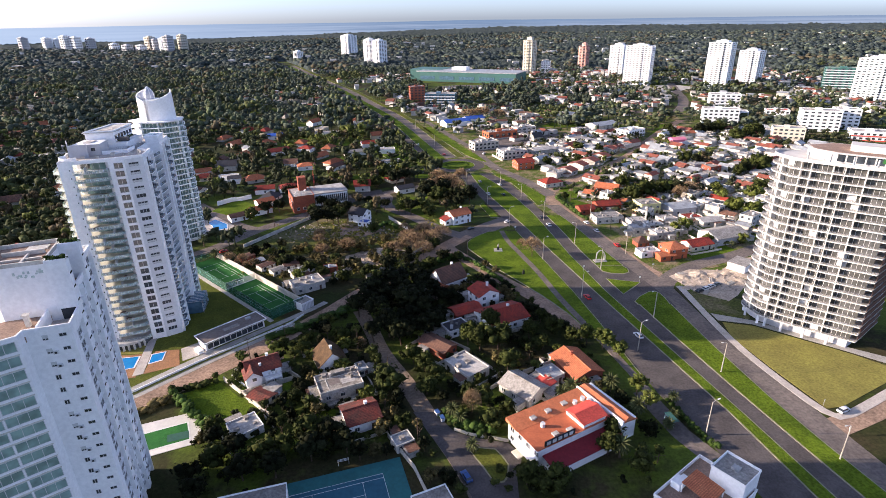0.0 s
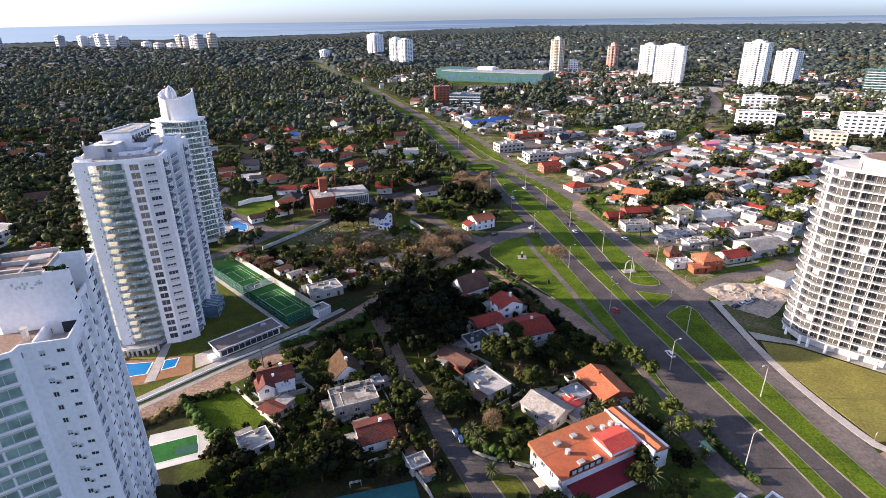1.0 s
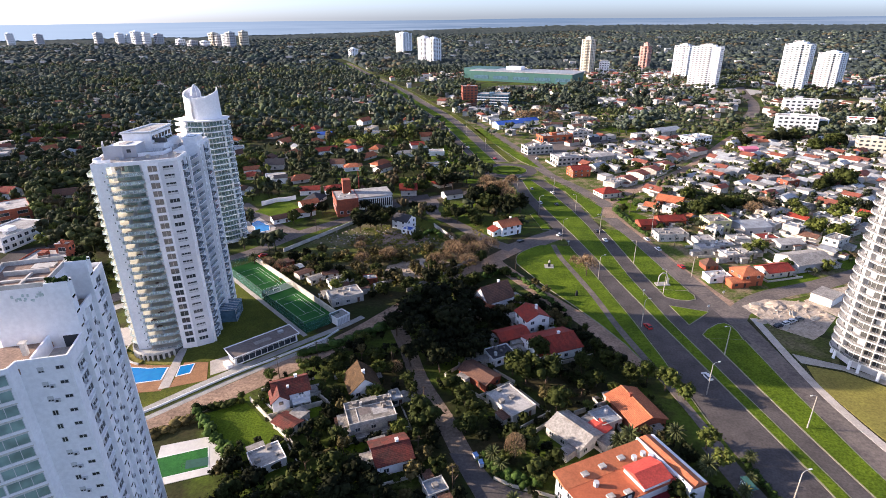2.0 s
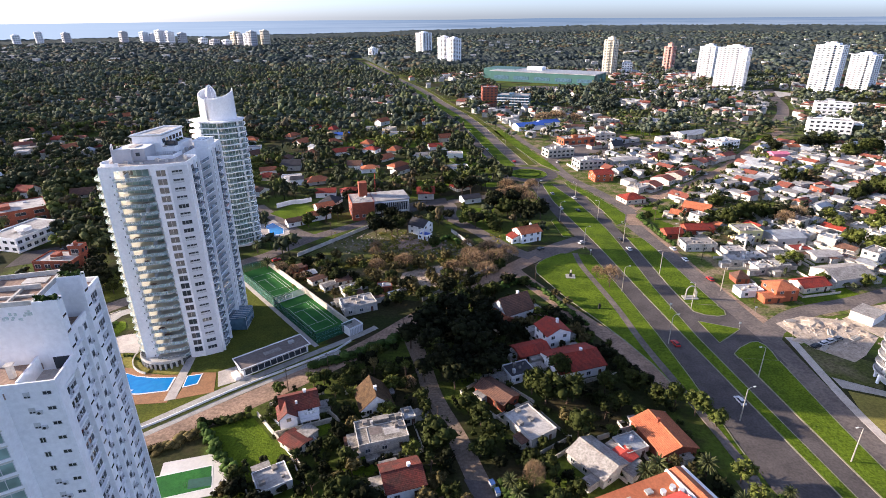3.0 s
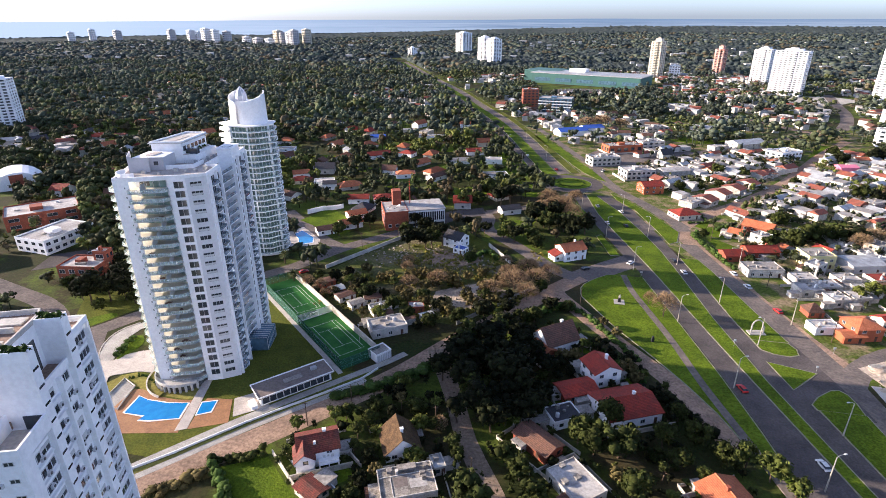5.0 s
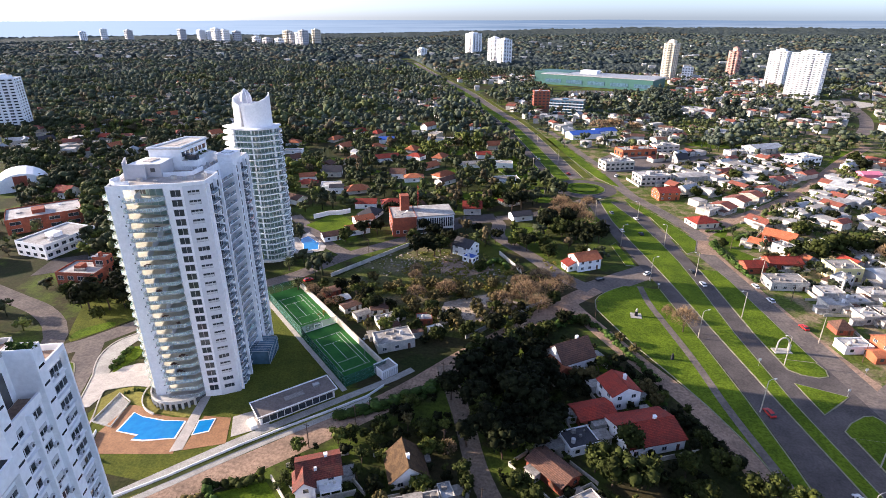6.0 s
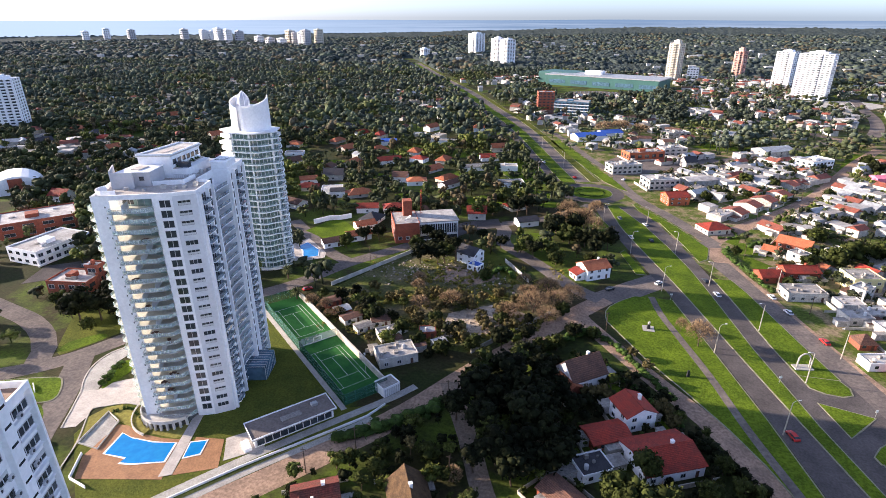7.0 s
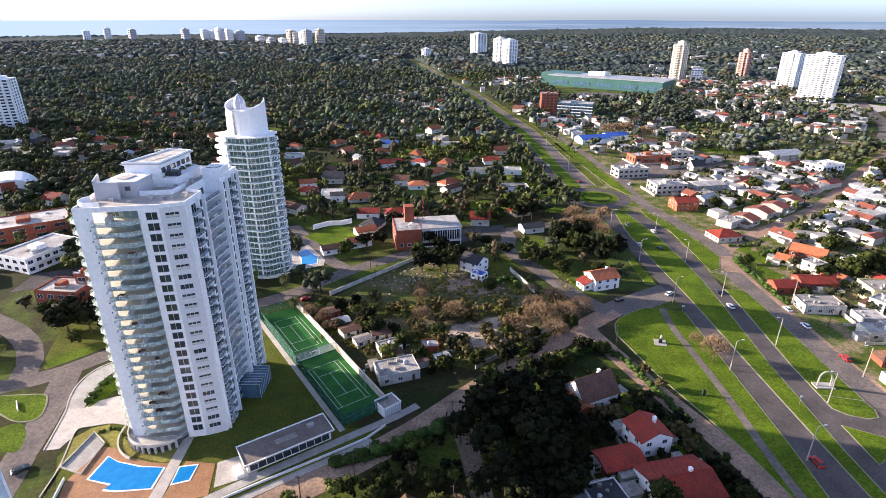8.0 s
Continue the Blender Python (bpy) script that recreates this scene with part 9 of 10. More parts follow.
for k, (x, y) in enumerate(((-112, 249), (-106, 250), (-98, 250), (-90, 246), (-85, 240), (-79, 243), (-72, 238), (-68, 224), (-74, 219), (-58, 225), (-52, 218), (-84, 250), (-62, 240), (-70, 248), (-94, 256), (-45, 240), (-40, 262), (-30, 246), (-20, 246), (-24, 235))):
    tree(("olive_tree", "broadleaf", "dark_shrub", "light_tree")[k % 4], x, y, 2.2 + (k * 7 % 5) * 0.45, 3.4 + (k * 3 % 5) * 0.8)
hedge([(-13, 231), (-6, 239.5), (2, 247), (9, 244)], 2.6, 2.4, "overgrown garden hedge round a cottage", seed=41)
hedge([(10, 243), (17, 231), (22, 222), (28, 213)], 2.4, 1.6, "rough green shrubs along the lane", seed=42, name="shrubs")
hedge([(-12, 228), (-4, 226), (6, 228), (12, 224)], 1.8, 1.4, "garden shrubs in front of a cottage", seed=43, name="shrubs")
hedge([(80, 300), (74, 325), (70.5, 340), (73, 346)], 2.6, 1.8, "clipped garden hedge along the service road", seed=44)
hedge([(92, 330), (98, 333), (108, 332)], 2.4, 2.6, "leafy garden shrubs between bungalows", "leaf_olive", seed=45, name="shrubs")
hedge([(84, 352), (90, 356), (97, 348)], 2.4, 2.4, "leafy garden shrubs between bungalows", seed=46, name="shrubs")
hedge([(72, 362), (82, 366), (80, 382)], 1.6, 1.2, "low front hedge of a bungalow", seed=47)
hedge([(116, 398), (134, 420), (148, 440)], 2.4, 1.6, "rough green shrubs on a lot", seed=48, name="shrubs")
hedge([(-44, 283), (-36, 296), (-30, 288)], 3, 2.2, "rough green shrubs beside a wall", seed=49, name="shrubs")
rg = random.Random(4)
BLOCK += [(12, 111, 7.5), (6, 119, 3.5), (15, 117, 3.5), (-78, 139, 6), (-70, 135, 7), (-62, 131.5, 4), (-53, 144.5, 3)]
spots = np.array([(rg.uniform(-70, 58), rg.uniform(104, 222)) for _ in range(900)])
spots = spots[clear_of(spots, 1.6)]
placed = []
for p in spots:
    if p[0] > np.interp(p[1], [104, 150, 170, 190, 203, 217, 235], [62, 55, 49, 41, 34, 24, 11]) or (p[0] < -58 and p[1] > 160) or p[1] > 1.05 * p[0] + 232 or (p[0] > -48 and p[0] < -6 and p[1] < 112):
        continue
    if all((p[0] - q[0]) ** 2 + (p[1] - q[1]) ** 2 > 15 for q in placed) and len(placed) < 250:
        placed.append(p)
        tree(rg.choice(("garden_shrub", "dark_shrub", "dark_shrub", "olive_tree")) if len(placed) % 7 else "light_tree", p[0], p[1], rg.uniform(1.8, 3.6), rg.uniform(3.2, 7.0))
for x, y, r, h in ((-53, 105, 4.5, 8), (-45, 106, 4, 8), (-37, 112, 5, 9), (-33, 118, 4.5, 8), (-58, 113, 4, 7), (-28, 115, 4, 7), (-66, 104, 4, 7), (-62, 98, 4, 8), (-24, 112, 3, 6), (-66, 118, 3.5, 6), (21.5, 104.5, 4, 7), (46, 121, 4, 8), (50, 108, 4, 7), (28, 104, 4, 7), (20, 104, 3.5, 6), (25, 100, 3.5, 6)):
    tree("pine" if x < 0 else "broadleaf", x, y, r, h)
for x, y, r, h in ((-178, 216, 6, 11), (-187, 222, 6, 11), (-193, 231, 6, 10), (-204, 240, 5, 9), (-186, 246, 6, 11), (-172, 246, 6, 10), (-158, 250, 6, 10)):
    tree("pine", x, y, r, h)
for x, y, r, h in ((-172, 214, 4, 8), (-165, 222, 4.5, 8), (-176, 226, 4, 8), (-160, 232, 4, 7), (-182, 206, 3.5, 6), (-196, 212, 4, 8), (-210, 220, 4, 7), (-152, 236, 4, 7), (-166, 240, 5, 9), (-180, 240, 5, 9), (-196, 252, 5, 9), (-170, 254, 5, 9), (-185, 262, 5, 10), (-160, 266, 5, 9)):
    tree("broadleaf", x, y, r, h)
for x, y, r, h in ((-20, 172, 6, 11), (-10, 172, 5, 10), (-6, 176, 5, 10), (-12, 190, 6, 12), (-3, 197, 4, 9), (-27, 170, 5, 10), (-20, 200, 6, 12), (-26, 192, 6, 12), (-4, 184, 4, 8), (-7, 206, 4, 8)):
    tree("pine", x, y, r, h)
for x, y, r, h in ((236, 412, 8, 12), (226, 404, 7, 11), (212, 392, 6, 9), (220, 396, 6, 10), (187, 431, 7, 9), (196, 426, 6, 8), (146, 396, 4, 7), (110, 340, 5, 7), (140, 346, 7, 10), (150, 343, 7, 10), (132, 350, 6, 9), (216, 345, 7, 9), (206, 352, 6, 8),
                   (262, 552, 8, 11), (248, 546, 8, 11), (268, 512, 9, 13), (284, 520, 9, 13), (296, 532, 9, 13), (216, 530, 7, 10), (158, 454, 5, 8), (130, 470, 5, 7), (106, 442, 4, 6), (92, 434, 4, 6), (88, 440, 4, 6)):
    tree("broadleaf" if (x * y) % 3 else "pine", x, y, r, h)
for x, y, r, h in ((194, 334, 7, 9), (203, 326, 6, 8), (178, 352, 5, 7), (134, 262, 4, 6), (152, 262, 4, 6), (120, 366, 5, 7)):
    tree("light_tree", x, y, r, h)
for x, y, r, h in ((-189, 209, 7.5, 14), (-183, 213, 6, 12), (-196, 218, 6, 11)):
    tree("pine", x, y, r, h)
hedge([(-88.2, 141), (-81.5, 134), (-75.3, 128.4), (-70, 124), (-65.6, 120.2)], 2.8, 2.8, "thick green hedge round a garden", seed=2)
hedge([(-88, 141.2), (-82.8, 143.6), (-77.5, 147)], 2.6, 2.4, "thick dark hedge", "leaf_mid", seed=3)
hedge([(-98, 128.5), (-92.6, 133.6), (-88, 137.6)], 3.0, 1.4, "rough roadside shrubs", "leaf_olive", seed=4, name="shrubs")
hedge([(-66, 174), (-56, 181), (-46, 189), (-40, 196)], 4.5, 1.6, "rough green bank of shrubs", seed=5, name="shrubs")
hedge([(67.5, 135), (70, 125), (73.5, 116)], 1.8, 1.6, "planted wedge beside the avenue", seed=6, name="planting")
hedge([(30, 196), (38, 188), (45, 178)], 2.5, 3.2, "dense garden hedge", "leaf_dark", seed=7)
hedge([(8, 226), (14, 218), (22, 208), (28, 200)], 1.8, 2.0, "dense garden hedge", seed=9)
hedge(arc(6, 432, 9, 0, 340, 20), 0.9, 0.7, "low ring hedge", seed=10)
hedge([(-131, 170), (-126, 168), (-119, 169.5)], 0.9, 0.8, "low clipped hedge", seed=12)

# rubble and weeds on the vacant lot
rub = np.random.default_rng(6)
rs = Shape()
for k in range(620):
    cx, cy, sp = ((-36, 247, 7), (-60, 290, 12), (-45, 284, 8), (-80, 285, 8), (112, 219, 9), (122, 222, 7))[k % 6]
    x, y = cx + rub.normal() * sp, cy + rub.normal() * sp * 0.8
    s = rub.uniform(0.15, 0.75)
    if x > 90 and not (101 < x < 131 and 207 < y < 230):
        continue
    p = [(x + s * rub.uniform(.6, 1.2) * math.cos(a), y + s * rub.uniform(.6, 1.2) * math.sin(a)) for a in (0.3, 1.7, 3.2, 4.6)]
    rs.prism(p, 0, s * rub.uniform(.3, 1.0), [(x + (a - x) * .6, y + (b - y) * .6) for a, b in p])
solo("rubble", rs, "rubble", "scattered pale rubble and stones on open lots", "rubble", kind="stuff")
weed = np.random.default_rng(16)
V, F, k = [], [], 0
for _ in range(1500):
    x, y = weed.uniform(-100, -8), weed.uniform(226, 302)
    if not (y > 1.25 * x + 268 and y < 1.2 * x + 372) and weed.random() < 0.9 or (math.hypot(x + 37, y - 247) < 10):
        continue
    r = weed.uniform(0.5, 1.7) ** 1.3
    if noise.noise((x * 0.07, y * 0.07, 4.0)) < -0.12:
        continue
    sv, sf = crown_arrays(weed, 3, 8, 0.2, 0.75, 0.42, 1, 0.5)
    sv = sv * np.array((r, r, r * weed.uniform(.5, 1.1))) + np.array((x, y, r * .3))
    V.append(sv)
    F.append(sf + k)
    k += len(sv)
tagged(new("scrub", mesh_of("scrub", np.concatenate(V), np.concatenate(F), "scrub")), "olive scrub on the vacant lot", "scrub", kind="stuff")
mnd = np.random.default_rng(23)
for x, y, r, h in ((106, 223, 4, 0.9), (114, 226, 5, 1.1), (121, 225, 4, 0.8), (127, 226, 3, 0.9), (103, 212, 2.5, 0.6), (130, 219, 3, 0.7), (-36, 248, 4, 1.2), (-42, 252, 3, 0.9)):
    ms = Shape()
    ring2 = [[(x + r * f * (1 + 0.25 * mnd.normal() * 0.6) * math.cos(a), y + r * 0.75 * f * (1 + 0.25 * mnd.normal() * 0.6) * math.sin(a), h * z + 0.06 * mnd.normal() * f * (1 - f)) for a in np.linspace(0, 2 * math.pi, 17)[:-1]] for f, z in ((1.0, -0.05), (0.72, 0.34), (0.42, 0.75), (0.15, 1.0))]
    ms.v = [p for q in ring2 for p in q]
    ms.f = [(16 * k + j, 16 * k + (j + 1) % 16, 16 * k + 16 + (j + 1) % 16, 16 * k + 16 + j) for k in range(3) for j in range(16)] + [tuple(range(48, 64))]
    solo("sand_heap", ms, "sand", "heap of pale sand and earth on an open lot", "sand heap")
for x, y, a in ((106, 226, 20), (117, 219, 70), (124, 216, 35), (110, 208, 50)):
    st = thing("timber_stack", pose(x, y, 0.06, 0, 0, a), "stack of weathered boards on a building lot", "timber stack", "timber stacks")
    for k in range(6):
        part("board", Shape().box(-2.2, 2.2, -0.9 + 0.3 * k, -0.65 + 0.3 * k, 0, 0.3 + 0.12 * (k % 3)), "boundary", st)
patch("vacant_lot", [(-106, 262), (-64, 226), (-40, 224), (-11, 260), (-24, 284), (-38, 305), (-84, 306)], "lotsoil", "weedy soil of the vacant lot", "lot", z=0.015)
patch("vacant_lot", [(-52, 232), (-28, 240), (-20, 256), (-34, 262), (-44, 256), (-52, 250)], "sand", "bare sandy patch of the vacant lot", "lot", z=0.03)
patch("vacant_lot", [(-66, 278), (-48, 276), (-36, 286), (-44, 296), (-62, 294)], "dirt", "bare brown patch of the vacant lot", "lot", z=0.03)

patch("lawn", [(-57, 142.5), (-54, 148.6), (-49.9, 144.4), (-53.6, 140.9)], "verge", "small green lawn beside a house", "grass", z=0.03)
patch("lawn", [(-86.6, 140), (-75.2, 146.4), (-53.8, 128.4), (-58.6, 130.6), (-65, 125), (-70, 124.6), (-76, 130)], "verge", "sunlit garden lawn", "grass", z=0.03)
patch("lawn", [(-45, 137), (-42, 128), (-33, 130), (-37, 136)], "verge", "sunlit garden lawn", "grass", z=0.03)
patch("lawn", [(22, 206), (26, 197), (12, 207), (6, 222)], "verge", "sunlit garden lawn", "grass", z=0.03)

# ---- distant houses ----
rnd = np.random.default_rng(31)


def far_houses(name, xy, cover, label, gable):
    w, r = Shape(), Shape()
    for x, y in xy:
        W, D, h, a = rnd.uniform(3.4, 7.2), rnd.uniform(3, 5.0), rnd.uniform(2.8, 4.6) + (1.6 if name == "distant_house" else 0), (0.66 + rnd.integers(0, 2) * 1.571 if name == "quarter_house" else rnd.uniform(0, 3.14))
        c, s = math.cos(a), math.sin(a)
        q = [(x + u * c - v * s, y + u * s + v * c) for u, v in ((-W, -D), (W, -D), (W, D), (-W, D))]
        w.prism(q, 0, h)
        if gable:
            e = [(x + u * c - v * s, y + u * s + v * c) for u, v in ((-W - .5, -D - .5), (W + .5, -D - .5), (W + .5, D + .5), (-W - .5, D + .5), (-W - .5, 0), (W + .5, 0))]
            r.add([(*p, h) for p in e[:4]] + [(*e[4], h + D * .5), (*e[5], h + D * .5)], [(0, 1, 5, 4), (2, 3, 4, 5), (1, 2, 5), (3, 0, 4), (0, 3, 2, 1)])
        else:
            r.prism([(x + (a_ - x) * .96, y + (b_ - y) * .96) for a_, b_ in q], h, h + .3)
        BLOCK.append((x, y, max(W, D) * (0.6 if name == "quarter_house" else 1.25)))
    tagged(new(name + "_walls", w.mesh(name, "offwhite")), "pale walls of distant houses", "houses", kind="stuff")
    tagged(new(name + "_roofs", r.mesh(name, cover)), label, "houses", kind="stuff")


cand = np.stack([rnd.uniform(-1700, 950, 6000), rnd.uniform(430, 1350, 6000)], 1)
cand = cand[(cand[:, 1] > 560) | (cand[:, 0] < -170)]
cand = cand[(cand[:, 0] > -1.32 * cand[:, 1] + 60) & (cand[:, 0] < 0.75 * cand[:, 1] + 60)]
cand = cand[clear_of(cand, 6)]
avx = np.interp(cand[:, 1], [455, 682, 935, 1190, 1520], [-8, -77, -176, -290, -430])
right = cand[:, 0] > avx
cl = np.array([noise.noise((x * 0.006, y * 0.006, 7.0)) for x, y in cand])
cand = cand[(right & (cl > -0.1)) | (~right & (cl + rnd.normal(size=len(cl)) * 0.14 > 0.24))]
cand = cand[np.array([all(math.hypot(*(q - p)) > 17 for q in cand[max(0, i - 90):i]) for i, p in enumerate(cand)])]
ff = np.array(FAR_FILL)
far_houses("quarter_house", ff[0::5], "oldredtile", "red roofs of bungalows in the quarter", True)
far_houses("quarter_house", np.concatenate([ff[1::5], ff[2::5]]), "whiteroof", "pale flat roofs of bungalows in the quarter", False)
far_houses("quarter_house", ff[3::5], "greyroof", "grey flat roofs of bungalows in the quarter", False)
far_houses("quarter_house", ff[4::5], "metalroof", "metal roofs of bungalows in the quarter", True)
far_houses("distant_house", cand[0::6], "oldredtile", "red roofs of distant houses", True)
far_houses("distant_house", cand[3::6], "greyroof", "grey flat roofs of distant houses", False)
far_houses("distant_house", cand[1::3], "whiteroof", "pale flat roofs of distant houses", False)
far_houses("distant_house", cand[2::6], "metalroof", "pale metal roofs of distant houses", True)
far_houses("distant_house", cand[5::6], "browntile", "brown roofs of distant houses", True)

# ---- woods ----
def scatter(x0, x1, y0, y1, step, seed):
    r = np.random.default_rng(seed)
    gx, gy = np.meshgrid(np.arange(x0, x1, step), np.arange(y0, y1, step))
    p = np.stack([gx.ravel(), gy.ravel()], 1)
    return p + r.uniform(-0.45, 0.45, p.shape) * step


def split_wood(name, p, r0, r1, h0, h1, templates, seed, kind="wood"):
    r = np.random.default_rng(seed)
    n1 = np.array([noise.noise((x * 0.012, y * 0.012, 2.0)) for x, y in p]) + r.normal(size=len(p)) * 0.25
    big_ = 1 + 0.5 * np.array([noise.noise((x * 0.016, y * 0.016, 8.0)) for x, y in p])
    rad, hgt = r.uniform(r0, r1, len(p)) * big_, r.uniform(h0, h1, len(p)) * big_
    # kind wood takes the haze-tinted leaf colours, grove the plain ones
    for mat, lab, m in (("dark", "dark green pine woods", n1 < 0.06), ("mid", "green broadleaf woods", (n1 >= 0.06) & (n1 < 0.34)), ("olive", "olive-brown winter trees", (n1 >= 0.34) & (n1 < 0.46)), ("light", "light green trees", n1 >= 0.46)):
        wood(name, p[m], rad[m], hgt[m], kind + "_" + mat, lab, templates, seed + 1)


tmpl_mid = [wood_template(s, 9, 8, 0.13) for s in range(6)]
tmpl_grove = [wood_template(120 + s, 7, 7, 0.15) for s in range(8)]
tmpl_small = [wood_template(70 + s, 6, 5, 0.17) for s in range(6)]
tmpl_far = [wood_template(40 + s, 4, 2, 0.16) for s in range(6)]

p = scatter(-700, 60, 255, 560, 7.0, 1)
ax = np.interp(p[:, 1], [255, 405, 455, 560], [40, 2, -14, -45])
p = p[(p[:, 0] < ax - 8) & (p[:, 0] > -1.34 * p[:, 1] + 80) & ~((p[:, 0] > -112) & (p[:, 1] < 312) & (p[:, 0] < 10)) & ~((p[:, 0] > -14) & (p[:, 1] < 300))]
p = p[clear_of(p, 2.2)]
cl = np.array([noise.noise((x * 0.02, y * 0.02, 5.0)) for x, y in p])
split_wood("woodland", p[cl > -0.38], 3.0, 7.0, 5.5, 14, tmpl_grove, 3, "grove")
p = scatter(-330, -128, 120, 330, 9.0, 12)
p = p[clear_of(p, 2.5)]
p = p[(np.hypot(p[:, 0] + 150, p[:, 1] - 190) > 44) & (np.hypot(p[:, 0] + 240, p[:, 1] - 250) > 30)]
cl = np.array([noise.noise((x * 0.03, y * 0.03, 9.0)) for x, y in p])
split_wood("woodland", p[cl > -0.12], 2.6, 5.0, 6, 10, tmpl_mid, 5, "grove")

p = scatter(60, 420, 240, 620, 6.2, 2)
ax = np.interp(p[:, 1], [240, 270, 430, 560], [150, 112, 60, 30])
p = p[(p[:, 0] > ax) & clear_of(p, 0.4, False) & clear_of(p, -2.2)]
cl = np.array([noise.noise((x * 0.018, y * 0.018, 1.0)) for x, y in p])
split_wood("garden_woodland", p[cl > -0.12], 1.3, 4.0, 2.4, 7.5, tmpl_small, 7, "grove")

p = np.concatenate([scatter(-1750, 950, 560, 1350, 12.4, 4)])
p = p[(p[:, 0] > -1.34 * p[:, 1] + 60) & (p[:, 0] < 0.78 * p[:, 1] + 80)]
p = p[clear_of(p, 1.5)]
cl = np.array([noise.noise((x * 0.01, y * 0.01, 3.0)) for x, y in p])
right = p[:, 0] > np.interp(p[:, 1], [455, 682, 935, 1190, 1520], [-8, -77, -176, -290, -430])
p = p[cl > np.where(right, -0.3, -0.5)]
town = np.array([noise.noise((x * 0.006, y * 0.006, 7.0)) for x, y in p]) > 0.0
left_ = p[:, 0] < np.interp(p[:, 1], [455, 682, 935, 1190, 1520], [-8, -77, -176, -290, -430])
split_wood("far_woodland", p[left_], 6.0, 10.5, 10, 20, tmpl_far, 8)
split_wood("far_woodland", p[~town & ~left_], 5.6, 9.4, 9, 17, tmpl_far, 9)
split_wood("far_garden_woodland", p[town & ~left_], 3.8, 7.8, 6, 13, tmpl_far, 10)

# tall dark pines between the shops and the mall
pr_ = np.random.default_rng(61)
pc = np.concatenate([np.array((cx, cy)) + pr_.normal(size=(m, 2)) * sp for cx, cy, m, sp in ((92, 770, 14, 14), (100, 744, 8, 10), (150, 835, 10, 14), (172, 762, 12, 15), (64, 902, 8, 12), (112, 930, 10, 14), (252, 780, 8, 14), (20, 860, 12, 16), (215, 850, 8, 14))])
pc = pc[clear_of(pc, 2, False)]
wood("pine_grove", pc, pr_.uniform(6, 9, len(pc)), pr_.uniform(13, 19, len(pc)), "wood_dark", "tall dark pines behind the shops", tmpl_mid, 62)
pk = Shape()
for k in range(70):
    cx, cy = -8 + 6.2 * (k % 14) + pr_.uniform(-.6, .6), 948 + 10.5 * (k // 14) + pr_.uniform(-.5, .5)
    pk.box(cx - .9, cx + .9, cy - 2.1, cy + 2.1, 0.35, 0.95).box(cx - .75, cx + .75, cy - 1.1, cy + 1.0, 0.95, 1.45)
solo("parked_cars", pk, "paint_grey", "rows of small parked cars before the mall", "cars", kind="stuff")

# undergrowth of the near gardens
ug = np.random.default_rng(91)
up_ = np.stack([ug.uniform(-72, 60, 2600), ug.uniform(100, 232, 2600)], 1)
up_ = up_[(up_[:, 1] < 1.05 * up_[:, 0] + 234) & (up_[:, 0] < 62 - (up_[:, 1] - 104) * 0.12) & ~((up_[:, 0] < -58) & (up_[:, 1] > 160)) & ~((up_[:, 0] > -50) & (up_[:, 0] < -4) & (up_[:, 1] < 112))]
up_ = up_[up_[:, 0] < np.interp(up_[:, 1], [150, 170, 190, 203, 217, 235], [56, 50, 42, 35, 25, 12])]
up_ = up_[clear_of(up_, 0.8, False) & clear_of(up_, -1.2)]
keep_ = []
for q in up_:
    if all((q[0] - k[0]) ** 2 + (q[1] - k[1]) ** 2 > 6 for k in keep_):
        keep_.append(q)
up_ = np.array(keep_)[:320]
half = len(up_) // 2
wood("undergrowth", up_[:half], ug.uniform(1.2, 2.6, half), ug.uniform(1.8, 4.2, half), "leaf_dark", "dark green shrubs between near gardens", tmpl_mid, 92)
wood("undergrowth", up_[half:], ug.uniform(1.0, 2.4, len(up_) - half), ug.uniform(1.6, 3.6, len(up_) - half), "leaf_mid", "green shrubs between near gardens", tmpl_mid, 93)

# farthest woods: land that rises slowly to the skyline, under a canopy of uneven tree tops
def rise(x, y):
    """Height of the far land: higher ahead and to the east than towards the coast."""
    side = np.interp(np.degrees(np.arctan2(y, x)), [84, 112], [1.0, 0.04])
    return 44 * side * (np.clip(np.hypot(x, y) - 1450, 0, None) / 2840) ** 1.35


rr = np.random.default_rng(14)
rows_, cols_ = 130, 760
rad = 1300 * (4290 / 1300) ** (np.arange(rows_) / (rows_ - 1))
ang = np.radians(np.linspace(34, 146, cols_))
R, A = np.meshgrid(rad, ang, indexing="ij")
X, Y = R * np.cos(A), R * np.sin(A)
big = np.array([noise.noise((x * 0.004, y * 0.004, 0.5)) for x, y in zip(X[::3, ::5].ravel(), Y[::3, ::5].ravel())]).reshape(X[::3, ::5].shape)
big = np.repeat(np.repeat(big, 3, 0), 5, 1)[:rows_, :cols_]
Z = rise(X, Y) + np.interp(np.degrees(A), [84, 112], [6, 3]) + rr.uniform(-3, 4, X.shape) + 6 * big + 5 * rr.uniform(0, 1, X.shape) ** 4
Z[0] = -1
ax = np.interp(Y, [1190, 1520, 1800], [-290, -430, -560])
Z[(np.abs(X - ax) < 26) & (Y < 1700)] = -2
vs = np.stack([X, Y, Z], 2).reshape(-1, 3)
i = (np.arange(rows_ - 1)[:, None] * cols_ + np.arange(cols_ - 1)[None]).ravel()
fs = np.concatenate([np.stack([i, i + 1, i + cols_ + 1], 1), np.stack([i, i + cols_ + 1, i + cols_], 1)])
tagged(new("far_canopy", mesh_of("far_canopy", vs, fs, "leaf_far_hazed")), "dark green canopy of far woods", "woods", kind="stuff")


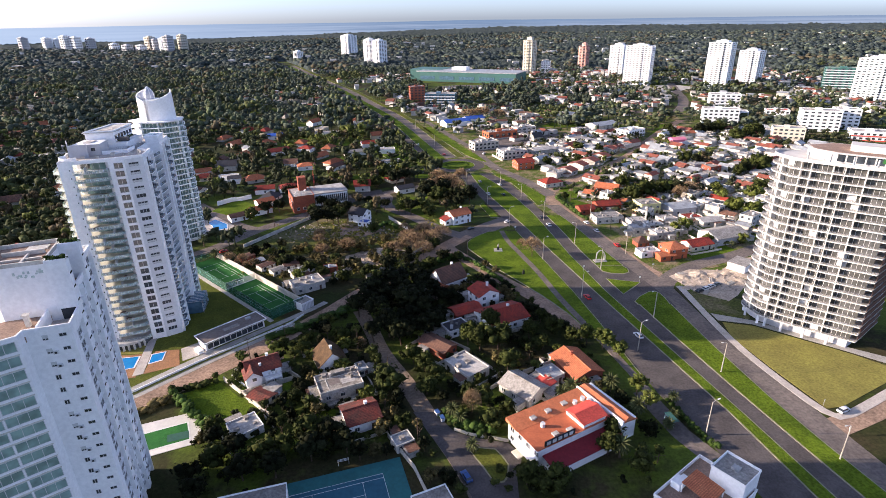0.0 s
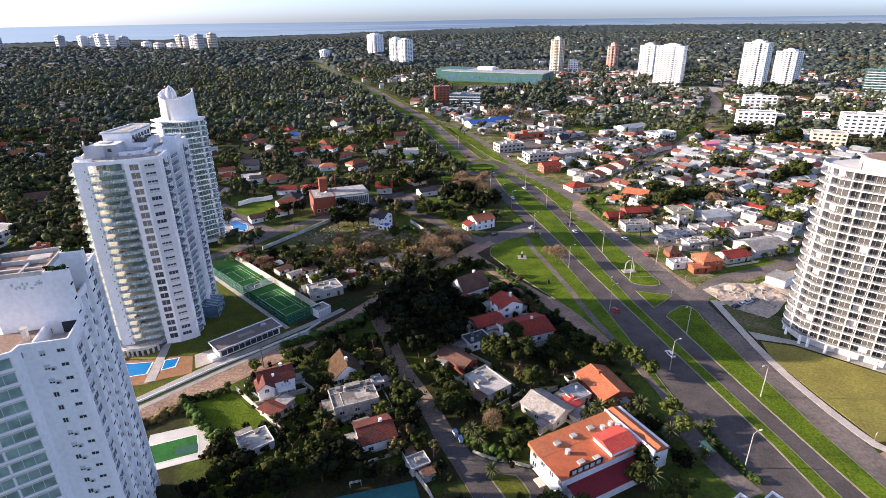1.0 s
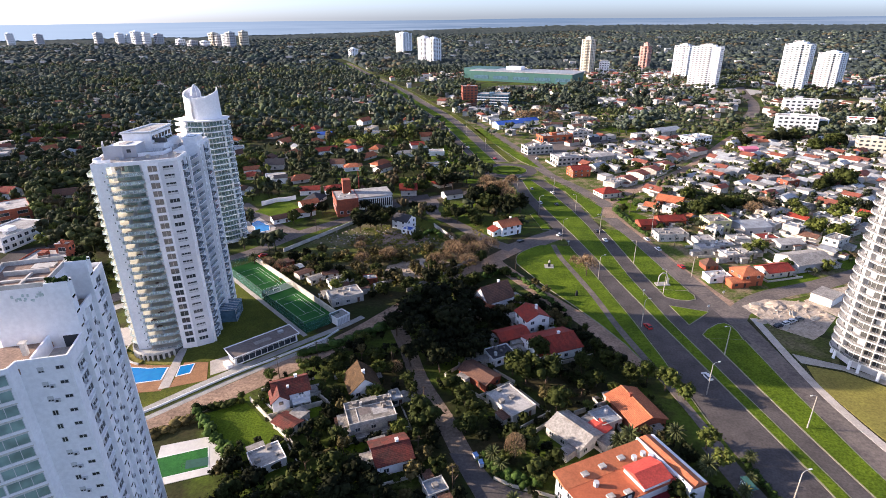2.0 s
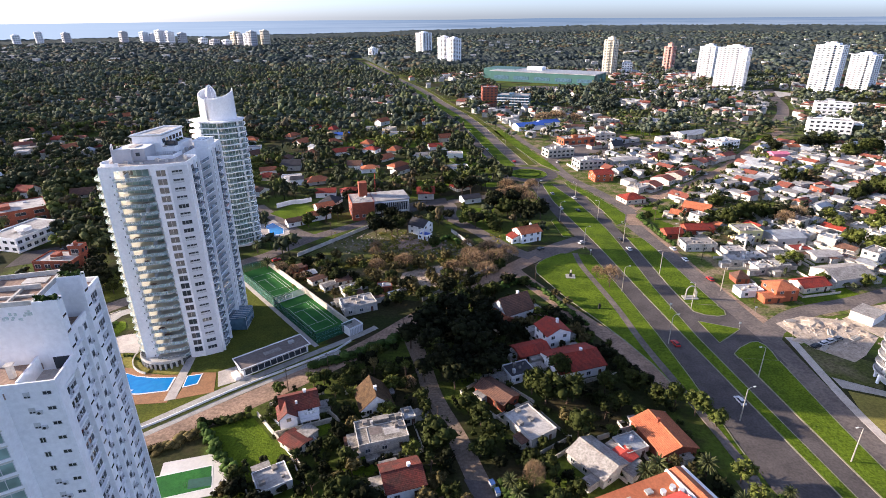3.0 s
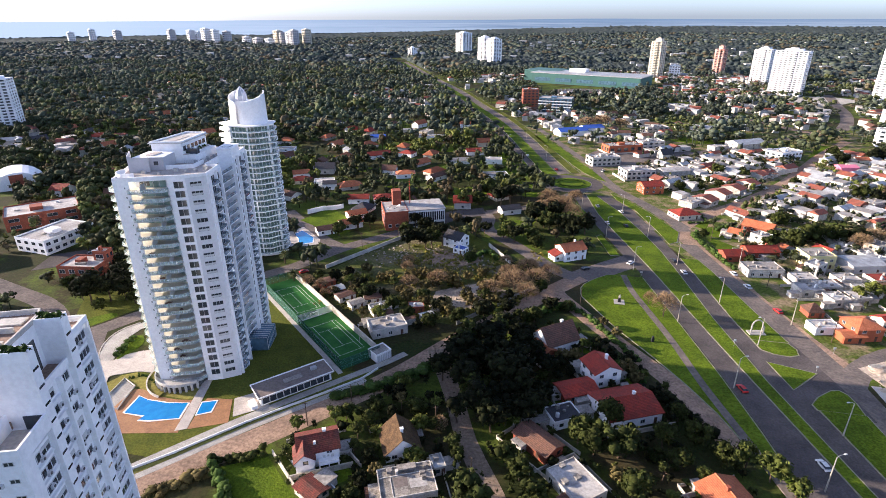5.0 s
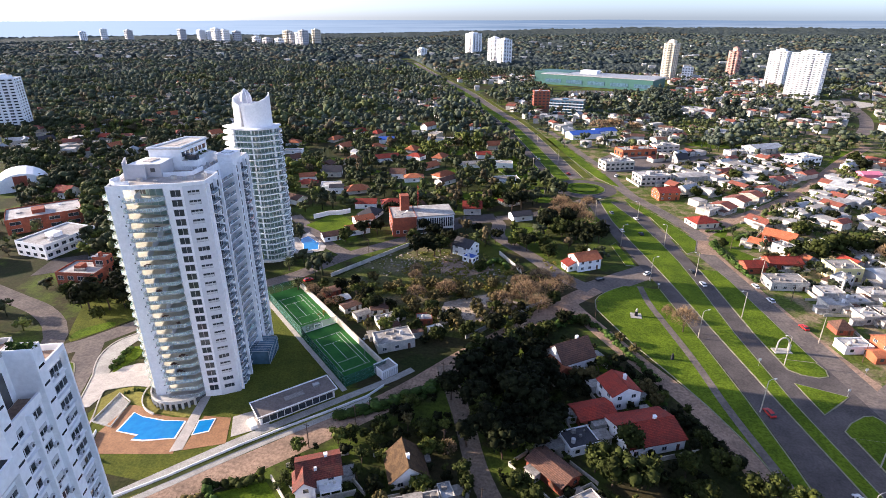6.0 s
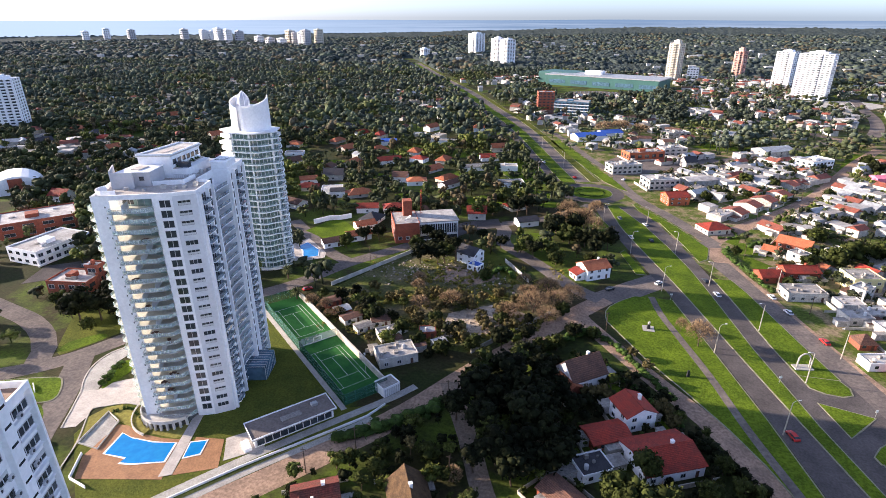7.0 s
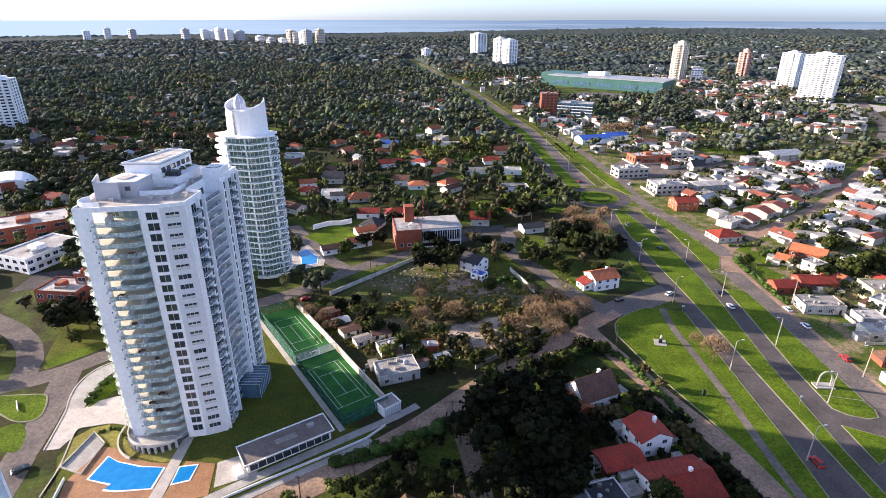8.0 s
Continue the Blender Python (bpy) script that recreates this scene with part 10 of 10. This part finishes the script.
def crest_trees(name, p, mat, label, seed):
    """Tree tops that stand out of the far canopy: two or three lumps each."""
    r = np.random.default_rng(seed)
    bv, bf = ICO1
    c = np.repeat(p, 2, 0) + r.normal(size=(2 * len(p), 2)) * 4.5
    z = rise(c[:, 0], c[:, 1]) + r.uniform(4, 10, len(c))
    rad_ = r.uniform(4.2, 9.0, len(c)) * (1 + 0.3 * np.hypot(c[:, 0], c[:, 1]) / 3000)
    v = bv[None] * (1 + r.uniform(-.3, .3, (len(c), len(bv), 1))) * rad_[:, None, None] * np.array((1, 1, 0.62)) + np.stack([c[:, 0], c[:, 1], z], 1)[:, None]
    f = bf[None] + (np.arange(len(c)) * len(bv))[:, None, None]
    tagged(new(name, mesh_of(name, v.reshape(-1, 3), f.reshape(-1, 3), mat)), label, "trees", kind="stuff")


cr = np.sqrt(rr.uniform(1330 ** 2, 3300 ** 2, 13000))
ca = np.radians(rr.uniform(42, 140, 13000))
cp = np.stack([cr * np.cos(ca), cr * np.sin(ca)], 1)
ax = np.interp(cp[:, 1], [1190, 1520, 1800], [-290, -430, -560])
cn = np.array([noise.noise((x * 0.005, y * 0.005, 4.0)) for x, y in cp])
cp, cn = cp[((np.abs(cp[:, 0] - ax) > 34) | (cp[:, 1] > 1700)) & (cn > -0.35)], cn[((np.abs(cp[:, 0] - ax) > 34) | (cp[:, 1] > 1700)) & (cn > -0.35)]
tone = cn + rr.normal(size=len(cn)) * 0.3
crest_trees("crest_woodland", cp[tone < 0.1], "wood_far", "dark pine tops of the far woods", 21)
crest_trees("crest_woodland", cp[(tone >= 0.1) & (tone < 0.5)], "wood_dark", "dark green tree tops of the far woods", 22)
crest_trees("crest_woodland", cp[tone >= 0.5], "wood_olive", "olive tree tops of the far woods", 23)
q = np.stack([rr.uniform(-3000, 2200, 260), rr.uniform(1320, 2600, 260)], 1)
q = q[(q[:, 0] > -1.0 * q[:, 1]) & (q[:, 0] < 0.8 * q[:, 1])]
hs = Shape()
for x, y in q:
    w, d, h = rr.uniform(4, 10), rr.uniform(4, 8), rr.uniform(11, 15) + float(rise(x, y))
    hs.box(x - w, x + w, y - d, y + d, 0, h)
solo("distant_house", hs, "offwhite", "pale houses among the far woods", "houses", kind="stuff")
